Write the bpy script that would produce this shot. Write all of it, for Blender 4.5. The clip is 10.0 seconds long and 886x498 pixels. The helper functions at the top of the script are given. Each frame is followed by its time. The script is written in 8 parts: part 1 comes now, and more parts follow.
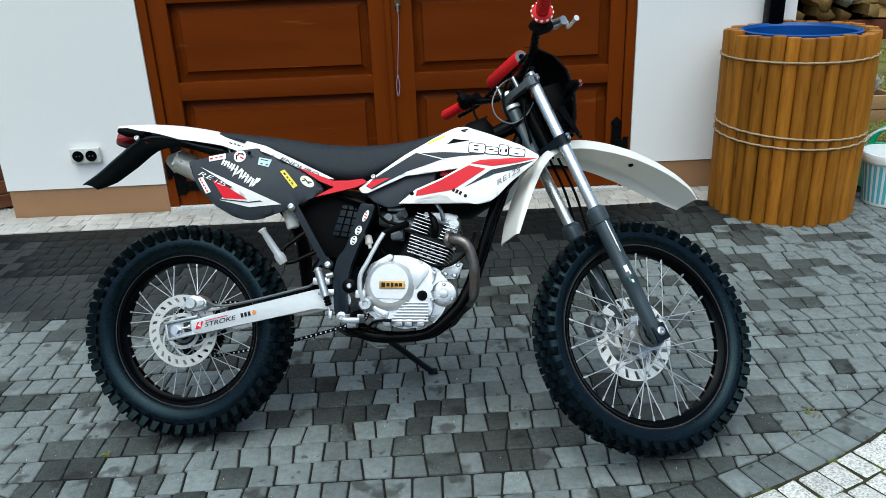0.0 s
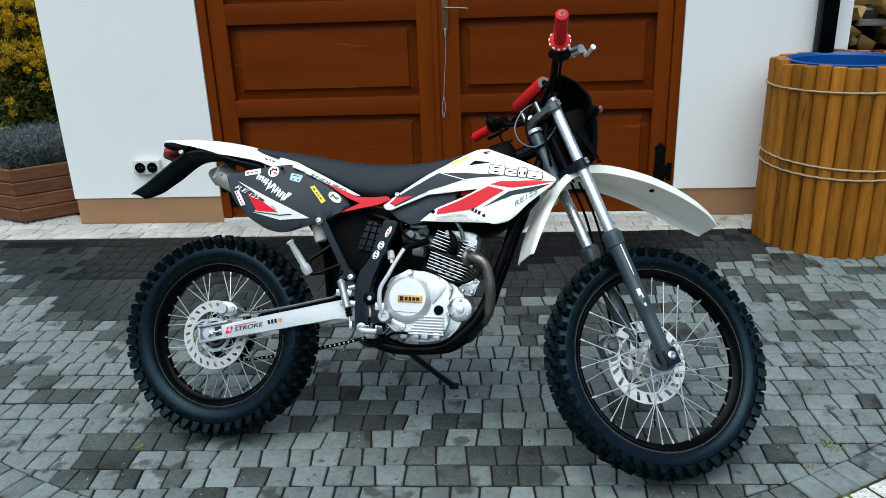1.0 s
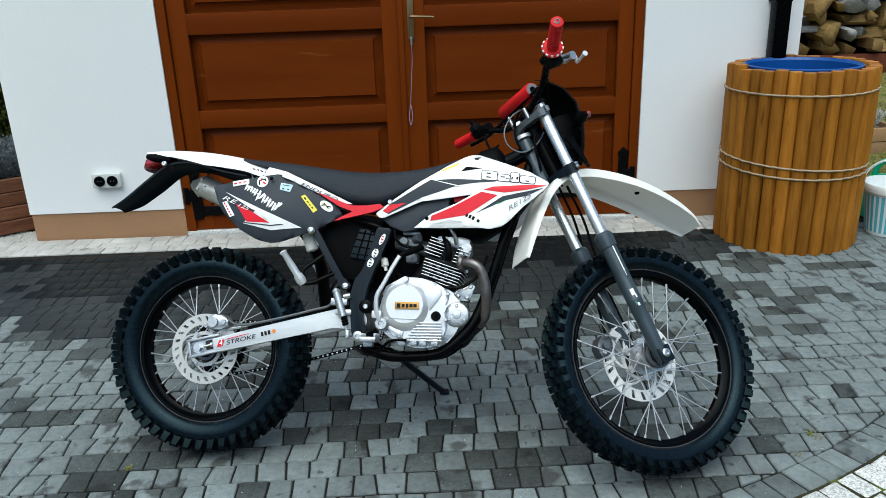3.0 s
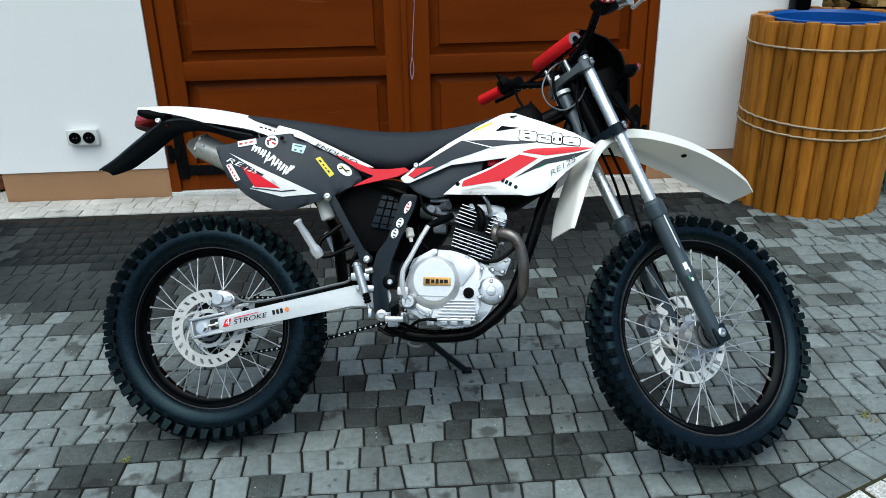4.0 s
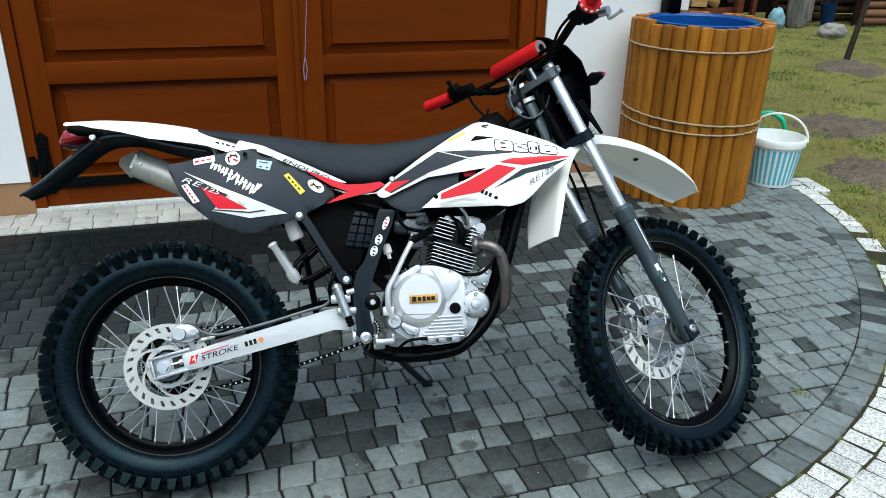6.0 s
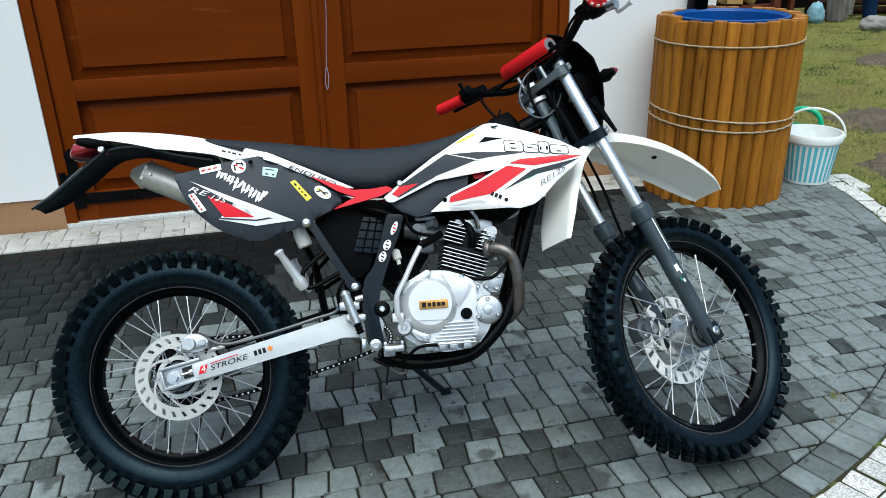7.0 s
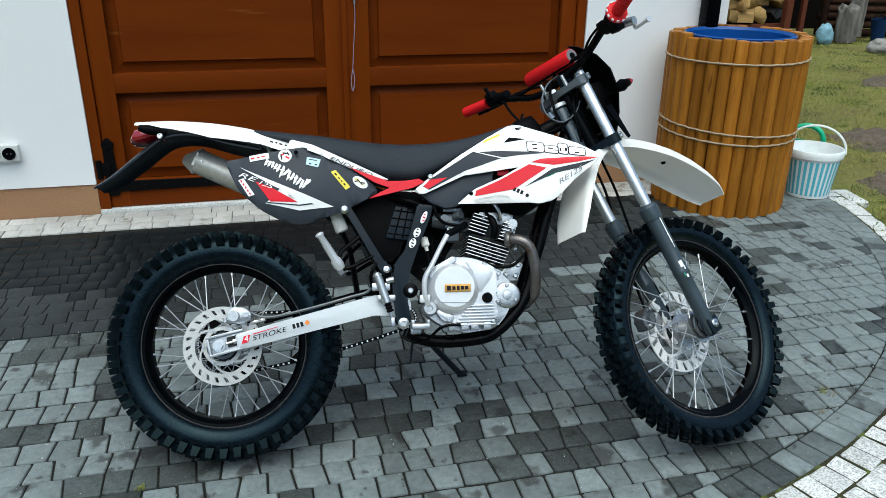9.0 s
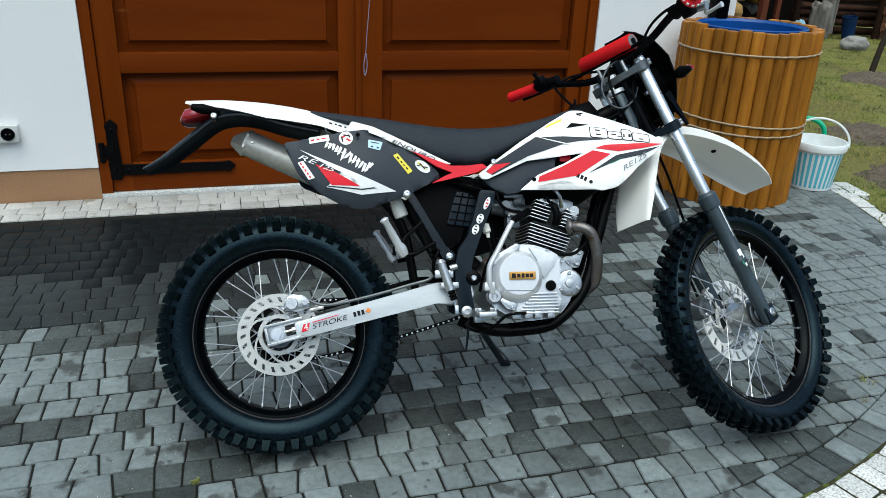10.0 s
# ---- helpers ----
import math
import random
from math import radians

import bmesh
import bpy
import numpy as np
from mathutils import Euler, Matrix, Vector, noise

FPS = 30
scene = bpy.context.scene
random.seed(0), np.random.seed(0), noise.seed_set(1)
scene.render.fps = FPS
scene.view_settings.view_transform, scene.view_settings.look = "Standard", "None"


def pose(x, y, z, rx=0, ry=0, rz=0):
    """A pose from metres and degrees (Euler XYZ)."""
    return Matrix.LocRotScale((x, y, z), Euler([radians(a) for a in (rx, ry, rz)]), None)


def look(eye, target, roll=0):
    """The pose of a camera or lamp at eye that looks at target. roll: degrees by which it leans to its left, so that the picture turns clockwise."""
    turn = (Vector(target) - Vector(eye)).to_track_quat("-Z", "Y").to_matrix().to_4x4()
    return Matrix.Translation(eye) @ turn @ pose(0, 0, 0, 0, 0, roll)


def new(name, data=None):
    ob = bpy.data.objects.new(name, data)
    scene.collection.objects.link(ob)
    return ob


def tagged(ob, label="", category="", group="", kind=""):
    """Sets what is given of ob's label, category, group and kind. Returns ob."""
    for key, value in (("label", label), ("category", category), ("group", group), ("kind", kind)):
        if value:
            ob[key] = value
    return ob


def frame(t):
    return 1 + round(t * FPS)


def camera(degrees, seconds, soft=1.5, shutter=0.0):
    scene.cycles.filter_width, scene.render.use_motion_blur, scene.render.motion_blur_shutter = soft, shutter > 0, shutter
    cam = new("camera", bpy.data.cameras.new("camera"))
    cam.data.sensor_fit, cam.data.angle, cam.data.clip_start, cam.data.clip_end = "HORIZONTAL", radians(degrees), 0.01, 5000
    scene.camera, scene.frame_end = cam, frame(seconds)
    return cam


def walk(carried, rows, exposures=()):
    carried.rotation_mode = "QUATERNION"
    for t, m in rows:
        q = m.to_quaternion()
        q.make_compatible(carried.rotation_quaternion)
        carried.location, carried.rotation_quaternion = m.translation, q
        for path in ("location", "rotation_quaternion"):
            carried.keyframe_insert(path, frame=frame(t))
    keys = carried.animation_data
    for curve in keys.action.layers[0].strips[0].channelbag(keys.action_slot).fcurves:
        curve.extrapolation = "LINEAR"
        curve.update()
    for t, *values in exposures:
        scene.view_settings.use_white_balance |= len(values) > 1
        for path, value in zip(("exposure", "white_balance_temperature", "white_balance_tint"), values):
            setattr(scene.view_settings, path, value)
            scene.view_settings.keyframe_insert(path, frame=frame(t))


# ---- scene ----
cam = camera(59.8, 10.0, 0.6)
PATH = [
    (0, (0.019, 0.039, 1.425), (0.06, 1.895, 0.68), -2.3),
    (0.5, (0.091, 0.006, 1.442), (0.111, 1.871, 0.719), -1.9),
    (1, (0.154, -0.039, 1.442), (0.033, 1.834, 0.751), -2.0),
    (1.5, (0.175, -0.085, 1.445), (-0.063, 1.788, 0.786), -2.4),
    (2, (0.191, -0.11, 1.45), (-0.073, 1.766, 0.807), -2.5),
    (2.5, (0.162, -0.094, 1.445), (0.034, 1.796, 0.802), -2.2),
    (2.7, (0.095, -0.073, 1.445), (0.041, 1.818, 0.795), -2.2),
    (3.8, (-0.14, 0.088, 1.414), (-0.044, 1.933, 0.648), -1.1),
    (4, (-0.164, 0.189, 1.402), (-0.072, 2.027, 0.619), -1.2),
    (4.5, (-0.247, 0.333, 1.409), (-0.035, 2.134, 0.566), -1.4),
    (5, (-0.434, 0.371, 1.396), (-0.015, 2.131, 0.544), -0.4),
    (5.5, (-0.564, 0.377, 1.427), (-0.028, 2.112, 0.589), 1.1),
    (6.8, (-0.55, 0.269, 1.435), (-0.035, 2.055, 0.696), 1.5),
    (7, (-0.474, 0.352, 1.406), (-0.044, 2.143, 0.625), -1.3),
    (7.5, (-0.492, 0.349, 1.406), (-0.095, 2.145, 0.62), -1.4),
    (8, (-0.561, 0.29, 1.418), (-0.189, 2.089, 0.626), -1.7),
    (8.5, (-0.614, 0.204, 1.423), (-0.222, 2.003, 0.642), -0.4),
    (9, (-0.58, 0.177, 1.432), (-0.156, 1.976, 0.668), 0.7),
    (9.5, (-0.62, 0.211, 1.403), (-0.158, 2.003, 0.643), 1.9),
    (10, (-0.854, 0.291, 1.395), (-0.327, 2.054, 0.611), 2.4),
]
walk(cam, [(t, look(eye, target, roll)) for t, eye, target, roll in PATH], [(0, 0.66, 6060, -3), (2.5, 0.68, 6060, -3), (4.5, 0.67, 6060, -3), (5.5, 0.74, 6060, -3), (7, 0.80, 6060, -3), (8, 0.78, 6060, -3), (9, 0.70, 6060, -3), (10, 0.64, 6060, -3)])
scene.render.film_transparent = False

# ---- light: overcast sky with a wide, weak sun ----
SUN_EL, SUN_AZ = 72.0, 200.0
world = bpy.data.worlds.new("sky")
scene.world = world
world.use_nodes = True
wn = world.node_tree
sky = wn.nodes.new("ShaderNodeTexSky")
sky.sky_type = "NISHITA"
sky.sun_disc = False
sky.sun_elevation, sky.sun_rotation = radians(SUN_EL), radians(SUN_AZ)
sky.air_density, sky.dust_density, sky.ozone_density = 1.0, 4.0, 1.6
wn.links.new(sky.outputs[0], wn.nodes["Background"].inputs[0])
wn.nodes["Background"].inputs[1].default_value = 0.125
sun = new("sun", bpy.data.lights.new("sun", "SUN"))
sun.data.energy, sun.data.angle, sun.data.color = 1.5, radians(75), (1.0, 0.98, 0.95)
saz, sel = radians(SUN_AZ), radians(SUN_EL)
sun.matrix_world = look((20 * math.sin(saz) * math.cos(sel), 20 * math.cos(saz) * math.cos(sel), 20 * math.sin(sel)), (0, 2, 0))


# ---- materials ----
def material(name, colour, rough=0.5, metal=0.0, grain=(40.0, 0.15), blotch=(3.0, 0.15), bump=(60.0, 0.1), random=0.0, coat=0.0, dark=None, spots=None, stretch=(1, 1, 1), spec=0.5, thin=0.0, sheen=None):
    """A surface with variation at two scales, relief, and a shift of tone from piece to piece."""
    m = bpy.data.materials.new(name)
    m.use_nodes = True
    nt = m.node_tree
    node, link = nt.nodes.new, nt.links.new
    b = nt.nodes["Principled BSDF"]
    b.inputs["Roughness"].default_value, b.inputs["Metallic"].default_value = rough, metal
    b.inputs["Coat Weight"].default_value = coat
    b.inputs["Specular IOR Level"].default_value = spec
    b.inputs["Coat Roughness"].default_value = 0.12
    if sheen:
        b.inputs["Specular Tint"].default_value = (*sheen, 1)
    co = node("ShaderNodeTexCoord")
    mp = node("ShaderNodeMapping")
    mp.inputs["Scale"].default_value = stretch
    info = node("ShaderNodeObjectInfo")
    off = node("ShaderNodeVectorMath")
    off.operation = "ADD"
    link(co.outputs["Object"], mp.inputs[0])
    link(mp.outputs[0], off.inputs[0])
    link(info.outputs["Location"], off.inputs[1])

    def noise_at(scale, detail=4.0):
        n = node("ShaderNodeTexNoise")
        n.inputs["Scale"].default_value, n.inputs["Detail"].default_value = scale, detail
        link(off.outputs[0], n.inputs["Vector"])
        return n

    def blend(kind, factor, a, c):
        x = node("ShaderNodeMix")
        x.data_type, x.blend_type = "RGBA", kind
        if isinstance(factor, (int, float)):
            x.inputs[0].default_value = factor
        else:
            link(factor, x.inputs[0])
        for socket, value in ((x.inputs[6], a), (x.inputs[7], c)):
            if isinstance(value, tuple):
                socket.default_value = (*value[:3], 1)
            else:
                link(value, socket)
        return x.outputs[2]

    def ramp(source, lo, hi, a=(0, 0, 0), c=(1, 1, 1)):
        r = node("ShaderNodeValToRGB")
        r.color_ramp.elements[0].position, r.color_ramp.elements[1].position = lo, hi
        r.color_ramp.elements[0].color, r.color_ramp.elements[1].color = (*a, 1), (*c, 1)
        link(source, r.inputs[0])
        return r.outputs[0]

    out = colour
    low = dark or tuple(c * 0.55 for c in colour)
    big = noise_at(blotch[0])
    out = blend("MIX", ramp(big.outputs[0], 0.5 - 0.2, 0.5 + 0.25, (0, 0, 0), (blotch[1],) * 3), out, low)
    fine = noise_at(grain[0], 6.0)
    out = blend("MIX", ramp(fine.outputs[0], 0.42, 0.7, (0, 0, 0), (grain[1],) * 3), out, low)
    for scale, edge, tone in ([spots] if isinstance(spots, tuple) else spots or []):
        v = noise_at(scale, 3.0)
        out = blend("MIX", ramp(v.outputs[0], edge, edge + 0.06), out, tone)
    if random:
        hs = node("ShaderNodeHueSaturation")
        mr = node("ShaderNodeMapRange")
        mr.inputs[3].default_value, mr.inputs[4].default_value = 1 - random, 1 + random
        link(info.outputs["Random"], mr.inputs[0])
        link(mr.outputs[0], hs.inputs["Value"])
        link(out, hs.inputs["Color"])
        out = hs.outputs[0]
    if isinstance(out, tuple):
        b.inputs["Base Color"].default_value = (*out, 1)
    else:
        link(out, b.inputs["Base Color"])
    if rough > 0.12:
        rr = node("ShaderNodeMapRange")
        rr.inputs[3].default_value, rr.inputs[4].default_value = max(0.03, rough - 0.1), min(1, rough + 0.12)
        link(fine.outputs[0], rr.inputs[0])
        link(rr.outputs[0], b.inputs["Roughness"])
    if bump[1]:
        bn = node("ShaderNodeBump")
        bn.inputs["Strength"].default_value, bn.inputs["Distance"].default_value = bump[1], 0.004
        h = noise_at(bump[0], 5.0)
        link(h.outputs[0], bn.inputs["Height"])
        link(bn.outputs[0], b.inputs["Normal"])
    if thin:
        tr = node("ShaderNodeBsdfTranslucent")
        mx = node("ShaderNodeMixShader")
        mx.inputs[0].default_value = thin
        if isinstance(out, tuple):
            tr.inputs[0].default_value = (*out, 1)
        else:
            link(out, tr.inputs[0])
        link(b.outputs[0], mx.inputs[1])
        link(tr.outputs[0], mx.inputs[2])
        link(mx.outputs[0], nt.nodes["Material Output"].inputs[0])
    return m


PLASTER = material("white_plaster", (0.82, 0.82, 0.81), 0.9, grain=(180, 0.05), blotch=(0.9, 0.08), bump=(220, 0.3))
PLINTH = material("tan_plinth_render", (0.36, 0.20, 0.10), 0.9, grain=(150, 0.5), blotch=(3, 0.35), bump=(160, 0.9), dark=(0.22, 0.12, 0.06))
DOORWOOD = material("stained_door_wood", (0.165, 0.0325, 0.0024), 0.5, grain=(9, 0.16), blotch=(1.3, 0.5), bump=(10, 0.04), dark=(0.095, 0.0175, 0.0013), stretch=(9, 1, 1), coat=0.0, spec=0.06)
DOORRAIL = material("stained_rail_wood", (0.140, 0.0268, 0.0021), 0.5, grain=(9, 0.16), blotch=(1.3, 0.5), bump=(10, 0.04), dark=(0.078, 0.0142, 0.0011), stretch=(1, 1, 9), coat=0.0, spec=0.06, spots=[(2.2, 0.68, (0.17, 0.046, 0.009))])
IRON = material("black_wrought_iron", (0.006, 0.006, 0.0065), 0.45, 0.5, bump=(90, 0.3), spec=0.05)
BRASS = material("dull_brass", (0.20, 0.135, 0.065), 0.4, 0.7)
CLAMPGREY = material("grey_cast_clamp", (0.115, 0.128, 0.140), 0.38, 0.5, grain=(90, 0.25), bump=(200, 0.1))
SPOKEWIRE = material("dull_spoke_wire", (0.58, 0.59, 0.60), 0.35, 0.9)
THUJADARK = material("shaded_thuja_spray", (0.050, 0.060, 0.010), 0.6, grain=(9, 0.6), bump=(60, 0.0), dark=(0.014, 0.018, 0.005), spec=0.1)
STEEL = material("brushed_steel", (0.55, 0.56, 0.57), 0.3, 1.0, bump=(200, 0.05))
CHROME = material("chromed_steel", (0.66, 0.68, 0.70), 0.28, 0.85, bump=(200, 0.0))
ALLOY = material("cast_alloy", (0.50, 0.515, 0.525), 0.30, 0.85, grain=(90, 0.3), blotch=(24, 0.45), bump=(260, 0.15), dark=(0.22, 0.225, 0.225))
SILVER = material("silver_paint", (0.60, 0.61, 0.63), 0.36, 0.45, grain=(120, 0.12), blotch=(14, 0.12), bump=(300, 0.05))
SWING = material("bare_swingarm_alloy", (0.54, 0.56, 0.575), 0.4, 0.35, grain=(60, 0.15), blotch=(9, 0.2), bump=(200, 0.06), stretch=(1, 8, 8))
DISCGREY = material("worn_rear_disc_steel", (0.53, 0.53, 0.515), 0.38, 0.25, grain=(200, 0.35), blotch=(40, 0.45), bump=(300, 0.1), dark=(0.34, 0.34, 0.33))
DISC = material("ground_disc_steel", (0.82, 0.82, 0.80), 0.36, 0.18, grain=(200, 0.3), blotch=(40, 0.35), bump=(300, 0.1), dark=(0.46, 0.46, 0.45))
RUST = material("heat_tinted_steel", (0.185, 0.180, 0.178), 0.34, 0.75, grain=(35, 0.5), blotch=(18, 0.7), bump=(140, 0.25), dark=(0.060, 0.036, 0.025), spots=[(26, 0.64, (0.085, 0.038, 0.016))])
TITAN = material("muffler_steel", (0.60, 0.585, 0.545), 0.45, 0.5, grain=(60, 0.3), blotch=(16, 0.4), bump=(150, 0.08), dark=(0.30, 0.265, 0.215))
RUBBER = material("tyre_rubber", (0.0010, 0.0022, 0.0035), 0.24, grain=(60, 0.6), blotch=(7, 0.6), bump=(200, 0.2), dark=(0.0034, 0.0062, 0.0092), spec=0.20, sheen=(0.50, 0.82, 1.0))
BLACK = material("black_paint", (0.0012, 0.0014, 0.0018), 0.26, grain=(70, 0.2), bump=(160, 0.03), dark=(0.003, 0.003, 0.0035), spec=0.05)
BLACKPLASTIC = material("black_plastic", (0.0012, 0.0014, 0.0018), 0.5, grain=(160, 0.2), bump=(320, 0.2), dark=(0.004, 0.004, 0.0046), spec=0.05)
FRAMEPAINT = material("dark_grey_frame_paint", (0.0065, 0.0115, 0.0175), 0.34, grain=(60, 0.2), blotch=(12, 0.2), bump=(160, 0.04), spec=0.13)
SLIDER = material("slate_fork_paint", (0.040, 0.056, 0.068), 0.32, 0.2, grain=(90, 0.2), bump=(200, 0.05), spec=0.5)
VINYL = material("seat_vinyl", (0.0190, 0.0235, 0.0300), 0.5, grain=(160, 0.2), blotch=(6, 0.2), bump=(420, 0.5), dark=(0.028, 0.031, 0.036), spec=0.16)
DECALGREY = material("charcoal_decal", (0.031, 0.037, 0.047), 0.4, grain=(140, 0.15), blotch=(8, 0.2), bump=(260, 0.1), dark=(0.042, 0.046, 0.052), spec=0.14)
WHITE = material("white_plastic", (0.80, 0.80, 0.79), 0.3, grain=(120, 0.04), blotch=(7, 0.08), bump=(200, 0.03), dark=(0.62, 0.61, 0.58))
WHITEDIRTY = material("scuffed_white_plastic", (0.93, 0.92, 0.88), 0.42, grain=(70, 0.1), blotch=(9, 0.2), bump=(150, 0.06), dark=(0.80, 0.78, 0.72), thin=0.36)
RED = material("red_decal", (0.62, 0.008, 0.022), 0.32, grain=(120, 0.08), blotch=(8, 0.1), bump=(200, 0.02), spec=0.25)
GRIPRED = material("red_rubber", (0.56, 0.005, 0.009), 0.5, grain=(120, 0.2), blotch=(12, 0.2), bump=(260, 0.3), spec=0.2)
LAMPRED = material("red_lens", (0.24, 0.006, 0.012), 0.15, coat=0.5, bump=(120, 0.1))
YELLOW = material("yellow_sticker", (0.75, 0.62, 0.04), 0.4, bump=(100, 0.0))
STICKERWHITE = material("white_sticker", (0.78, 0.78, 0.77), 0.4, bump=(100, 0.0), blotch=(30, 0.1))
STICKERBLUE = material("pale_blue_sticker", (0.42, 0.58, 0.66), 0.4, bump=(100, 0.0))
STICKERGREEN = material("green_stripe", (0.02, 0.22, 0.12), 0.4, bump=(100, 0.0))
GOLD = material("gold_badge", (0.46, 0.25, 0.06), 0.35, 0.6, bump=(200, 0.1))
INK = material("dark_ink", (0.014, 0.014, 0.016), 0.5, bump=(100, 0.0), spec=0.08)
HOSE = material("black_hose", (0.0014, 0.0015, 0.0018), 0.45, bump=(300, 0.1), spec=0.05)
PAVER = material("dry_grey_paver", (0.156, 0.182, 0.182), 0.78, grain=(48, 0.6), blotch=(11, 0.6), bump=(110, 0.8), random=0.32, dark=(0.082, 0.097, 0.096), spots=[(2.6, 0.56, (0.094, 0.109, 0.107)), (7.5, 0.60, (0.045, 0.050, 0.048)), (19.0, 0.64, (0.043, 0.048, 0.046)), (150, 0.68, (0.33, 0.34, 0.34))])
PAVERDARK = material("damp_and_shade_paver", (0.064, 0.075, 0.073), 0.55, grain=(60, 0.6), blotch=(9, 0.7), bump=(110, 0.9), random=0.35, dark=(0.027, 0.030, 0.028), spots=[(6.5, 0.57, (0.023, 0.0255, 0.024)), (150, 0.66, (0.18, 0.18, 0.17))], spec=0.2)
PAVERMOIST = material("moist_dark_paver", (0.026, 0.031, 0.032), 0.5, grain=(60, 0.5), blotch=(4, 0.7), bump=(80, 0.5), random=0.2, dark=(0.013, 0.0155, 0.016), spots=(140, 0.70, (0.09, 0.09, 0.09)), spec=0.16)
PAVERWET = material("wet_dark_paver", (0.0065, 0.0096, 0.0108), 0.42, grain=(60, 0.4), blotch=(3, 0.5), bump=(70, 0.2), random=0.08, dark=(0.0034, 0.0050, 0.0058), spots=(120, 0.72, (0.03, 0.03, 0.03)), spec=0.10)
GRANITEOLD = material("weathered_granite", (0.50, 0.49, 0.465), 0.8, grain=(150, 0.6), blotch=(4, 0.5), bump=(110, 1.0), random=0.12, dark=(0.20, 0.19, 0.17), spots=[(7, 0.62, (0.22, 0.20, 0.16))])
GRANITE = material("speckled_light_granite", (0.66, 0.66, 0.635), 0.75, grain=(150, 0.85), blotch=(10, 0.2), bump=(110, 1.0), random=0.10, dark=(0.13, 0.13, 0.125))
MOSS = material("mossy_joint", (0.050, 0.052, 0.022), 0.95, grain=(90, 0.7), blotch=(5, 0.9), bump=(140, 1.0), dark=(0.022, 0.019, 0.014), spots=[(9, 0.56, (0.075, 0.095, 0.022))], spec=0.1)
JOINT = material("joint_sand", (0.020, 0.0200, 0.017), 0.95, grain=(120, 0.6), blotch=(6, 0.5), bump=(150, 1.0), dark=(0.007, 0.0075, 0.006), spots=[(260, 0.70, (0.10, 0.10, 0.09))], spec=0.1)
SOIL = material("lawn_soil", (0.165, 0.170, 0.050), 0.95, grain=(30, 0.7), blotch=(1.6, 0.9), bump=(40, 1.0), dark=(0.105, 0.085, 0.040), spots=[(3.0, 0.60, (0.060, 0.080, 0.016))], spec=0.05)
EARTH = material("bare_earth", (0.135, 0.110, 0.085), 0.95, grain=(40, 0.7), blotch=(5, 0.5), bump=(60, 1.0), dark=(0.045, 0.036, 0.027), spec=0.05)
LOGWOOD = material("varnished_round_wood", (0.35, 0.145, 0.018), 0.42, grain=(11, 0.6), blotch=(2.5, 0.6), bump=(14, 0.3), random=0.3, dark=(0.19, 0.064, 0.007), stretch=(7, 7, 0.7), coat=0.0, spots=(4, 0.66, (0.11, 0.034, 0.008)), spec=0.12)
LOGEND = material("sawn_log_end", (0.34, 0.20, 0.09), 0.8, grain=(60, 0.4), bump=(90, 0.3), random=0.2)
ROPE = material("hemp_rope", (0.40, 0.31, 0.20), 0.9, grain=(200, 0.5), bump=(260, 1.0))
DRUMBLUE = material("blue_drum_plastic", (0.008, 0.065, 0.26), 0.35, bump=(120, 0.05), blotch=(5, 0.4), spec=0.3)
PAIL = material("white_pail_plastic", (0.84, 0.87, 0.86), 0.4, bump=(120, 0.05), blotch=(9, 0.08))
PAILBLUE = material("turquoise_print", (0.13, 0.50, 0.60), 0.4, bump=(120, 0.0))
CANGREEN = material("green_can_plastic", (0.03, 0.42, 0.22), 0.35, bump=(120, 0.05))
PLANKRED = material("stained_planter_board", (0.20, 0.085, 0.044), 0.55, grain=(12, 0.5), blotch=(3, 0.6), bump=(14, 0.4), random=0.2, dark=(0.085, 0.032, 0.018), stretch=(1, 1, 8), spec=0.15)
GRAVEL = material("pale_gravel", (0.45, 0.44, 0.41), 0.85, grain=(60, 0.4), bump=(90, 0.5))
GRASS = material("grass_blade", (0.150, 0.205, 0.030), 0.6, grain=(2.2, 0.7), blotch=(0.9, 0.9), bump=(60, 0.0), dark=(0.28, 0.25, 0.078), spots=[(2.4, 0.55, (0.055, 0.090, 0.014))], spec=0.1)
LAVENDER = material("lavender_leaf", (0.19, 0.22, 0.225), 0.7, grain=(18, 0.9), blotch=(9, 0.6), bump=(60, 0.0), dark=(0.035, 0.042, 0.046), spec=0.1)
THUJA = material("golden_thuja_spray", (0.70, 0.40, 0.012), 0.6, grain=(9, 0.5), blotch=(5, 0.7), bump=(60, 0.0), dark=(0.26, 0.22, 0.02), spec=0.1)
BARK = material("dark_bark", (0.050, 0.040, 0.030), 0.9, grain=(40, 0.6), blotch=(6, 0.5), bump=(50, 1.0), random=0.4, spec=0.05)
FIREWOOD = material("weathered_firewood", (0.27, 0.26, 0.25), 0.85, grain=(40, 0.5), blotch=(6, 0.5), bump=(60, 0.6), random=0.8, dark=(0.028, 0.025, 0.023), spec=0.1)
SPLITWOOD = material("split_yellow_wood", (0.36, 0.23, 0.085), 0.8, grain=(30, 0.5), blotch=(6, 0.6), bump=(40, 0.5), random=0.5, dark=(0.08, 0.05, 0.025), spec=0.05)
POSTBLUE = material("pale_blue_post_paint", (0.30, 0.40, 0.48), 0.5, grain=(40, 0.2), bump=(60, 0.15))
SHEDRED = material("red_brown_beam", (0.13, 0.040, 0.022), 0.7, grain=(14, 0.5), bump=(20, 0.4), spec=0.08)
SHADE = material("black_boards_and_shade", (0.006, 0.005, 0.0045), 0.9, grain=(10, 0.5), bump=(20, 0.5), stretch=(1, 1, 6), spec=0.05)
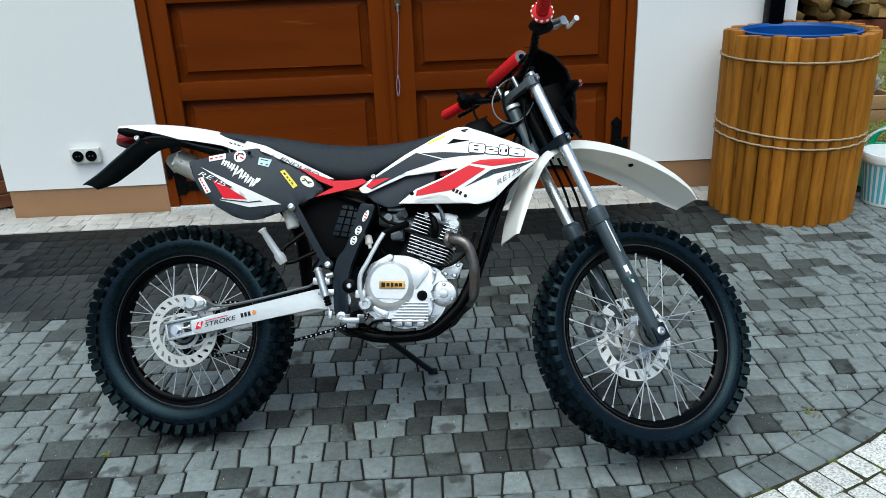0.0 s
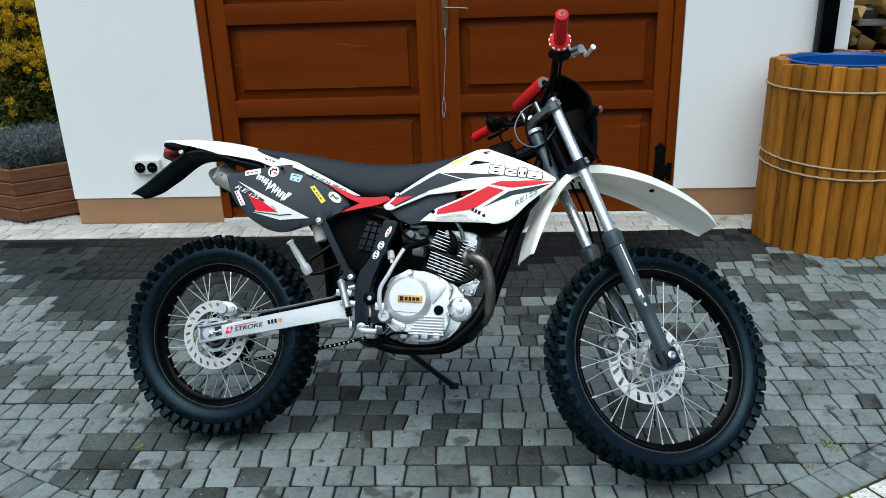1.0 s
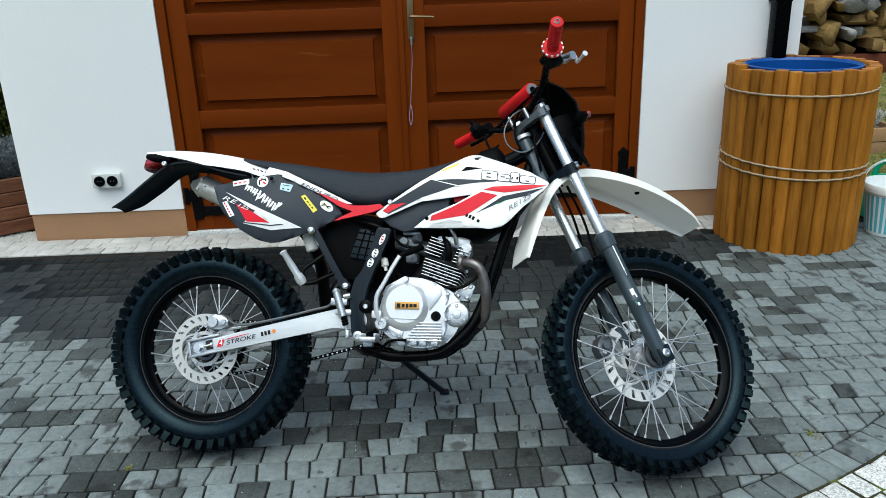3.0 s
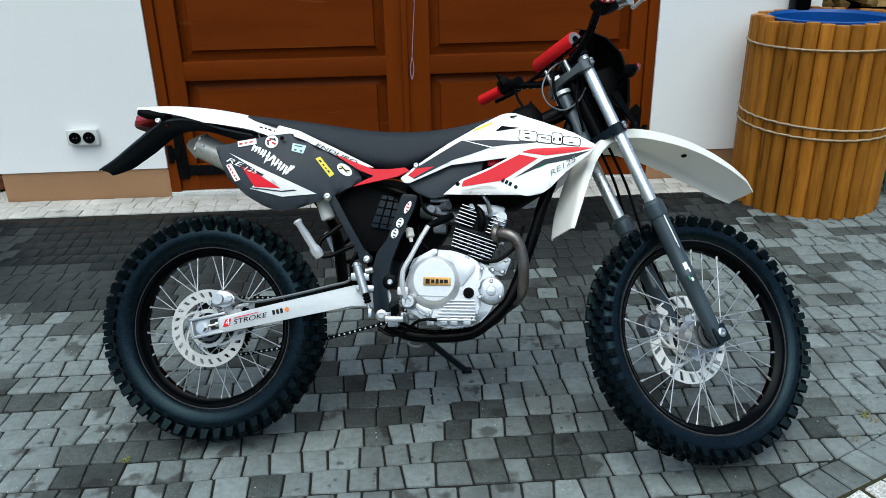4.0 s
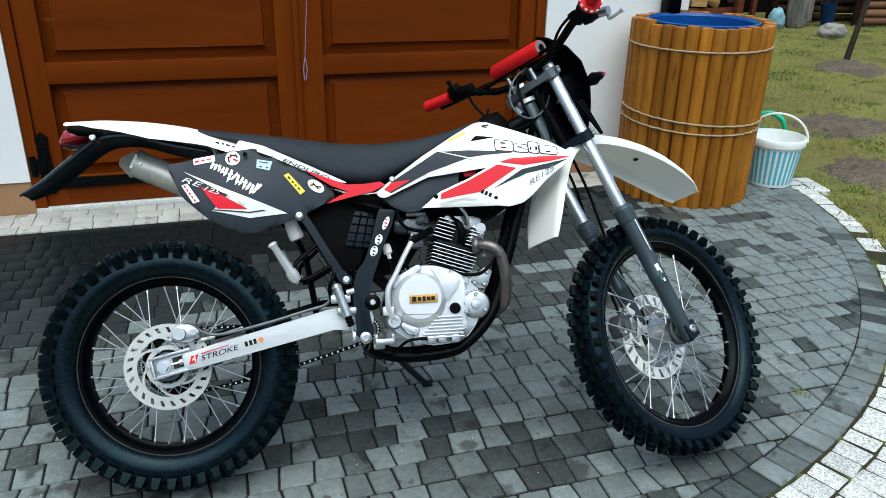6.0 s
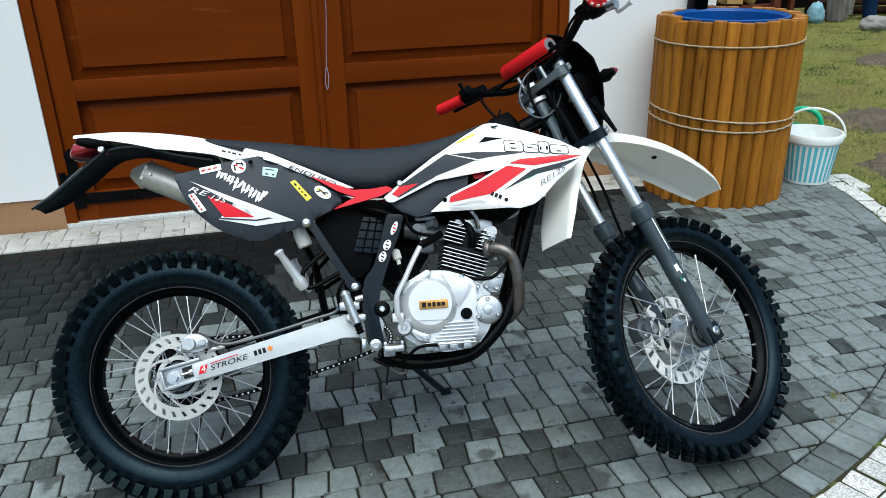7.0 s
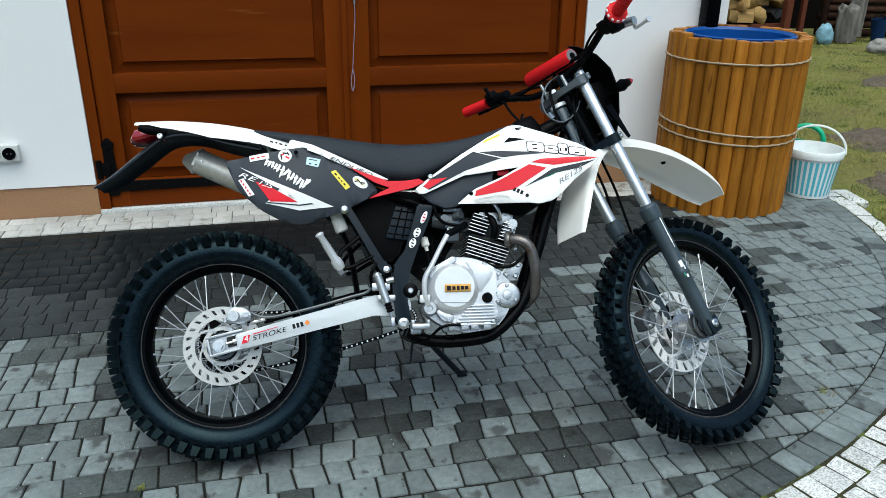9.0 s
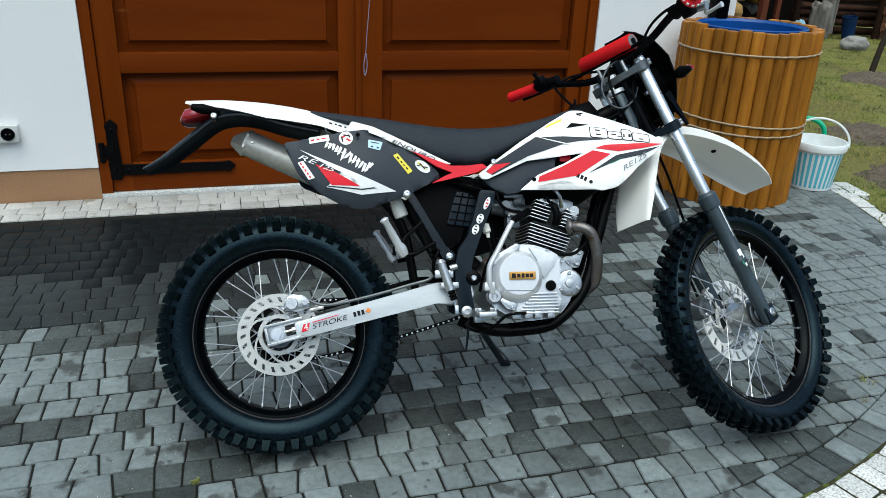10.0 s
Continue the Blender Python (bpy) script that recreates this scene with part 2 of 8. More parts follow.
STONE = material("field_stone", (0.26, 0.25, 0.23), 0.85, grain=(40, 0.5), blotch=(8, 0.5), bump=(50, 0.8), random=0.3)
BLUEBAG = material("pale_blue_sack", (0.24, 0.42, 0.50), 0.35, grain=(20, 0.6), blotch=(8, 0.5), bump=(16, 0.9), spec=0.2)
DARKCAST = material("dark_cast_metal", (0.030, 0.031, 0.032), 0.55, 0.3, grain=(60, 0.5), bump=(120, 0.4), dark=(0.008, 0.008, 0.008), spec=0.15)
STUMPWOOD = material("weathered_stump_wood", (0.20, 0.185, 0.165), 0.9, grain=(16, 0.7), blotch=(6, 0.6), bump=(22, 1.0), dark=(0.045, 0.040, 0.035), stretch=(1, 1, 0.25), spec=0.05)
RAILDARK = material("dark_log_rail", (0.048, 0.024, 0.015), 0.8, grain=(20, 0.6), blotch=(5, 0.5), bump=(24, 0.6), random=0.5, dark=(0.012, 0.008, 0.006), spec=0.05)
RAILTAN = material("tan_log_rail", (0.20, 0.100, 0.060), 0.8, grain=(20, 0.5), blotch=(5, 0.4), bump=(24, 0.5), random=0.25, spec=0.05)
RIMLIP = material("highlit_rim_lip", (0.10, 0.092, 0.09), 0.36, 0.5, grain=(120, 0.5), blotch=(16, 0.7), bump=(220, 0.1), dark=(0.030, 0.026, 0.025))
RIMGLOSS = material("gloss_black_rim", (0.0008, 0.0010, 0.0013), 0.18, grain=(70, 0.2), bump=(160, 0.02), dark=(0.0015, 0.0015, 0.002), spec=0.055, sheen=(0.8, 0.93, 1.0))
FARWALL = material("dark_light_blocker", (0.075, 0.078, 0.070), 0.9, grain=(30, 0.4), blotch=(0.6, 0.4), bump=(40, 0.4), spec=0.1)
TREAD = material("worn_tread_rubber", (0.0007, 0.0016, 0.0024), 0.30, grain=(80, 0.5), blotch=(30, 0.6), bump=(160, 0.3), dark=(0.0034, 0.0056, 0.0074), spec=0.085, sheen=(0.52, 0.90, 1.0))


# ---- building helpers ----
def mesh_of(bm, name, mats, smooth=40):
    me = bpy.data.meshes.new(name)
    bmesh.ops.recalc_face_normals(bm, faces=bm.faces)
    bm.to_mesh(me)
    bm.free()
    for m in mats if isinstance(mats, (list, tuple)) else [mats]:
        me.materials.append(m)
    if smooth:
        me.polygons.foreach_set("use_smooth", [True] * len(me.polygons))
        me.set_sharp_from_angle(angle=radians(smooth))
    return me


def part(name, bm, mats, parent=None, label="", smooth=40):
    ob = new(name, mesh_of(bm, name, mats, smooth))
    ob.parent = parent
    if label:
        ob["label"] = label
    return ob


def thing(name, m, label, category, group="", kind=""):
    ob = new(name)
    ob.matrix_world = m
    ob.empty_display_size = 0.05
    return tagged(ob, label, category, group, kind)


def box(bm, centre, size, bevel=0.0, m=None, mat=0):
    g = bmesh.ops.create_cube(bm, size=1.0)
    vs = g["verts"]
    for v in vs:
        v.co = Vector((v.co.x * size[0], v.co.y * size[1], v.co.z * size[2]))
    fs = {f for v in vs for f in v.link_faces}
    if bevel:
        r = bmesh.ops.bevel(bm, geom=list({e for v in vs for e in v.link_edges}), offset=bevel, segments=2, profile=0.6, affect="EDGES")
        vs = [v for v in r["verts"] if v.is_valid] + [v for v in vs if v.is_valid]
        fs = set(r["faces"]) | {f for v in vs for f in v.link_faces}
    vs = {v for f in fs if f.is_valid for v in f.verts}
    for v in vs:
        p = v.co + Vector(centre) if m is None else (m @ v.co) + Vector(centre)
        v.co = p
    for f in fs:
        if f.is_valid:
            f.material_index = mat


def ringset(bm, rings, closed=False, caps=True, mat=0):
    """Skins a list of vertex rings."""
    made = [[bm.verts.new(p) for p in r] for r in rings]
    n = len(made[0])
    pairs = list(zip(made, made[1:])) + ([(made[-1], made[0])] if closed else [])
    for a, b in pairs:
        for i in range(n):
            j = (i + 1) % n
            f = bm.faces.new((a[i], a[j], b[j], b[i]))
            f.material_index = mat
    if caps and not closed:
        for r in (made[0], made[-1]):
            bm.faces.new(r).material_index = mat
    return made


def frame_at(d):
    d = Vector(d).normalized()
    a = Vector((0, 0, 1)) if abs(d.z) < 0.9 else Vector((1, 0, 0))
    u = d.cross(a).normalized()
    return u, d.cross(u).normalized()


def rod(bm, p0, p1, r0, r1=None, seg=14, mat=0):
    r1 = r0 if r1 is None else r1
    p0, p1 = Vector(p0), Vector(p1)
    u, w = frame_at(p1 - p0)
    ang = [2 * math.pi * i / seg for i in range(seg)]
    ringset(bm, [[p + r * (math.cos(a) * u + math.sin(a) * w) for a in ang] for p, r in ((p0, r0), (p1, r1))], mat=mat)


def turned(bm, p0, axis, profile, seg=24, mat=0, closed=False):
    """A turned shape: profile rows (distance along axis, radius)."""
    p0, d = Vector(p0), Vector(axis).normalized()
    u, w = frame_at(d)
    ang = [2 * math.pi * i / seg for i in range(seg)]
    ringset(bm, [[p0 + d * h + r * (math.cos(a) * u + math.sin(a) * w) for a in ang] for h, r in profile], caps=not closed, closed=closed, mat=mat)


def spline(pts, n=6, closed=False):
    """Catmull-Rom curve through points."""
    p = [Vector(q) for q in pts]
    out = []
    m = len(p)
    for i in range(m if closed else m - 1):
        a = p[(i - 1) % m] if closed or i > 0 else p[0]
        b, c = p[i], p[(i + 1) % m]
        d = p[(i + 2) % m] if closed or i + 2 < m else p[-1]
        for k in range(n):
            t = k / n
            out.append(0.5 * ((2 * b) + (c - a) * t + (2 * a - 5 * b + 4 * c - d) * t * t + (3 * b - a - 3 * c + d) * t ** 3))
    if not closed:
        out.append(p[-1])
    return out


def tube(bm, pts, r, seg=10, n=5, flat=1.0, mat=0):
    """A bent tube; r is a radius, or one for each point."""
    path = spline(pts, n) if n > 1 else [Vector(q) for q in pts]
    rs = r if isinstance(r, (list, tuple)) else [r] * len(pts)
    rings = []
    u = None
    for i, p in enumerate(path):
        d = (path[min(i + 1, len(path) - 1)] - path[max(i - 1, 0)]).normalized()
        if u is None:
            u, w = frame_at(d)
        else:
            u = (u - d * u.dot(d)).normalized()
            w = d.cross(u)
        s = i / max(1, len(path) - 1) * (len(rs) - 1)
        k = min(int(s), len(rs) - 2) if len(rs) > 1 else 0
        rad = rs[k] + (rs[min(k + 1, len(rs) - 1)] - rs[k]) * (s - k)
        rings.append([p + rad * (math.cos(a) * u + flat * math.sin(a) * w) for a in (2 * math.pi * j / seg for j in range(seg))])
    ringset(bm, rings, mat=mat)


def rounded(poly, r=0.008, sharp=35, n=3):
    """Rounds the corners of a flat outline."""
    out = []
    m = len(poly)
    for i in range(m):
        a, b, c = (Vector(poly[(i + k) % m]) for k in (-1, 0, 1))
        d0, d1 = a - b, c - b
        k = min(r, 0.4 * d0.length, 0.4 * d1.length)
        s, e = b + d0.normalized() * k, b + d1.normalized() * k
        for j in range(n + 1):
            t = j / n
            out.append(tuple(s * (1 - t) ** 2 + b * 2 * t * (1 - t) + e * t * t))
    return out


def sheet(bm, poly, f, off=0.0, thick=0.004, step=0.03, mat=0, r=0.006, edge=0.0):
    """A panel with the outline poly in (x, z), laid on the surface y = f(x, z), off metres outside it. edge: how far its rim turns in."""
    t = bmesh.new()
    vs = [t.verts.new((x, 0, z)) for x, z in (rounded(poly, r) if r else poly)]
    face = t.faces.new(vs)
    bmesh.ops.triangulate(t, faces=[face])
    xs = [v.co.x for v in t.verts]
    zs = [v.co.z for v in t.verts]
    for axis, lo, hi in ((0, min(xs), max(xs)), (2, min(zs), max(zs))):
        k = math.floor(lo / step) + 1
        while k * step < hi:
            co, no = Vector((0, 0, 0)), Vector((0, 0, 0))
            co[axis], no[axis] = k * step + 0.0001, 1
            bmesh.ops.bisect_plane(t, geom=list(t.verts) + list(t.edges) + list(t.faces), dist=1e-6, plane_co=co, plane_no=no)
            k += 1
    rim = {v for e in t.edges if e.is_boundary for v in e.verts}
    sgn = 1 if f(0.5, 0.5) > 0 else -1
    index = {}
    for v in t.verts:
        y = f(v.co.x, v.co.z)
        pull = edge if v in rim else 0.0
        index[v] = (bm.verts.new((v.co.x, y + sgn * (off - pull), v.co.z)), bm.verts.new((v.co.x, y + sgn * (off - thick - pull), v.co.z)))
    for g in t.faces:
        a = [index[v][0] for v in g.verts]
        bm.faces.new(a).material_index = mat
        bm.faces.new([index[v][1] for v in reversed(g.verts)]).material_index = mat
    for e in t.edges:
        if e.is_boundary:
            (a, b), (c, d) = index[e.verts[0]], index[e.verts[1]]
            bm.faces.new((a, c, d, b)).material_index = mat
    t.free()


def plate(bm, poly, y0, y1, r=0.006, bevel=0.0, mat=0):
    """A flat outline in (x, z), thick from y0 to y1."""
    pts = rounded(poly, r) if r else poly
    a = [bm.verts.new((x, y0, z)) for x, z in pts]
    b = [bm.verts.new((x, y1, z)) for x, z in pts]
    n = len(pts)
    fs = [bm.faces.new(a), bm.faces.new(b[::-1])]
    fs += [bm.faces.new((a[i], b[i], b[(i + 1) % n], a[(i + 1) % n])) for i in range(n)]
    for g in fs:
        g.material_index = mat
    if bevel:
        rim = [e for g in fs[:2] for e in g.edges]
        bmesh.ops.bevel(bm, geom=rim, offset=bevel, segments=2, profile=0.6, affect="EDGES", clamp_overlap=True)


def words(name, text, size, m, mat, parent, label="", shear=0.0, thick=0.0004, bend=None):
    cu = bpy.data.curves.new(name, "FONT")
    cu.body, cu.size, cu.shear, cu.extrude, cu.align_x, cu.align_y = text, size, shear, thick, "CENTER", "CENTER"
    tmp = bpy.data.objects.new(name, cu)
    scene.collection.objects.link(tmp)
    bpy.context.view_layer.update()
    me = bpy.data.meshes.new_from_object(tmp.evaluated_get(bpy.context.evaluated_depsgraph_get()))
    bpy.data.objects.remove(tmp)
    me.transform(m)
    me.name = name
    if bend:
        for v in me.vertices:
            v.co.y = bend(v.co.x, v.co.z) + (v.co.y)
    me.materials.clear()
    me.materials.append(mat)
    ob = new(name, me)
    ob.parent = parent
    if label:
        ob["label"] = label
    return ob


def structure(name, bm, mats, label, category, smooth=40):
    return tagged(part(name, bm, mats, None, "", smooth), label, category, "", "structure")


# ---- the yard: ground, building, garage door ----
CX, CY, R_IN, R_DARK = -0.118, 4.294, 2.668, 2.776
WALL_Y = 4.40
X_LEFT, X_RIGHT = -2.395, 2.12
D_LEFT, D_RIGHT, D_TOP = -1.48, 1.235, 2.36

bm = bmesh.new()
bmesh.ops.create_grid(bm, x_segments=150, y_segments=150, size=15)
for v in bm.verts:
    v.co += Vector((0, 5, 0))
    d = math.hypot(v.co.x - CX, v.co.y - CY)
    flat = min(1, max(0, (d - 2.9) / 1.2))
    if v.co.y < 4.0 and d < 3.2:
        flat = 0
    v.co.z = -0.035 + flat * (0.02 + 0.03 * noise.noise(v.co * 0.9) + 0.012 * noise.noise(v.co * 4.0))
far = [Vector((x, y, -0.03)) for x, y in ((-600, -600), (600, -600), (600, 600), (-600, 600))]
edge = [e for e in bm.edges if e.is_boundary]
r = bmesh.ops.extrude_edge_only(bm, edges=edge)
for v in r["geom"]:
    if isinstance(v, bmesh.types.BMVert):
        v.co = Vector(((v.co.x) * 40, (v.co.y - 5) * 40 + 5, -0.05))
ground = structure("ground", bm, SOIL, "patchy green and yellow lawn over bare soil", "ground")

# building: walls with thickness, an opening for the door, a plain closed body behind
T = 0.28
bm = bmesh.new()
for x0, x1, z0, z1 in ((X_LEFT, D_LEFT, 0.165, 2.9), (D_RIGHT, X_RIGHT, 0.165, 2.9), (D_LEFT, D_RIGHT, D_TOP, 2.9)):
    box(bm, ((x0 + x1) / 2, WALL_Y + T / 2, (z0 + z1) / 2), (x1 - x0, T, z1 - z0))
wall_front = structure("wall_south", bm, PLASTER, "white fine-plastered garage front wall", "wall", 0)
bm = bmesh.new()
for x0, x1 in ((X_LEFT + 0.006, D_LEFT), (D_RIGHT, X_RIGHT - 0.006)):
    box(bm, ((x0 + x1) / 2, WALL_Y + 0.007 + (T - 0.01) / 2, 0.165 / 2 - 0.03), (x1 - x0, T - 0.01, 0.165 + 0.06), 0.003)
structure("plinth", bm, PLINTH, "tan rough-rendered plinth at the foot of the wall", "plinth", 0)
bm = bmesh.new()
for x in (X_LEFT + T / 2, X_RIGHT - T / 2):
    box(bm, (x, WALL_Y + T + 2.5, 1.42), (T, 5.0, 2.96))
box(bm, ((X_LEFT + X_RIGHT) / 2, WALL_Y + T + 5.0 + T / 2, 1.42), (X_RIGHT - X_LEFT, T, 2.96))
structure("wall_sides", bm, PLASTER, "white plastered side and rear walls of the garage", "wall", 0)
bm = bmesh.new()
box(bm, ((X_LEFT + X_RIGHT) / 2, WALL_Y + 2.6, 2.98), (X_RIGHT - X_LEFT + 0.3, 5.8, 0.12))
structure("ceiling", bm, SHADE, "flat roof slab closing the garage", "roof", 0)

# garage door: two framed leaves with raised panels
YF = WALL_Y + 0.03
door = thing("door_1", pose(0, 0, 0), "closed double garage door in brown-stained panelled wood", "door", kind="structure")
bm = bmesh.new()
for x0, x1, z0, z1 in ((D_LEFT, D_LEFT + 0.055, 0.02, D_TOP), (D_RIGHT - 0.055, D_RIGHT, 0.02, D_TOP), (D_LEFT + 0.055, D_RIGHT - 0.055, D_TOP - 0.06, D_TOP)):
    box(bm, ((x0 + x1) / 2, YF + 0.03, (z0 + z1) / 2), (x1 - x0 - 0.002, 0.10, z1 - z0), 0.004)
part("door_frame", bm, DOORWOOD, door)
bm = bmesh.new()
box(bm, ((D_LEFT + D_RIGHT) / 2, YF + 0.05, 0.008), (D_RIGHT - D_LEFT, 0.16, 0.024), 0.003)
part("threshold", bm, GRANITE, door, "worn stone door sill")
PANELS = ((0.17, 0.635), (0.735, 1.160), (1.275, 1.70), (1.815, 2.21))
for side, x0, x1, p0, p1 in ((0, D_LEFT + 0.057, -0.137, -1.322, -0.240), (1, -0.133, D_RIGHT - 0.057, -0.002, 1.092)):
    bm = bmesh.new()
    zb, zt = 0.024, D_TOP - 0.062
    for a, b in ((x0, p0), (p1, x1)):
        box(bm, ((a + b) / 2, YF + 0.02, (zb + zt) / 2), (b - a, 0.045, zt - zb), 0.005)
    leaf = part("door_leaf", bm, DOORWOOD, door)
    edges = [zb] + [z for p in PANELS for z in p] + [zt]
    for za, zc in zip(edges[0::2], edges[1::2]):
        bm = bmesh.new()
        box(bm, ((p0 + p1) / 2, YF + 0.021, (za + zc) / 2), (p1 - p0 + 0.006, 0.042, zc - za), 0.005)
        part("rail", bm, DOORRAIL, leaf)
    for za, zc in PANELS:
        bm = bmesh.new()
        box(bm, ((p0 + p1) / 2, YF + 0.058, (za + zc) / 2), (p1 - p0 + 0.004, 0.016, zc - za + 0.004))
        rings = []
        for k, (inset, y) in enumerate(((0.004, 0.051), (0.022, 0.048), (0.046, 0.036), (0.052, 0.033), (0.058, 0.020))):
            rings.append([(x, YF + y, z) for x, z in ((p0 + inset, za + inset), (p1 - inset, za + inset), (p1 - inset, zc - inset), (p0 + inset, zc - inset))])
        ringset(bm, rings)
        part("panel", bm, DOORRAIL, leaf, smooth=20)
bm = bmesh.new()
box(bm, (-0.135, YF - 0.008, 1.17), (0.03, 0.016, 2.26), 0.005)
part("cover_strip", bm, DOORWOOD, door)
# latch plate, lever handle, hanging lanyard
bm = bmesh.new()
box(bm, (-0.078, YF - 0.010, 1.215), (0.036, 0.012, 0.235), 0.004)
plate_ob = part("latch_plate", bm, BRASS, door, "dull brass latch plate")
bm = bmesh.new()
tube(bm, [(-0.078, YF - 0.012, 1.222), (-0.078, YF - 0.05, 1.222), (-0.062, YF - 0.058, 1.222), (0.02, YF - 0.055, 1.218), (0.052, YF - 0.05, 1.214)], 0.007, 8)
part("lever_handle", bm, BRASS, plate_ob)
bm = bmesh.new()
box(bm, (-0.078, YF - 0.020, 1.09), (0.012, 0.010, 0.045), 0.002)
part("key", bm, STEEL, plate_ob)


def hinge(x, z, flip):
    """A forged strap hinge with an upright spindle plate."""
    h = thing("strap_hinge", pose(x, YF - 0.006, z), "black wrought-iron strap hinge on the garage door", "hinge", "door hinges")
    s = -1 if flip else 1
    bm = bmesh.new()
    outline = [(-0.028, -0.15), (0.028, -0.15), (0.032, -0.06), (0.024, 0.11), (0.034, 0.135), (0.0, 0.17), (-0.034, 0.135), (-0.024, 0.11), (-0.032, -0.06)]
    plate(bm, outline, -0.014, 0.0, 0.01, 0.002)
    part("upright_plate", bm, IRON, h)
    bm = bmesh.new()
    rod(bm, (-0.055 * s, -0.014, -0.05), (-0.055 * s, -0.014, 0.05), 0.016)
    box(bm, (-0.032 * s, -0.012, 0.0), (0.07, 0.016, 0.07), 0.004)
    part("knuckle", bm, IRON, h)
    bm = bmesh.new()
    arm = [(0.0, 0.030), (0.54 * s, 0.024), (0.565 * s, 0.032), (0.60 * s, 0.0), (0.565 * s, -0.032), (0.54 * s, -0.024), (0.0, -0.030)]
    plate(bm, [(a, b - 0.10) for a, b in arm], -0.010, -0.001, 0.006, 0.002)
    strap = part("strap", bm, IRON, h)
    for k in range(5):
        bm = bmesh.new()
        turned(bm, ((0.06 + 0.105 * k) * s, -0.010, -0.10), (0, -1, 0), [(0, 0.009), (0.004, 0.008), (0.007, 0.004)], 10)
        part("rivet", bm, IRON, strap)
    for k in (-0.09, 0.03, 0.115):
        bm = bmesh.new()
        turned(bm, (0, -0.014, k), (0, -1, 0), [(0, 0.008), (0.004, 0.007), (0.006, 0.003)], 10)
        part("rivet", bm, IRON, h)
    return h


hinge(-1.400, 0.242, False)
hinge(1.150, 0.27, True)
hinge(-1.395, 1.95, False)
hinge(1.150, 1.95, True)

lan = thing("lanyard", pose(-0.078, YF - 0.03, 1.09), "thin purple woven lanyard hanging from the door latch", "lanyard")
LILAC = material("woven_lilac_cord", (0.22, 0.13, 0.26), 0.8, grain=(160, 0.6), blotch=(40, 0.8), bump=(200, 0.4), dark=(0.35, 0.32, 0.34))
bm = bmesh.new()
tube(bm, [(0, 0, 0), (0.0, 0.004, -0.10), (-0.012, 0.004, -0.25), (-0.020, 0.0, -0.36)], 0.0045, 6, flat=0.5)
part("cord", bm, LILAC, lan)
bm = bmesh.new()
tube(bm, [(-0.020, 0, -0.355), (-0.030, 0.0, -0.42), (-0.024, 0, -0.475), (-0.012, 0, -0.42), (-0.018, 0, -0.358)], 0.0045, 6, flat=0.6)
part("loop", bm, LILAC, lan)

# wall socket
so = thing("wall_socket", pose(-1.895, WALL_Y - 0.001, 0.362), "white double outdoor socket with open black inserts", "socket")
SOCKETWHITE = material("socket_plastic", (0.62, 0.63, 0.60), 0.4, bump=(120, 0.03))
bm = bmesh.new()
box(bm, (0, -0.018, 0), (0.165, 0.036, 0.085), 0.008)
part("housing", bm, SOCKETWHITE, so)
for x in (-0.037, 0.037):
    bm = bmesh.new()
    turned(bm, (x, -0.036, 0), (0, -1, 0), [(0, 0.031), (0.006, 0.031), (0.006, 0.025), (0.001, 0.024), (0.001, 0.004)], 20)
    ins = part("insert", bm, BLACKPLASTIC, so)
    for dx in (-0.009, 0.009):
        bm = bmesh.new()
        rod(bm, (x + dx, -0.0375, 0), (x + dx, -0.041, 0), 0.003, seg=8)
        part("contact", bm, STEEL, ins)

# downpipe at the wall's end
dp = thing("downpipe", pose(1.965, WALL_Y - 0.06, 0), "black square-section rain downpipe on the white wall", "downpipe")
bm = bmesh.new()
box(bm, (0, 0, 1.5), (0.085, 0.085, 2.9), 0.012)
part("pipe", bm, BLACK, dp)
for z in (1.25, 2.4):
    bm = bmesh.new()
    box(bm, (0, 0.012, z), (0.097, 0.098, 0.03), 0.004)
    part("bracket", bm, IRON, dp)

# unseen walls added round the camera to darken the low sky in reflections
bm = bmesh.new()
box(bm, (0.0, -7.0, 1.4), (26.0, 0.3, 3.0))
structure("wall_yard_south", bm, FARWALL, "plain dark wall added out of view to darken reflections", "wall", 0)
bm = bmesh.new()
box(bm, (-13.0, -1.0, 1.2), (0.3, 11.7, 2.6))
structure("wall_yard_west", bm, FARWALL, "plain dark wall added out of view to darken reflections", "wall", 0)
bm = bmesh.new()
box(bm, (13.0, -1.0, 1.2), (0.3, 11.7, 2.6))
structure("wall_yard_east", bm, FARWALL, "plain dark wall added out of view to darken reflections", "wall", 0)


# ---- the motorcycle: leaning on its side stand, bars turned to the left ----
# local axes: x ahead, y to its left, z up in its own plane; the origin is the rear axle
BIKE = pose(-0.7388, 2.2287, 0.3122, 0, 0, -7.5) @ pose(0, 0, 0, -27.3)
bike = thing("motorcycle", BIKE, "white, red and charcoal enduro motorcycle leaning on its side stand", "motorcycle")
RAKE, STEER = 26.6, 26.0
FORK = pose(1.40, 0, 0, 0, -RAKE, 0) @ pose(0, 0, 0, 0, 0, STEER)


def steered(ob):
    """Puts a part of the fork, built in the steering axes, in its place."""
    ob.matrix_local = FORK
    return ob


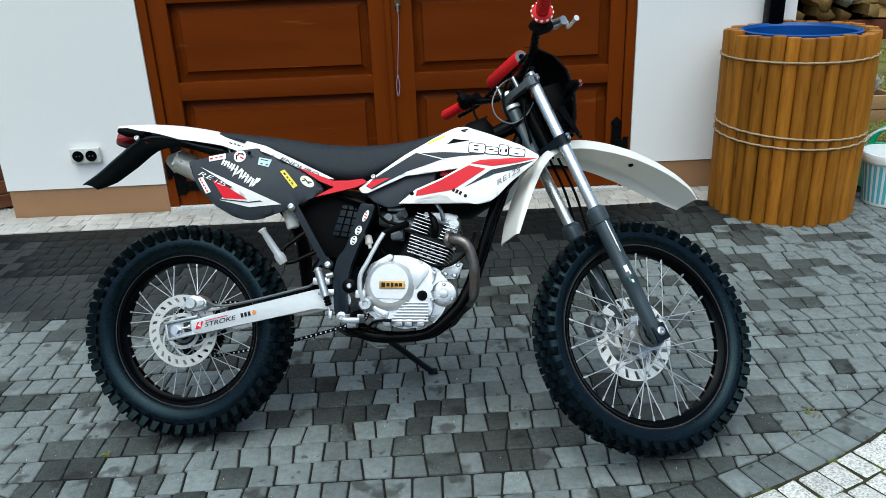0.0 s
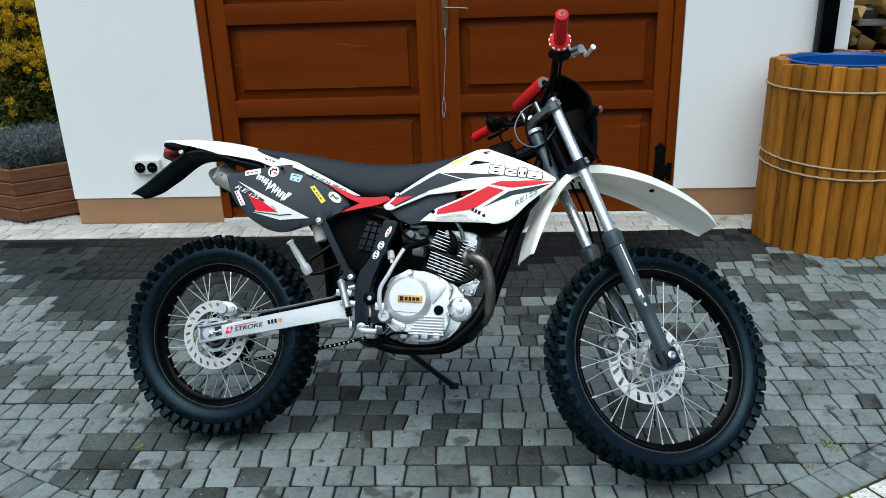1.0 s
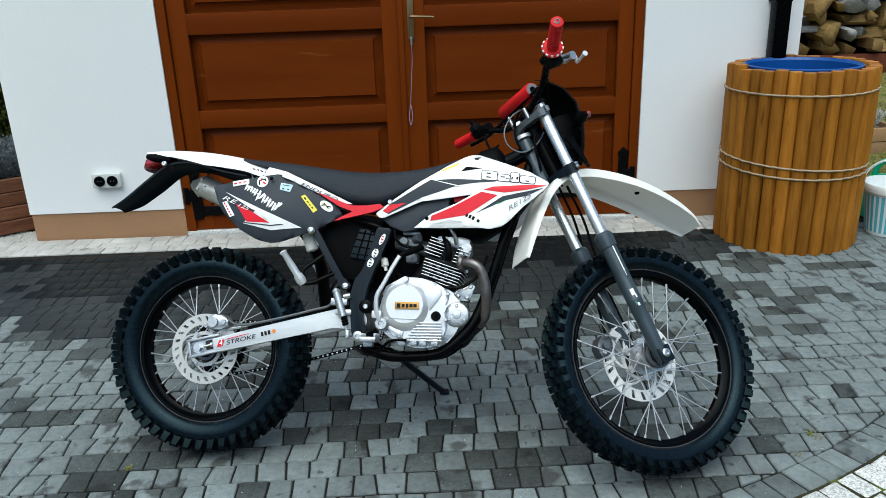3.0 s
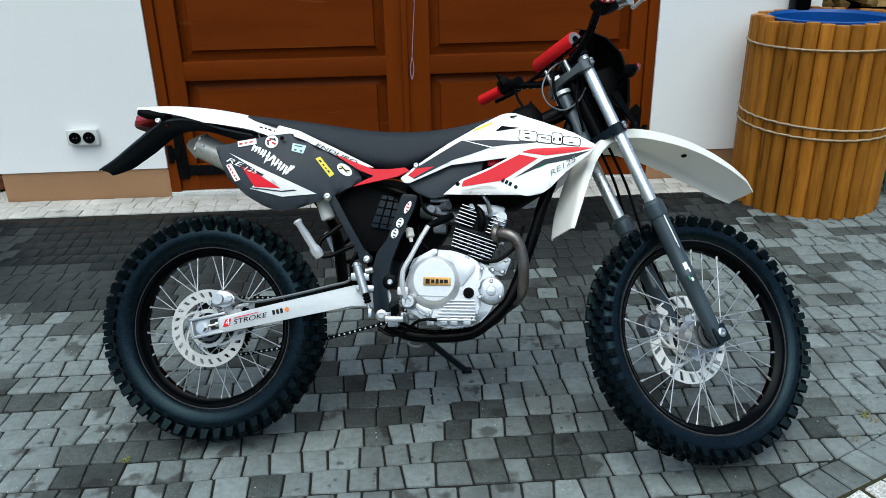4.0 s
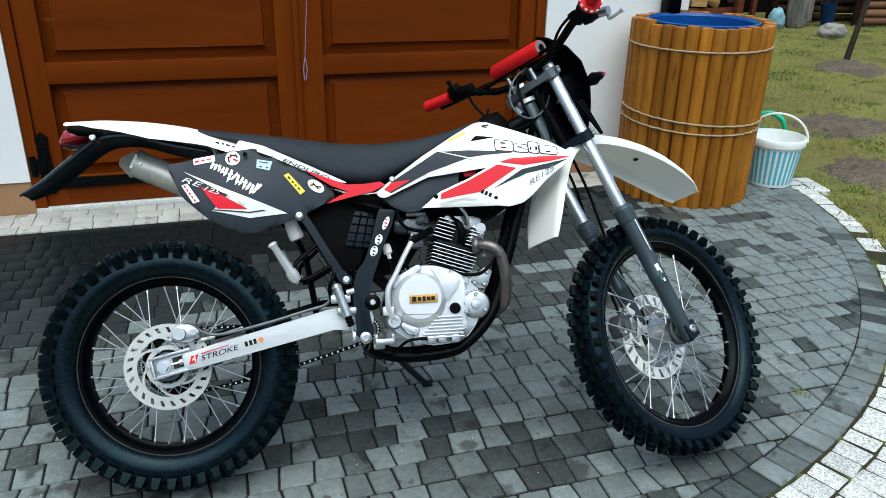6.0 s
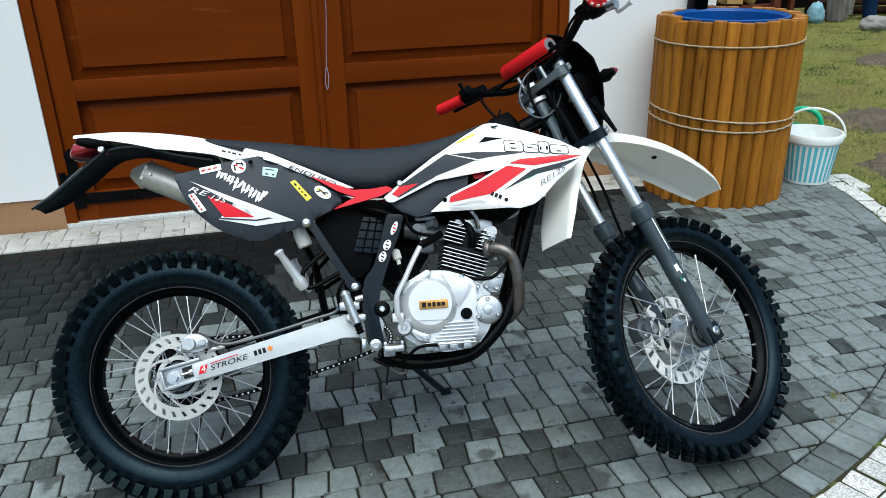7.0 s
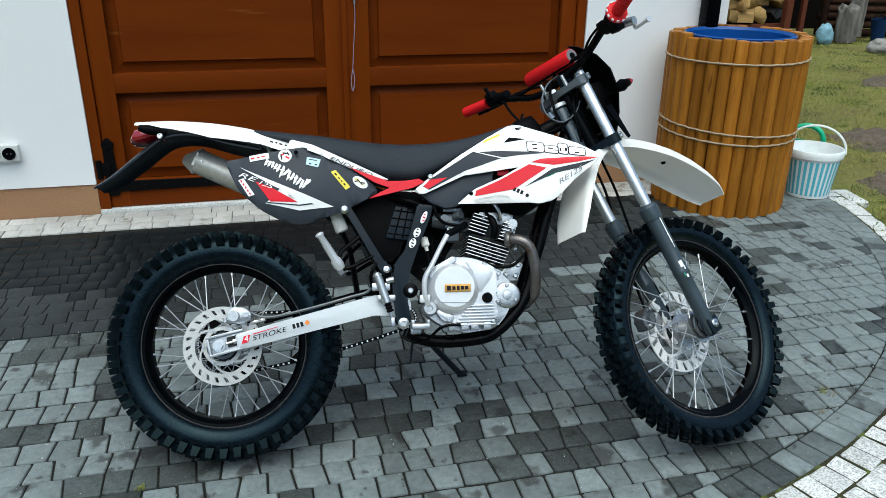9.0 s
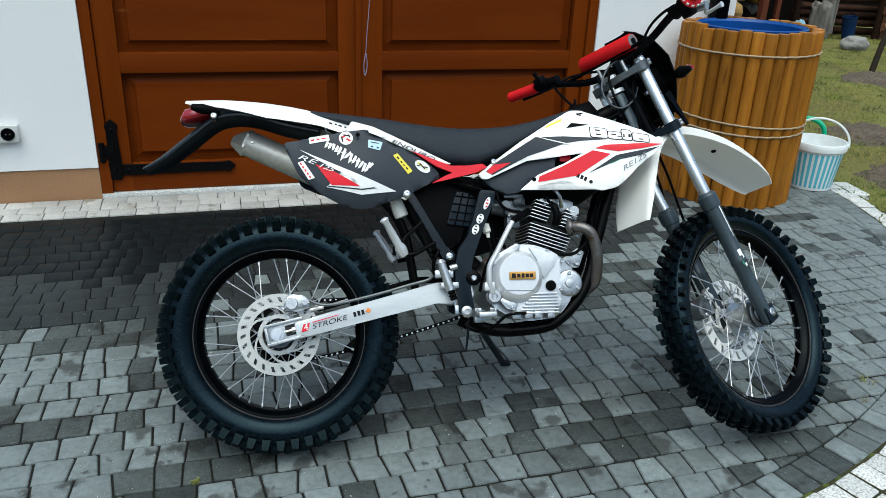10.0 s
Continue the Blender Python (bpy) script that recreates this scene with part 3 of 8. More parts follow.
def tyre_mesh(bm, rim_r, r_out, half, knob_h):
    """A carcass with a rounded section and a moulded bead line."""
    prof = [(0.52, -0.02), (0.64, 0.015), (0.74, 0.05), (0.78, 0.085), (0.80, 0.095), (0.87, 0.17), (0.94, 0.27), (0.985, 0.37), (1.0, 0.47), (0.99, 0.57), (0.95, 0.68), (0.885, 0.78), (0.79, 0.87), (0.55, 0.96), (0.0, 1.0)]
    depth = r_out - knob_h - rim_r
    sect = [(half * a, rim_r + depth * b) for a, b in prof]
    sect = sect + [(-a, b) for a, b in reversed(sect[:-1])]
    seg = 96
    rings = []
    for i in range(seg):
        t = 2 * math.pi * i / seg
        rings.append([(r * math.cos(t), y, r * math.sin(t)) for y, r in sect])
    made = [[bm.verts.new(p) for p in q] for q in rings]
    for a, b in zip(made, made[1:] + made[:1]):
        for i in range(len(sect) - 1):
            bm.faces.new((a[i], a[i + 1], b[i + 1], b[i]))
    # moulded marks and vent pips on the sidewall
    rr = random.Random(int(r_out * 1000))
    for s in (-1, 1):
        for k in range(46):
            t = 2 * math.pi * (k + rr.uniform(-0.2, 0.2)) / 46
            if rr.random() < 0.45:
                continue
            r = rim_r + depth * 0.50
            er, et = Vector((math.cos(t), 0, math.sin(t))), Vector((-math.sin(t), 0, math.cos(t)))
            m = Matrix((et, Vector((0, 1, 0)), er)).transposed()
            box(bm, er * r + Vector((0, s * half * 0.992, 0)), (rr.uniform(0.003, 0.007), 0.0018, rr.uniform(0.003, 0.006)), 0.0, m)


def knob_mesh(bm, r_out, knobs, knob_h, rows):
    """Tread blocks with bevelled tops, in rows: side offset, width, length, phase, lean, drop."""
    rr = random.Random(knobs)
    for side, width, length, phase, lean, top in rows:
        for i in range(knobs):
            t = 2 * math.pi * (i + phase + rr.uniform(-0.03, 0.03)) / knobs
            er, et = Vector((math.cos(t), 0, math.sin(t))), Vector((-math.sin(t), 0, math.cos(t)))
            up = (er * math.cos(lean) + Vector((0, math.sin(lean), 0))).normalized()
            ac = up.cross(et).normalized()
            base = er * (r_out - knob_h - top - 0.010) + Vector((0, side, 0))
            full = knob_h + 0.010
            # every second shoulder block reaches a little further down the sidewall
            reach = width * (0.62 if i % 2 else 0.50) if abs(lean) > 0.5 else width * 0.55
            rings = []
            for h, kl, kw in ((0.0, 0.60, reach / width + 0.04), (full - 0.0022, 0.45, 0.47), (full - 0.0006, 0.42, 0.43), (full, 0.36, 0.36)):
                rings.append([bm.verts.new(base + up * h + et * sx * length * kl + ac * sy * width * kw) for sx, sy in ((-1, -1), (1, -1), (1, 1), (-1, 1))])
            for a, b in zip(rings, rings[1:]):
                for k in range(4):
                    bm.faces.new((a[k], a[(k + 1) % 4], b[(k + 1) % 4], b[k]))
            bm.faces.new(rings[-1])
            if abs(lean) > 0.5:
                # the lug that carries the block down the shoulder
                s = math.copysign(1, side)
                r0 = r_out - knob_h - top - 0.020
                m = Matrix((et, Vector((0, 1, 0)), er)).transposed()
                box(bm, er * (r0 + 0.012) + Vector((0, side * 0.985 + s * 0.003, 0)), (length * (0.62 if i % 2 else 0.80), 0.007, 0.012), 0.0015, m @ Matrix.Rotation(-s * 0.22, 3, "X"))


def wheel(name, label, rim_r, r_out, half, rim_half, knobs, knob_h, rows, hub_r, flange, spokes, place):
    bm = bmesh.new()
    turned(bm, (0, -flange - 0.012, 0), (0, 1, 0), [(0, 0.012), (0.004, 0.024), (0.010, 0.024), (0.011, hub_r), (0.017, hub_r), (0.020, hub_r * 0.62), (flange, hub_r * 0.5), (2 * flange + 0.004, hub_r * 0.62), (2 * flange + 0.007, hub_r), (2 * flange + 0.013, hub_r), (2 * flange + 0.014, 0.024), (2 * flange + 0.024, 0.012)], 28)
    w = part(name, bm, DARKCAST if rim_r < 0.26 else ALLOY, bike, label)
    w.matrix_local = place
    bm = bmesh.new()
    tyre_mesh(bm, rim_r - 0.004, r_out, half, knob_h)
    part("tyre", bm, RUBBER, w, "black off-road tyre", 28)
    bm = bmesh.new()
    knob_mesh(bm, r_out, knobs, knob_h, rows)
    part("tread", bm, TREAD, w, "worn black tread blocks", 28)["kind"] = "stuff"
    bm = bmesh.new()
    h = rim_half
    sect = [(-h, rim_r), (-h + 0.005, rim_r + 0.001), (-h + 0.008, rim_r - 0.010), (-h * 0.55, rim_r - 0.013), (-h * 0.35, rim_r - 0.020), (h * 0.35, rim_r - 0.020), (h * 0.55, rim_r - 0.013), (h - 0.008, rim_r - 0.010), (h - 0.005, rim_r + 0.001), (h, rim_r), (h - 0.002, rim_r - 0.014), (h * 0.5, rim_r - 0.022), (h * 0.35, rim_r - 0.029), (-h * 0.35, rim_r - 0.029), (-h * 0.5, rim_r - 0.022), (-h + 0.002, rim_r - 0.014)]
    seg = 96
    rings = [[(r * math.cos(t), y, r * math.sin(t)) for y, r in sect] for t in (2 * math.pi * i / seg for i in range(seg))]
    ringset(bm, rings, closed=True)
    hoop = part("rim", bm, RIMGLOSS, w, "black anodised rim")
    # worn lip in a paler tone, with its sky highlight in the colour
    for s in (-1, 1):
        bm = bmesh.new()
        ringset(bm, [[((rim_r - 0.004 + 0.0026 * math.cos(q)) * math.cos(t), s * (h + 0.001) + 0.0026 * math.sin(q), (rim_r - 0.004 + 0.0026 * math.cos(q)) * math.sin(t)) for q in (2 * math.pi * k / 6 for k in range(6))] for t in (2 * math.pi * i / seg for i in range(seg))], closed=True)
        part("rim_lip", bm, RIMLIP, hoop, "worn rolled rim lip, coloured paler for its sky highlight", 60)
    bm = bmesh.new()
    ringset(bm, [[(r * math.cos(t), y, r * math.sin(t)) for r, y in ((0.014, -flange - 0.002), (0.014, -flange - 0.0145), (hub_r * 0.62, -flange - 0.0145), (hub_r * 0.62, -flange - 0.002))] for t in (2 * math.pi * i / 28 for i in range(28))], closed=True)
    part("bearing_seal", bm, HOSE, w, "black bearing seal")
    bm = bmesh.new()
    ringset(bm, [[(r * math.cos(t), y, r * math.sin(t)) for r, y in ((hub_r * 0.60, -flange - 0.0135), (hub_r * 0.60, -flange - 0.0165), (hub_r * 0.80, -flange - 0.0165), (hub_r * 0.84, -flange - 0.0125))] for t in (2 * math.pi * i / 32 for i in range(32))], closed=True)
    part("bearing_flange", bm, CLAMPGREY, w, "dull grey bearing flange")
    for i in range(6):
        t = 2 * math.pi * (i + 0.2) / 6
        bm = bmesh.new()
        turned(bm, (hub_r * 1.08 * math.cos(t), flange - 0.002, hub_r * 1.08 * math.sin(t)), (0, 1, 0), [(0, 0.004), (0, 0.012), (0.008, 0.012), (0.008, 0.004)], 14)
        part("flange_lobe", bm, SILVER, w)
    # crossed wire spokes, each with its nipple
    bm = bmesh.new()
    L = 1.0
    rod(bm, (0, 0, 0), (0, 0, 0.93), 0.0016, seg=6)
    rod(bm, (0, 0, 0.915), (0, 0, 1.0), 0.0033, seg=6)
    me = mesh_of(bm, "spoke", SPOKEWIRE)
    for i in range(spokes):
        t = 2 * math.pi * (i + 0.5) / spokes
        s = 1 if i % 2 else -1
        k = 1 if (i // 2) % 2 else -1
        end = Vector((math.cos(t) * (rim_r - 0.020), s * 0.006, math.sin(t) * (rim_r - 0.020)))
        th = t + k * radians(62)
        start = Vector((math.cos(th) * hub_r * 0.93, s * (flange + 0.002 * k), math.sin(th) * hub_r * 0.93))
        ob = new("spoke", me)
        d = end - start
        ob.parent = w
        ob.matrix_local = Matrix.Translation(start) @ d.to_track_quat("Z", "Y").to_matrix().to_4x4() @ Matrix.Diagonal((1, 1, d.length, 1))
    return w


def brake_disc(parent, y, r_out, r_in, slots, bolt_r, label, low=0.40, high=0.84, swirl=0.25, mat=None):
    """A ventilated disc: a ring with real slots, on a spider."""
    bm = bmesh.new()
    n = slots * 6
    t0 = 2 * math.pi / n
    radii = (r_in, r_in + low * (r_out - r_in), r_in + high * (r_out - r_in), r_out)
    rows = []
    for yy in (y - 0.002, y + 0.002):
        rows.append([[bm.verts.new((r * math.cos(i * t0 + 1.6 * k * t0), yy, r * math.sin(i * t0 + 1.6 * k * t0))) for i in range(n)] for k, r in enumerate(radii)])
    hole = lambda k, i: k == 1 and i % 6 < 2
    for i in range(n):
        j = (i + 1) % n
        for k in range(3):
            if hole(k, i):
                continue
            a, b = rows
            bm.faces.new((a[k][i], a[k][j], a[k + 1][j], a[k + 1][i]))
            bm.faces.new((b[k][i], b[k + 1][i], b[k + 1][j], b[k][j]))
    for e in [e for e in bm.edges if e.is_boundary and abs(e.verts[0].co.y - (y - 0.002)) < 1e-5 and abs(e.verts[1].co.y - (y - 0.002)) < 1e-5]:
        v0, v1 = e.verts
        w0, w1 = (rows[1][k][i] for v in (v0, v1) for k in range(4) for i in range(n) if rows[0][k][i] is v)
        bm.faces.new((v0, v1, w1, w0))
    mat = mat or DISC
    d = part("brake_disc", bm, mat, parent, label, 30)
    for i in range(6):
        bm = bmesh.new()
        rings = []
        for k in range(6):
            q = k / 5
            a = 2 * math.pi * i / 6 + swirl * q ** 1.3
            r = bolt_r - 0.004 + (r_in + 0.006 - bolt_r) * q
            w = 0.0075 - 0.004 * math.sin(math.pi * q) + 0.003 * q
            u, v = Vector((math.cos(a), 0, math.sin(a))), Vector((-math.sin(a), 0, math.cos(a)))
            rings.append([tuple(u * r + v * w * e + Vector((0, yy, 0))) for e, yy in ((-1, y - 0.0015), (1, y - 0.0015), (1, y + 0.0015), (-1, y + 0.0015))])
        ringset(bm, rings)
        part("carrier_arm", bm, mat, parent)
    bm = bmesh.new()
    sect = [(bolt_r + 0.003, y - 0.003), (bolt_r - 0.008, y - 0.003), (bolt_r - 0.008, y + 0.003), (bolt_r + 0.003, y + 0.003)]
    ringset(bm, [[(r * math.cos(t), yy, r * math.sin(t)) for r, yy in sect] for t in (2 * math.pi * i / 36 for i in range(36))], closed=True)
    part("disc_carrier", bm, mat, parent)
    for i in range(6):
        a = 2 * math.pi * i / 6
        bm = bmesh.new()
        sgn = -1 if y < 0 else 1
        rod(bm, (bolt_r * math.cos(a), y + 0.003 * sgn, bolt_r * math.sin(a)), (bolt_r * math.cos(a), y + 0.007 * sgn, bolt_r * math.sin(a)), 0.0048, seg=6)
        part("bolt", bm, STEEL, parent)
    return d


rear_rows = [(-0.051, 0.019, 0.0195, 0.0, -0.62, 0.009), (0.051, 0.019, 0.0195, 0.0, 0.62, 0.009), (-0.029, 0.018, 0.0185, 0.5, -0.22, 0.001), (0.029, 0.018, 0.0185, 0.5, 0.22, 0.001), (0.0, 0.026, 0.0175, 0.0, 0.0, 0.0)]
rear = wheel("rear_wheel", "spoked rear wheel with a black rim", 0.2386, 0.331, 0.056, 0.030, 48, 0.019, rear_rows, 0.046, 0.030, 36, pose(0, 0, 0, 2.2, 0, -3.0))
front_rows = [(-0.040, 0.016, 0.0200, 0.0, -0.62, 0.0095), (0.040, 0.016, 0.0200, 0.0, 0.62, 0.0095), (-0.0215, 0.0165, 0.0215, 0.5, -0.2, 0.001), (0.0215, 0.0165, 0.0215, 0.5, 0.2, 0.001), (0.0, 0.019, 0.020, 0.0, 0.0, 0.0)]
front = wheel("front_wheel", "spoked front wheel with a black rim", 0.2775, 0.350, 0.044, 0.024, 48, 0.014, front_rows, 0.050, 0.036, 36, FORK)
brake_disc(rear, -0.048, 0.112, 0.078, 23, 0.053, "slotted rear brake disc", 0.34, 0.76, 0.75, DISCGREY)
brake_disc(front, 0.058, 0.128, 0.093, 20, 0.060, "slotted front brake disc", 0.16, 0.86, -0.6)


def mirrored(build):
    """Calls a builder for the right side (-1) and the left side (1)."""
    return [build(-1), build(1)]


def bolt(parent, at, axis, r, h=0.006, mat=None, name="bolt"):
    bm = bmesh.new()
    turned(bm, at, axis, [(0, r), (h * 0.7, r), (h, r * 0.7), (h, r * 0.45), (h * 0.5, r * 0.4)], 12)
    return part(name, bm, mat or STEEL, parent)


def ribbon(bm, centre, halves, curl, thick=0.003, n=5, across=10, mat=0, power=3.2):
    """A curved mudguard: a strip along a line in (x, z), arched across, with rims turned down."""
    pts = spline([(x, 0, z) for x, z in centre], n)
    def at(vals, s):
        t = s * (len(vals) - 1)
        k = min(int(t), len(vals) - 2)
        return vals[k] + (vals[k + 1] - vals[k]) * (t - k)
    tops, unders = [], []
    for i, p in enumerate(pts):
        d = (pts[min(i + 1, len(pts) - 1)] - pts[max(i - 1, 0)]).normalized()
        up = Vector((-d.z, 0, d.x))
        if up.z < 0:
            up = -up
        s = i / (len(pts) - 1)
        w, c = at(halves, s), at(curl, s)
        rt, ru = [], []
        for k in range(across + 1):
            q = -1 + 2 * k / across
            q = math.copysign(1 - (1 - abs(q)) ** 1.5, q) if power > 5 else q
            drop = c * (abs(q) ** power)
            o = p + Vector((0, w * q, 0)) - up * drop
            rt.append(bm.verts.new(o))
            ru.append(bm.verts.new(o - up * thick))
        tops.append(rt)
        unders.append(ru)
    m = len(pts)
    for i in range(m - 1):
        for k in range(across):
            bm.faces.new((tops[i][k], tops[i][k + 1], tops[i + 1][k + 1], tops[i + 1][k])).material_index = mat
            bm.faces.new((unders[i][k], unders[i + 1][k], unders[i + 1][k + 1], unders[i][k + 1])).material_index = mat
        for k in (0, across):
            bm.faces.new((tops[i][k], tops[i + 1][k], unders[i + 1][k], unders[i][k])).material_index = mat
    for i in (0, m - 1):
        for k in range(across):
            bm.faces.new((tops[i][k], unders[i][k], unders[i][k + 1], tops[i][k + 1])).material_index = mat


def loft(bm, stations, power=2.6, seg=20):
    """A padded body: stations (x, z low, z high, half width at the foot, half width at the top)."""
    rings = []
    for x, lo, hi, w0, w1 in stations:
        ring = []
        for k in range(seg):
            t = 2 * math.pi * k / seg
            c, s = math.cos(t), math.sin(t)
            e = 2 / power
            u, v = math.copysign(abs(c) ** e, c), math.copysign(abs(s) ** e, s)
            h = 0.5 + 0.5 * v
            ring.append((x, u * (w0 + (w1 - w0) * h), lo + (hi - lo) * h))
        rings.append(ring)
    ringset(bm, rings)


# -- frame --
SPAR = [(0.560, 0.386), (0.608, 0.380), (0.592, 0.335), (0.564, 0.271), (0.535, 0.195), (0.528, 0.161), (0.524, 0.111), (0.534, 0.054), (0.520, 0.034), (0.494, 0.040), (0.488, 0.070), (0.481, 0.164), (0.494, 0.220), (0.519, 0.250), (0.540, 0.310)]


def spar(s):
    bm = bmesh.new()
    plate(bm, SPAR, s * 0.084, s * 0.116, 0.012, 0.006)
    return part("frame_spar", bm, FRAMEPAINT, bike, "dark grey pressed frame spar")


spar_r, spar_l = mirrored(spar)
for z, x, w in ((0.345, 0.578, (0.007, 0.019, 0.30)), (0.302, 0.557, (0.0095, 0.0145, -0.4)), (0.272, 0.543, (0.0095, 0.0145, -0.4))):
    bm = bmesh.new()
    turned(bm, (0, 0, 0), (0, -1, 0), [(0, 1.0), (0.001, 1.0), (0.0012, 0.95)], 24)
    for v in bm.verts:
        p = Vector((v.co.x * w[0], v.co.y, v.co.z * w[1]))
        a = radians(-26)
        v.co = Vector((x + p.x * math.cos(a) - p.z * math.sin(a), -0.1165 + p.y, z + p.x * math.sin(a) + p.z * math.cos(a)))
    st = part("oval_sticker", bm, STICKERWHITE, spar_r, "white oval sticker")
    for k in (-1, 0, 1):
        bm = bmesh.new()
        box(bm, (x + k * 0.0035 * 0.5, -0.1182, z + k * 0.009), (0.008 if k == 0 else 0.0055, 0.0006, 0.0035), 0, Matrix.Rotation(radians(26), 3, "Y"))
        part("sticker_print", bm, RED if z > 0.33 else INK, spar_r)
bm = bmesh.new()
turned(bm, (0.533, -0.108, 0.137), (0, -1, 0), [(0, 0.021), (0.010, 0.021), (0.013, 0.017), (0.013, 0.008)], 24)
part("engine_bushing", bm, BLACK, spar_r)
bolt(spar_r, (0.533, -0.119, 0.137), (0, -1, 0), 0.008, 0.007)
bolt(spar_r, (0.511, -0.114, 0.045), (0, -1, 0), 0.016, 0.010, ALLOY, "pivot_bolt")
bolt(spar_l, (0.511, 0.114, 0.045), (0, 1, 0), 0.016, 0.010, ALLOY, "pivot_bolt")


def cradle(s):
    bm = bmesh.new()
    y = 0.052 * s
    tube(bm, [(1.045, 0.3 * y, 0.640), (0.985, 0.8 * y, 0.450), (0.956, y, 0.367), (0.931, y, 0.284), (0.905, y, 0.205), (0.886, y * 1.2, 0.145), (0.851, y * 1.4, 0.078), (0.79, y * 1.5, 0.018), (0.73, y * 1.5, -0.008), (0.60, y * 1.5, -0.012), (0.52, y * 1.6, 0.018)], 0.0165, 12)
    return part("frame_cradle", bm, BLACK, bike, "black tubular engine cradle")


mirrored(cradle)
bm = bmesh.new()
tube(bm, [(1.05, 0, 0.66), (0.90, 0, 0.585), (0.72, 0, 0.475), (0.57, 0, 0.40)], 0.024, 12)
rod(bm, (1.125, 0, 0.555), (1.030, 0, 0.745), 0.029, seg=20)
part("backbone", bm, BLACK, bike)


def strut(s):
    bm = bmesh.new()
    poly = [(0.340, 0.378), (0.366, 0.386), (0.383, 0.358), (0.427, 0.280), (0.464, 0.218), (0.484, 0.207), (0.482, 0.190), (0.456, 0.184), (0.446, 0.202), (0.406, 0.276), (0.364, 0.350)]
    plate(bm, poly, s * 0.104, s * 0.118, 0.008, 0.003)
    o = part("subframe_strut", bm, FRAMEPAINT, bike)
    bolt(o, (0.353, s * 0.117, 0.371), (0, s, 0), 0.011, 0.008)
    bolt(o, (0.467, s * 0.117, 0.199), (0, s, 0), 0.010, 0.008)
    bm = bmesh.new()
    tube(bm, [(0.15, s * 0.075, 0.565), (0.30, s * 0.085, 0.49), (0.45, s * 0.09, 0.425), (0.57, s * 0.085, 0.385)], 0.010, 8)
    part("subframe_rail", bm, BLACK, bike)
    bm = bmesh.new()
    tube(bm, [(0.392, s * 0.112, 0.295), (0.366, s * 0.124, 0.272), (0.340, s * 0.138, 0.248), (0.336, s * 0.140, 0.220)], 0.0062, 8)
    tube(bm, [(0.432, s * 0.112, 0.239), (0.402, s * 0.124, 0.224), (0.372, s * 0.138, 0.208), (0.346, s * 0.142, 0.203)], 0.0062, 8)
    hanger = part("peg_hanger", bm, BLACK, bike, "bent black passenger peg hanger")
    bm = bmesh.new()
    rings = []
    a, b = Vector((0.340, s * 0.142, 0.203)), Vector((0.284, s * 0.182, 0.298))
    d = (b - a).normalized()
    u, w = Vector((0.86, 0, 0.5)), d.cross(Vector((0.86, 0, 0.5))).normalized()
    for h, ru, rw in ((0.0, 0.013, 0.010), (0.014, 0.016, 0.012), (0.028, 0.015, 0.011), (0.036, 0.011, 0.009), (0.07, 0.011, 0.010), (0.105, 0.009, 0.009), (0.116, 0.013, 0.011), (0.119, 0.008, 0.008)):
        rings.append([a + d * h + u * ru * math.cos(t) + w * rw * math.sin(t) for t in (2 * math.pi * k / 8 for k in range(8))])
    ringset(bm, rings)
    part("passenger_peg", bm, SILVER, bike, "folded bare-alloy passenger foot peg", 30)
    return o


mirrored(strut)

# -- swingarm, chain, rear brake --
ARM = [(0.040, 0.030), (0.150, 0.058), (0.434, 0.128), (0.500, 0.125), (0.505, 0.060), (0.433, 0.071), (0.160, 0.011), (0.050, -0.015)]


def arm(s):
    bm = bmesh.new()
    plate(bm, ARM, s * 0.072, s * 0.102, 0.010, 0.006)
    o = part("swingarm", bm, SWING, bike, "bare alloy box-section swingarm")
    bm = bmesh.new()
    # an open channel: back plate, two flanges and a closed tip
    corners = [(-0.040, 0.024), (0.062, 0.047), (0.072, -0.008), (-0.028, -0.033)]
    plate(bm, corners, s * 0.078, s * 0.090, 0.003, 0.001)
    at = lambda u, v: tuple((1 - v) * ((1 - u) * corners[0][k] + u * corners[1][k]) + v * ((1 - u) * corners[3][k] + u * corners[2][k]) for k in (0, 1))
    for u0, u1, v0, v1 in ((0.0, 1.0, 0.0, 0.13), (0.0, 1.0, 0.87, 1.0), (0.0, 0.07, 0.13, 0.87)):
        plate(bm, [at(u0, v0), at(u1, v0), at(u1, v1), at(u0, v1)], s * 0.088, s * 0.102, 0.0015, 0.001)
    part("axle_block", bm, ALLOY, o)
    # flat dark plate; its colour stands for the shade inside the slot
    bm = bmesh.new()
    plate(bm, [at(0.52, 0.24), at(0.99, 0.24), at(0.99, 0.76), at(0.52, 0.76)], s * 0.0895, s * 0.0912, 0.004)
    part("adjuster_slot", bm, DARKCAST, o, "dark plate standing for the shaded adjuster slot")
    bm = bmesh.new()
    rod(bm, (-0.004, s * 0.089, 0.001), (-0.004, s * 0.094, 0.001), 0.0175, seg=20)
    rod(bm, (-0.004, s * 0.094, 0.001), (-0.004, s * 0.106, 0.001), 0.0125, seg=6)
    part("axle_nut", bm, STEEL, o)
    bm = bmesh.new()
    rod(bm, (0.016, s * 0.0955, 0.006), (0.068, s * 0.0955, 0.0175), 0.0036, seg=8)
    rod(bm, (0.036, s * 0.0955, 0.0105), (0.044, s * 0.0955, 0.0123), 0.0075, seg=6)
    part("chain_adjuster", bm, STEEL, o)
    return o


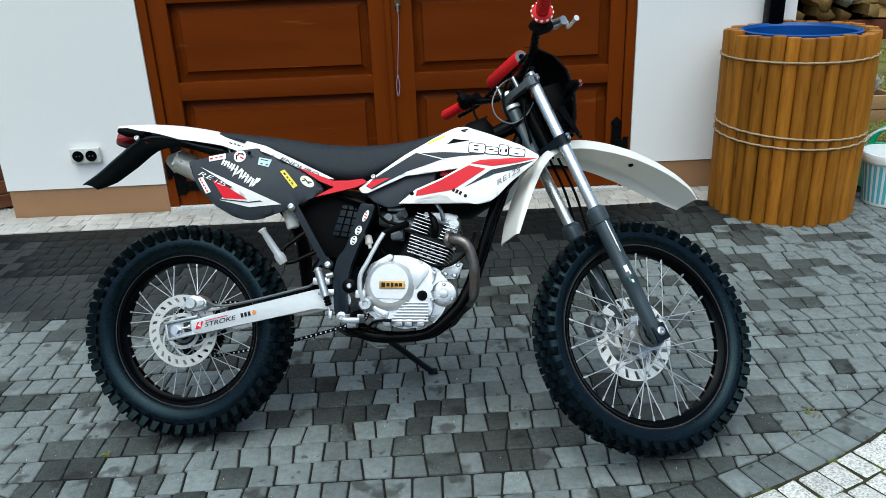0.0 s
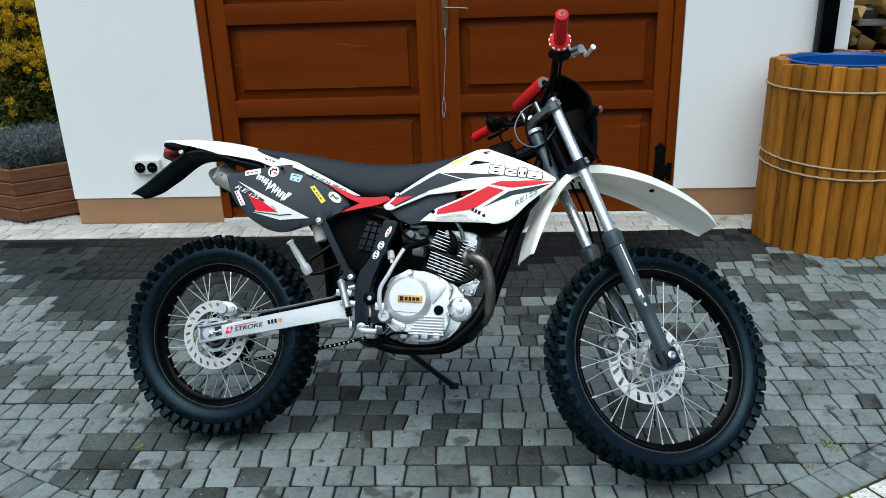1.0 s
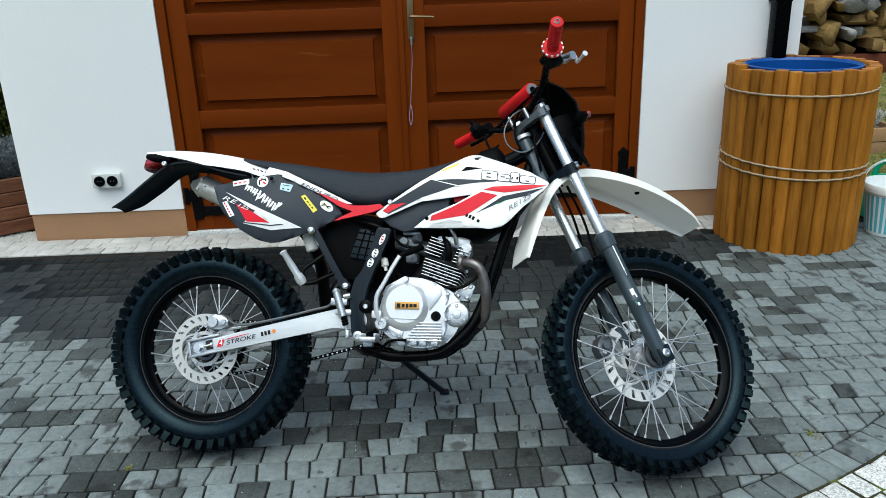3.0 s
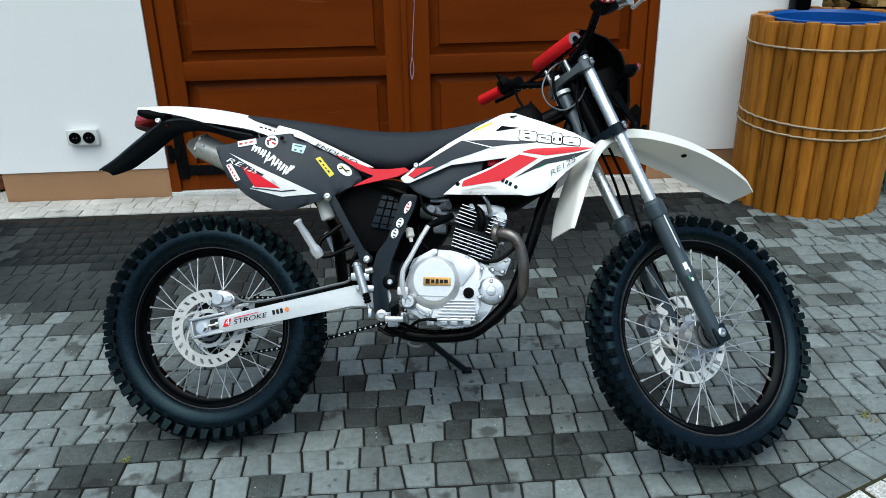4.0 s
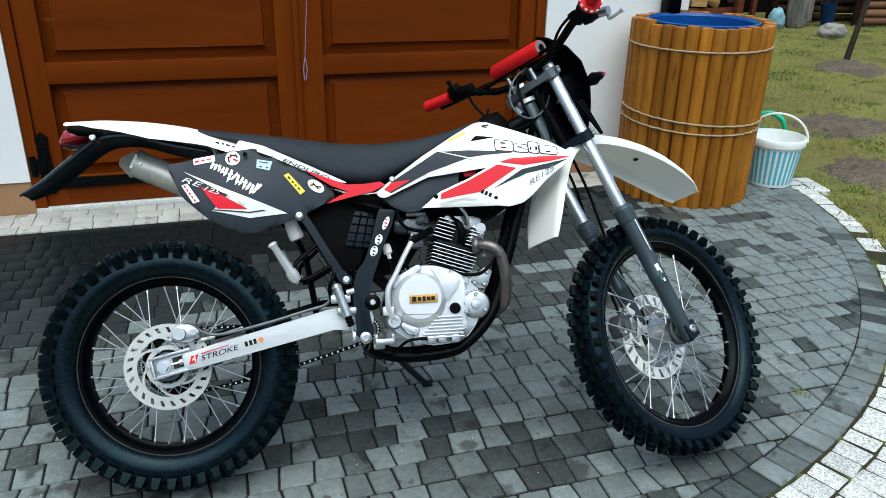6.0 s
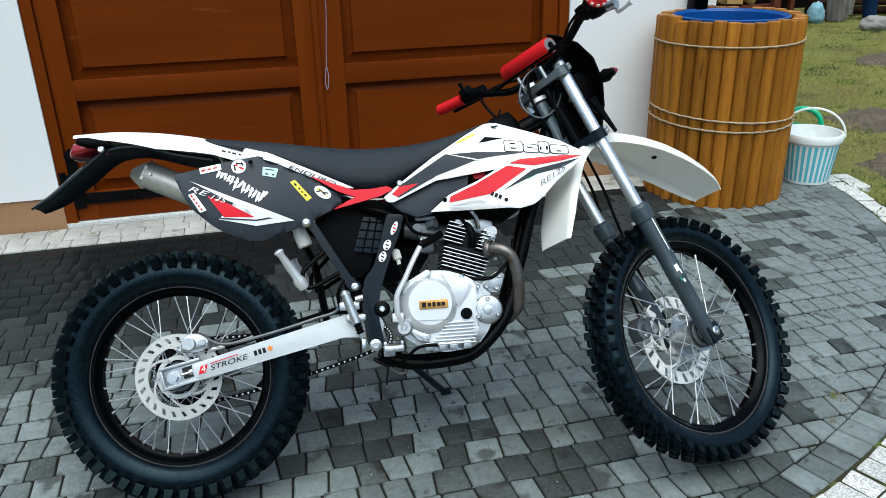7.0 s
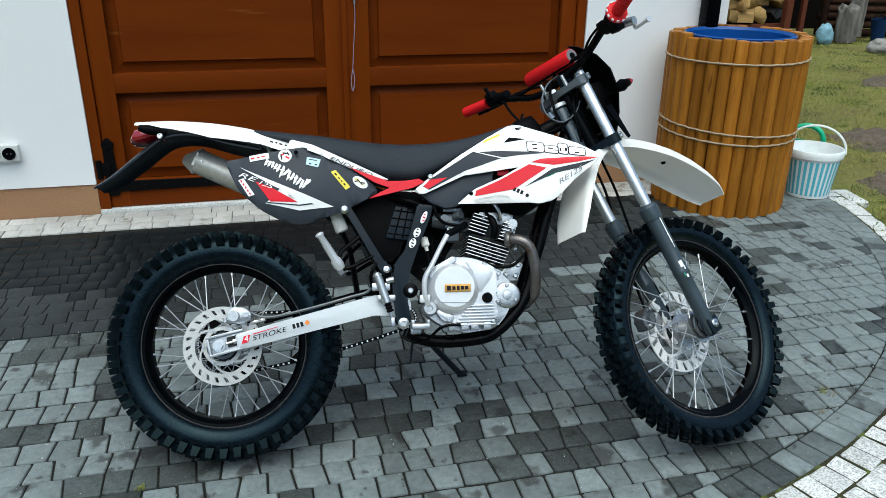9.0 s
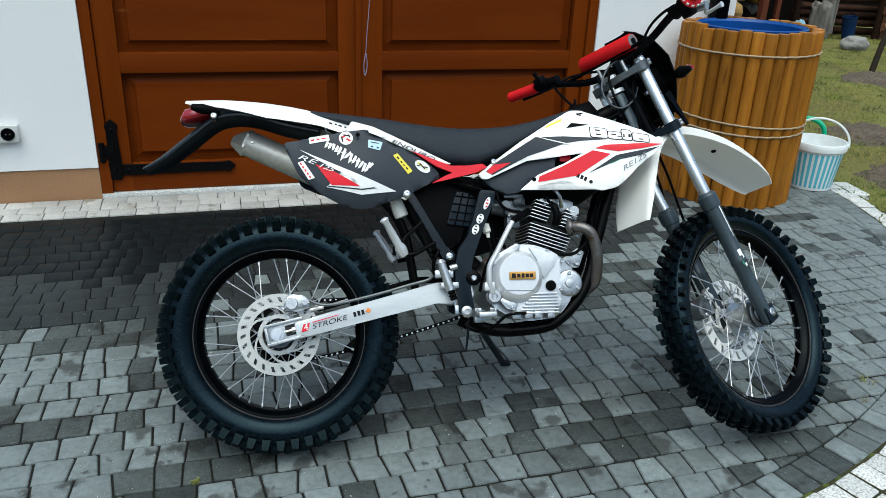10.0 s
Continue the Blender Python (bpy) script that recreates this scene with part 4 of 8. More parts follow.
arm_r, arm_l = mirrored(arm)
bm = bmesh.new()
rod(bm, (0.505, -0.10, 0.095), (0.505, 0.10, 0.095), 0.030, seg=20)
part("pivot_tube", bm, ALLOY, bike)
bm = bmesh.new()
rod(bm, (-0.004, -0.10, 0.001), (-0.004, 0.10, 0.001), 0.009, seg=12)
part("rear_axle", bm, STEEL, bike)
ang = math.degrees(math.atan2(0.041, 0.167))
ON_ARM = lambda x, z: Matrix.Translation((x, -0.1035, z)) @ Matrix.Rotation(radians(90), 4, "X") @ Matrix.Rotation(radians(ang), 4, "Z")
words("lettering", "STROKE", 0.026, ON_ARM(0.135, 0.0285) @ Matrix.Diagonal((1.02, 0.72, 1, 1)), INK, arm_r, "dark lettering", 0.25)
bm = bmesh.new()
plate(bm, [(0.060, 0.004), (0.078, 0.008), (0.083, 0.029), (0.066, 0.025)], -0.1042, -0.1030, 0.001)
four = part("red_block", bm, RED, arm_r)
words("numeral", "4", 0.024, ON_ARM(0.0715, 0.0165), STICKERWHITE, arm_r, "", 0.2, 0.0012)
bm = bmesh.new()
plate(bm, [(0.090, 0.0285), (0.160, 0.047), (0.1605, 0.049), (0.090, 0.031)], -0.1040, -0.1030, 0)
part("red_stripe", bm, RED, arm_r)
for k in range(3):
    bm = bmesh.new()
    box(bm, (0.204 + 0.011 * k, -0.1036, 0.0475 + 0.0027 * k), (0.0075, 0.001, 0.013), 0.0, Matrix.Rotation(radians(-ang), 3, "Y"))
    part("dark_bar", bm, INK, arm_r)
bm = bmesh.new()
box(bm, (0.241, -0.1036, 0.0568), (0.011, 0.001, 0.011), 0.0, Matrix.Rotation(radians(35), 3, "Y"))
ORANGE = material("orange_sticker", (0.72, 0.20, 0.02), 0.4, bump=(100, 0.0))
part("orange_mark", bm, ORANGE, arm_r)
# rear caliper, hose and master cylinder
bm = bmesh.new()
plate(bm, [(0.010, 0.060), (0.020, 0.104), (0.052, 0.110), (0.082, 0.094), (0.085, 0.070), (0.055, 0.060)], -0.082, -0.036, 0.010, 0.006)
rod(bm, (0.035, -0.082, 0.082), (0.035, -0.092, 0.082), 0.017, 0.015, 18)
rod(bm, (0.070, -0.082, 0.085), (0.070, -0.090, 0.085), 0.008, seg=10)
rod(bm, (0.080, -0.06, 0.062), (0.120, -0.06, 0.070), 0.006, seg=8)
cal = part("rear_caliper", bm, ALLOY, bike, "cast alloy rear brake caliper")
bolt(cal, (0.012, -0.082, 0.070), (0, -1, 0), 0.006)
bm = bmesh.new()
tube(bm, [(0.078, -0.07, 0.092), (0.13, -0.088, 0.075), (0.24, -0.096, 0.094), (0.36, -0.098, 0.124), (0.415, -0.100, 0.140), (0.428, -0.105, 0.175), (0.436, -0.112, 0.196)], 0.0042, 8)
part("brake_hose", bm, CLAMPGREY, bike, "grey braided rear brake hose")
bm = bmesh.new()
rod(bm, (0.441, -0.128, 0.182), (0.466, -0.128, 0.105), 0.0125, 0.012, 14)
rod(bm, (0.439, -0.128, 0.190), (0.441, -0.128, 0.180), 0.008, 0.015, 14)
box(bm, (0.450, -0.120, 0.150), (0.052, 0.012, 0.022), 0.004)
box(bm, (0.465, -0.120, 0.118), (0.050, 0.012, 0.018), 0.004)
rod(bm, (0.466, -0.124, 0.165), (0.486, -0.124, 0.170), 0.009, seg=12)
mc = part("rear_master_cylinder", bm, ALLOY, bike, "alloy rear brake master cylinder")
bm = bmesh.new()
turned(bm, (0.467, -0.128, 0.104), (0.3, 0, -0.95), [(k * 0.0045, 0.011 if k % 2 else 0.008) for k in range(7)], 14)
part("rubber_boot", bm, HOSE, mc)
bm = bmesh.new()
rod(bm, (0.474, -0.128, 0.076), (0.482, -0.128, 0.046), 0.004, seg=8)
box(bm, (0.481, -0.128, 0.050), (0.010, 0.012, 0.026), 0.002)
part("push_rod", bm, STEEL, mc)

# chain: links along an open loop round two sprockets, on the left
bm = bmesh.new()
R1, R2, C2, CYL = 0.092, 0.030, Vector((0.525, 0, 0.060)), 0.058
path = []
a0 = math.atan2(C2.z, C2.x)
for k in range(40):
    t = a0 + radians(97) + radians(166) * k / 39
    path.append(Vector((R1 * math.cos(t), CYL, R1 * math.sin(t))))
lowend = Vector((C2.x + R2 * math.cos(a0 - radians(83)), CYL, C2.z + R2 * math.sin(a0 - radians(83))))
for k in range(1, 34):
    path.append(path[39].lerp(lowend, k / 34) + Vector((0, 0, -0.012 * math.sin(math.pi * k / 34))))
for k in range(12):
    t = a0 - radians(83) + radians(166) * k / 11
    path.append(Vector((C2.x + R2 * math.cos(t), CYL, C2.z + R2 * math.sin(t))))
hi0, hi1 = path[-1], path[0]
for k in range(1, 34):
    path.append(hi0.lerp(hi1, k / 34))
for i, p in enumerate(path):
    q = path[(i + 1) % len(path)]
    d = q - p
    if d.length < 1e-4:
        continue
    m = d.to_track_quat("X", "Z").to_matrix()
    box(bm, (p + q) / 2, (d.length * (1.25 if i % 2 else 0.8), 0.014 if i % 2 else 0.008, 0.010), 0.0, m, 0)
    rod(bm, tuple(p + Vector((0, -0.0082, 0))), tuple(p + Vector((0, 0.0082, 0))), 0.0030, seg=6, mat=1)
part("chain", bm, [IRON, STEEL], bike, "dark drive chain")["kind"] = "stuff"
bm = bmesh.new()
n = 46
rings = []
for yy in (CYL - 0.003, CYL + 0.003):
    rings.append([((R1 + (0.004 if k % 2 else -0.004)) * math.cos(math.pi * k / n), yy, (R1 + (0.004 if k % 2 else -0.004)) * math.sin(math.pi * k / n)) for k in range(2 * n)])
inner = [[(0.066 * math.cos(math.pi * k / n), yy, 0.066 * math.sin(math.pi * k / n)) for k in range(2 * n)] for yy in (CYL + 0.003, CYL - 0.003)]
ringset(bm, rings + inner, closed=True)
part("sprocket", bm, IRON, rear, "dark rear sprocket")
bm = bmesh.new()
plate(bm, [(0.10, 0.075), (0.40, 0.150), (0.49, 0.150), (0.49, 0.130), (0.40, 0.130), (0.10, 0.055)], 0.045, 0.075, 0.01, 0.003)
part("chain_guard", bm, BLACKPLASTIC, bike)
bm = bmesh.new()
plate(bm, [(0.17, -0.055), (0.21, -0.020), (0.245, -0.020), (0.265, -0.050), (0.215, -0.075)], 0.045, 0.072, 0.01, 0.003)
part("chain_guide", bm, BLACKPLASTIC, bike)

# -- rear shock, inner guard, airbox --
bm = bmesh.new()
turned(bm, (0.44, 0.0, 0.40), (0.12, 0, -0.99), [(0.0, 0.02), (0.02, 0.024)] + [(0.03 + 0.008 * k, 0.036 if k % 2 else 0.027) for k in range(22)] + [(0.21, 0.018), (0.26, 0.018)], 18)
part("rear_shock", bm, BLACK, bike)
bm = bmesh.new()
turned(bm, (0.322, -0.062, 0.372), (0.36, 0, -0.93), [(0, 0.008), (0.004, 0.018), (0.055, 0.020), (0.060, 0.017), (0.062, 0.005)], 18)
part("shock_reservoir", bm, WHITEDIRTY, bike, "off-white plastic overflow bottle")
bm = bmesh.new()
ribbon(bm, [(0.20, 0.44), (0.30, 0.385), (0.362, 0.29), (0.385, 0.17), (0.395, 0.09)], [0.07, 0.07, 0.065, 0.06], [0.012, 0.012], 0.004)
part("inner_mudguard", bm, BLACKPLASTIC, bike, "black inner rear mudguard", 60)
bm = bmesh.new()
plate(bm, [(0.365, 0.380), (0.44, 0.425), (0.530, 0.430), (0.585, 0.415), (0.550, 0.368), (0.500, 0.228), (0.440, 0.215), (0.400, 0.300)], -0.070, 0.070, 0.015, 0.008)
airbox = part("airbox", bm, BLACKPLASTIC, bike, "black plastic airbox")
# added black filler in place of the dark void behind the carburettor
bm = bmesh.new()
plate(bm, [(0.500, 0.400), (0.690, 0.385), (0.690, 0.300), (0.640, 0.225), (0.560, 0.205), (0.500, 0.215)], 0.030, 0.085, 0.012, 0.006)
part("battery_box", bm, BLACKPLASTIC, bike, "black plate added to fill the dark void behind the carburettor")
bm = bmesh.new()
GR = [(0.499, 0.387), (0.530, 0.380), (0.556, 0.360), (0.536, 0.283), (0.468, 0.292)]
plate(bm, GR, -0.079, -0.068, 0.008, 0.003)
grid = part("intake_grille", bm, FRAMEPAINT, airbox, "ribbed charcoal intake grille")
bm = bmesh.new()
for k in range(4):
    z = 0.302 + 0.022 * k
    x0, x1 = 0.474 + 0.0072 * k, 0.538 + 0.0055 * k
    rod(bm, (x0, -0.080, z + 0.004), (x1, -0.080, z - 0.004), 0.0022, seg=6)
for q in (0.33, 0.68):
    rod(bm, (0.468 + 0.07 * q, -0.080, 0.290), (0.499 + 0.055 * q, -0.080, 0.380), 0.0022, seg=6)
part("grille_bars", bm, BLACK, airbox)

# -- engine --
CASE = [(0.565, 0.090), (0.575, 0.150), (0.600, 0.195), (0.655, 0.228), (0.720, 0.222), (0.775, 0.200), (0.815, 0.175), (0.835, 0.120), (0.810, 0.060), (0.775, 0.020), (0.690, 0.012), (0.630, 0.030), (0.590, 0.055)]
bm = bmesh.new()
plate(bm, CASE, -0.098, 0.115, 0.015, 0.008)
engine = part("crankcase", bm, ALLOY, bike, "cast alloy single-cylinder engine case")
bm = bmesh.new()
COVER = [(0.585, 0.100), (0.582, 0.165), (0.606, 0.205), (0.655, 0.228), (0.705, 0.226), (0.752, 0.210), (0.783, 0.190), (0.790, 0.165), (0.772, 0.135), (0.786, 0.085), (0.770, 0.040), (0.690, 0.030), (0.640, 0.045)]
plate(bm, COVER, -0.122, -0.096, 0.014, 0.007)
cover = part("clutch_cover", bm, SILVER, engine, "silver painted clutch cover")
bm = bmesh.new()
rings = []
for h, r, sx, sz in ((0.0, 0.0735, 0, 0), (0.006, 0.0735, 0, 0), (0.010, 0.0715, 0, 0), (0.020, 0.0610, 0.002, 0.003), (0.0245, 0.0575, 0.003, 0.005), (0.0255, 0.0560, 0.003, 0.005), (0.0255, 0.030, 0.003, 0.005), (0.0255, 0.004, 0.003, 0.005)):
    rings.append([(0.654 + sx + r * math.cos(t), -0.118 - h, 0.138 + sz + r * math.sin(t)) for t in (2 * math.pi * k / 64 for k in range(64))])
ringset(bm, rings)
bmesh.ops.bisect_plane(bm, geom=list(bm.verts) + list(bm.edges) + list(bm.faces), plane_co=(0, 0, 0.1195), plane_no=(0.03, 0, 1))
bmesh.ops.bisect_plane(bm, geom=list(bm.verts) + list(bm.edges) + list(bm.faces), plane_co=(0, 0, 0.1182), plane_no=(0.03, 0, 1))
for v in bm.verts:
    if v.co.z + 0.03 * v.co.x < 0.1183 and v.co.y < -0.1385:
        v.co.y += 0.0035
part("cover_dome", bm, SILVER, engine, "", 30)
bm = bmesh.new()
plate(bm, [(0.628, 0.1285), (0.702, 0.1285), (0.702, 0.1505), (0.628, 0.1505)], -0.1475, -0.1440, 0.002, 0.0008)
part("gold_badge", bm, GOLD, engine, "gold badge with a dark mark")
for x, w, h in ((0.640, 0.011, 0.013), (0.654, 0.009, 0.010), (0.666, 0.008, 0.012), (0.678, 0.010, 0.010), (0.690, 0.010, 0.010)):
    bm = bmesh.new()
    box(bm, (x, -0.1478, 0.1395), (w, 0.001, h), 0.0)
    part("badge_print", bm, INK, engine)
bm = bmesh.new()
plate(bm, [(0.585, 0.172), (0.598, 0.200), (0.655, 0.231), (0.664, 0.226), (0.664, 0.214), (0.610, 0.188), (0.598, 0.168)], -0.130, -0.118, 0.004, 0.002)
part("cover_lip", bm, ALLOY, engine)
bm = bmesh.new()
plate(bm, [(0.690, 0.219), (0.764, 0.198), (0.770, 0.178), (0.732, 0.126), (0.722, 0.150), (0.712, 0.185)], -0.128, -0.118, 0.006, 0.004)
part("cover_wing", bm, SILVER, engine)
bm = bmesh.new()
plate(bm, [(0.612, 0.082), (0.655, 0.062), (0.648, 0.040), (0.622, 0.050), (0.600, 0.072)], -0.126, -0.116, 0.005, 0.003)
part("cover_foot", bm, ALLOY, engine)
for k in range(7):
    bm = bmesh.new()
    z = 0.036 + 0.0088 * k
    box(bm, (0.712 + 0.0035 * k, -0.125, z), (0.118 - 0.008 * k, 0.012, 0.0042), 0.0015)
    part("cooling_rib", bm, SILVER, engine)
for x, z in ((0.592, 0.118), (0.604, 0.190), (0.660, 0.224), (0.745, 0.207), (0.786, 0.178), (0.781, 0.100), (0.766, 0.044), (0.690, 0.034), (0.640, 0.050)):
    bolt(engine, (x, -0.121, z), (0, -1, 0), 0.006, 0.007)
for x in (0.648, 0.684, 0.712, 0.748):
    bm = bmesh.new()
    box(bm, (x, -0.116, 0.030), (0.022, 0.022, 0.022), 0.003)
    part("mounting_lug", bm, ALLOY, engine)
bm = bmesh.new()
turned(bm, (0.751, -0.120, 0.110), (0, -1, 0), [(0, 0.015), (0.006, 0.015), (0.010, 0.012), (0.010, 0.006)], 18)
box(bm, (0.751, -0.134, 0.112), (0.006, 0.010, 0.024), 0.002)
part("oil_plug", bm, BLACKPLASTIC, engine, "black oil filler plug")
bm = bmesh.new()
turned(bm, (0.812, -0.085, 0.116), (0, -1, 0), [(0, 0.040), (0.010, 0.040), (0.016, 0.036), (0.018, 0.030), (0.018, 0.013), (0.023, 0.012), (0.024, 0.004)], 32)
flt = part("oil_filter_cover", bm, ALLOY, engine, "round alloy oil filter cover", 30)
for k in range(3):
    a = radians(90 + 120 * k)
    bolt(flt, (0.812 + 0.028 * math.cos(a), -0.102, 0.116 + 0.028 * math.sin(a)), (0, -1, 0), 0.0055)
# cylinder, leaning forward, with its fins
AX, BX, C0 = Vector((0.32, 0, 0.947)).normalized(), Vector((0.947, 0, -0.32)).normalized(), Vector((0.744, 0.0, 0.198))
FM = Matrix((BX, Vector((0, 1, 0)), AX)).transposed()
# core coloured dark so that the gaps between fins look shaded
bm = bmesh.new()
rod(bm, C0 - AX * 0.01, C0 + AX * 0.165, 0.049, seg=24)
box(bm, C0 + AX * 0.086, (0.112, 0.150, 0.008), 0.003, FM)
cyl = part("cylinder", bm, DARKCAST, engine, "cylinder core coloured dark for the shade between alloy fins")


def fin(at, along, across):
    """A thin fin: faces coloured dark for the shaded gaps, bare metal round its edge."""
    bm = bmesh.new()
    box(bm, at, (along, across, 0.0027), 0.0009, FM, 1)
    bm.normal_update()
    for f in bm.faces:
        if abs(f.normal.dot(AX)) > 0.95:
            f.material_index = 0
    part("fin", bm, [FINSHADE, SILVER], engine)


# dark face colour carries the shade between neighbouring fins
FINSHADE = material("shaded_fin_face", (0.060, 0.062, 0.066), 0.55, 0.3, grain=(50, 0.6), blotch=(18, 0.7), bump=(90, 0.4), dark=(0.012, 0.012, 0.013), spec=0.2)
for k in range(7):
    fin(C0 + AX * (0.019 + 0.0097 * k), 0.114 + 0.0022 * k, 0.176)
for k in range(6):
    for bx, w in ((-0.045, 0.053), (0.040, 0.040)):
        fin(C0 + AX * (0.096 + 0.0100 * k) + BX * (bx + 0.001 * k), w, 0.182)
bm = bmesh.new()
box(bm, C0 + AX * 0.160, (0.104, 0.12, 0.044), 0.010, FM)
box(bm, C0 + AX * 0.132 + BX * 0.048 + Vector((0, -0.040, 0)), (0.036, 0.07, 0.05), 0.006, FM)
rod(bm, C0 + AX * 0.150 + BX * 0.050 + Vector((0, -0.06, 0)), C0 + AX * 0.150 + BX * 0.050 + Vector((0, -0.090, 0)), 0.015, 0.014, 18)
part("rocker_cover", bm, ALLOY, engine)
for bx in (-0.043, -0.018, 0.008, 0.034):
    for k in (0, 2, 4):
        bm = bmesh.new()
        p = C0 + BX * (bx + (0.006 if k == 2 else 0)) + Vector((0, -0.062, 0))
        box(bm, p + AX * (0.0305 + 0.0093 * k), (0.012, 0.010, 0.0075), 0.001, FM)
        part("fin_stay", bm, SILVER, engine)
for bx, hh in ((-0.036, 0.145), (0.040, 0.145), (0.052, 0.140)):
    bolt(engine, tuple(C0 + AX * hh + BX * bx + Vector((0, -0.074, 0))), (0, -1, 0), 0.006, 0.010)
bm = bmesh.new()
tube(bm, [(0.780, -0.090, 0.284), (0.785, -0.098, 0.308), (0.778, -0.096, 0.336), (0.768, -0.082, 0.350)], [0.010, 0.011, 0.010, 0.006], 12)
part("spark_plug_cap", bm, HOSE, engine, "black rubber spark plug cap")
bm = bmesh.new()
tube(bm, [(0.769, -0.083, 0.349), (0.752, -0.06, 0.395), (0.78, -0.02, 0.42), (0.82, 0, 0.44)], 0.005, 8)
part("plug_lead", bm, HOSE, engine)
bm = bmesh.new()
tube(bm, [(0.775, -0.070, 0.395), (0.787, -0.084, 0.383), (0.800, -0.084, 0.362), (0.806, -0.075, 0.335)], 0.0060, 8)
part("breather_pipe", bm, STEEL, engine, "bare metal breather pipe")
# carburettor, hoses
bm = bmesh.new()
rod(bm, (0.60, -0.03, 0.350), (0.735, -0.02, 0.322), 0.024, seg=18)
box(bm, (0.664, -0.040, 0.338), (0.048, 0.05, 0.046), 0.010)
box(bm, (0.664, -0.045, 0.296), (0.040, 0.046, 0.036), 0.010)
turned(bm, (0.664, -0.045, 0.365), (0.1, 0, 1), [(0, 0.018), (0.010, 0.018), (0.014, 0.010), (0.030, 0.007)], 14)
rod(bm, (0.650, -0.066, 0.318), (0.684, -0.070, 0.312), 0.006, seg=8)
rod(bm, (0.672, -0.07, 0.352), (0.690, -0.085, 0.356), 0.013, seg=14)
rod(bm, (0.640, -0.07, 0.345), (0.640, -0.084, 0.345), 0.012, seg=14)
box(bm, (0.664, -0.074, 0.370), (0.055, 0.012, 0.012), 0.003)
carb = part("carburettor", bm, CLAMPGREY, bike, "grimy alloy carburettor")
for a, b, r0, r1 in (((0.53, -0.02, 0.360), (0.61, -0.03, 0.348), 0.030, 0.027), ((0.73, -0.02, 0.323), (0.775, -0.01, 0.312), 0.026, 0.024)):
    bm = bmesh.new()
    rod(bm, a, b, r0, r1, 18)
    part("intake_boot", bm, HOSE, carb)
for x, z in ((0.645, 0.372), (0.69, 0.366), (0.65, 0.315), (0.688, 0.315)):
    bolt(carb, (x, -0.072, z), (0, -1, 0), 0.004, 0.004)
bm = bmesh.new()
turned(bm, (0.578, -0.078, 0.292), (0.2, -0.1, -0.97), [(0, 0.006), (0.004, 0.011), (0.026, 0.012), (0.030, 0.006), (0.042, 0.005)], 12)
part("fuel_filter", bm, WHITEDIRTY, bike, "small translucent fuel filter")
HOSES = (
    [(0.585, -0.080, 0.252), (0.592, -0.085, 0.205), (0.575, -0.07, 0.16), (0.56, -0.06, 0.10)],
    [(0.610, -0.095, 0.385), (0.618, -0.100, 0.350), (0.640, -0.095, 0.330), (0.680, -0.09, 0.322)],
    [(0.615, -0.06, 0.25), (0.63, -0.07, 0.235), (0.64, -0.06, 0.215)],
    [(0.694, -0.100, 0.232), (0.735, -0.108, 0.217), (0.778, -0.110, 0.200), (0.820, -0.108, 0.198), (0.850, -0.10, 0.214), (0.885, -0.085, 0.252), (0.90, -0.06, 0.30)],
    [(0.60, -0.05, 0.30), (0.605, -0.055, 0.25), (0.615, -0.05, 0.21)],
    [(0.425, -0.105, 0.150), (0.422, -0.115, 0.180), (0.432, -0.122, 0.205), (0.45, -0.10, 0.235)],
)
for h in HOSES:
    bm = bmesh.new()
    tube(bm, h, 0.0046, 8)
    part("hose", bm, HOSE, bike)
# kick start lever
bm = bmesh.new()
turned(bm, (0.586, -0.112, 0.085), (0, -1, 0), [(0, 0.022), (0.020, 0.022), (0.024, 0.018), (0.030, 0.017), (0.030, 0.008), (0.026, 0.006)], 22)
kick = part("kick_start_lever", bm, ALLOY, bike, "bare alloy kick-start lever")
bm = bmesh.new()
tube(bm, [(0.580, -0.136, 0.094), (0.574, -0.142, 0.110), (0.571, -0.146, 0.130), (0.573, -0.150, 0.168), (0.594, -0.153, 0.207), (0.620, -0.154, 0.256), (0.640, -0.153, 0.290)], [0.010, 0.009, 0.0085, 0.008, 0.0075, 0.0075, 0.008], 10, flat=0.8)
box(bm, (0.572, -0.132, 0.112), (0.030, 0.030, 0.024), 0.005)
part("arm", bm, SILVER, kick)
bm = bmesh.new()
tube(bm, [(0.638, -0.153, 0.288), (0.652, -0.142, 0.297), (0.678, -0.118, 0.311), (0.700, -0.096, 0.324)], [0.0075, 0.010, 0.0105, 0.010], 12)
part("pedal", bm, HOSE, kick, "black folding pedal")
# exhaust header
HEADER = [(0.822, -0.080, 0.276), (0.850, -0.098, 0.276), (0.880, -0.104, 0.258), (0.897, -0.098, 0.212), (0.901, -0.088, 0.160), (0.897, -0.072, 0.118), (0.880, -0.035, 0.092)]
bm = bmesh.new()
tube(bm, HEADER, 0.0158, 18, 6)
header = part("exhaust_header", bm, RUST, bike, "heat-tinted brown exhaust header")
bm = bmesh.new()
turned(bm, (0.824, -0.082, 0.276), (0.8, -0.6, 0.0), [(0, 0.026), (0.006, 0.027), (0.009, 0.022), (0.014, 0.020)], 20)
part("flange", bm, RUST, header, "rusty port flange")
bm = bmesh.new()
tube(bm, [(0.880, -0.035, 0.092), (0.850, 0.03, 0.070), (0.80, 0.10, 0.03), (0.70, 0.13, 0.08), (0.55, 0.125, 0.22), (0.38, 0.10, 0.36), (0.24, 0.085, 0.41), (0.13, 0.075, 0.452)], 0.0175, 14)
# dark colour puts this pipe into the shade behind the engine
part("link_pipe", bm, DARKCAST, header)
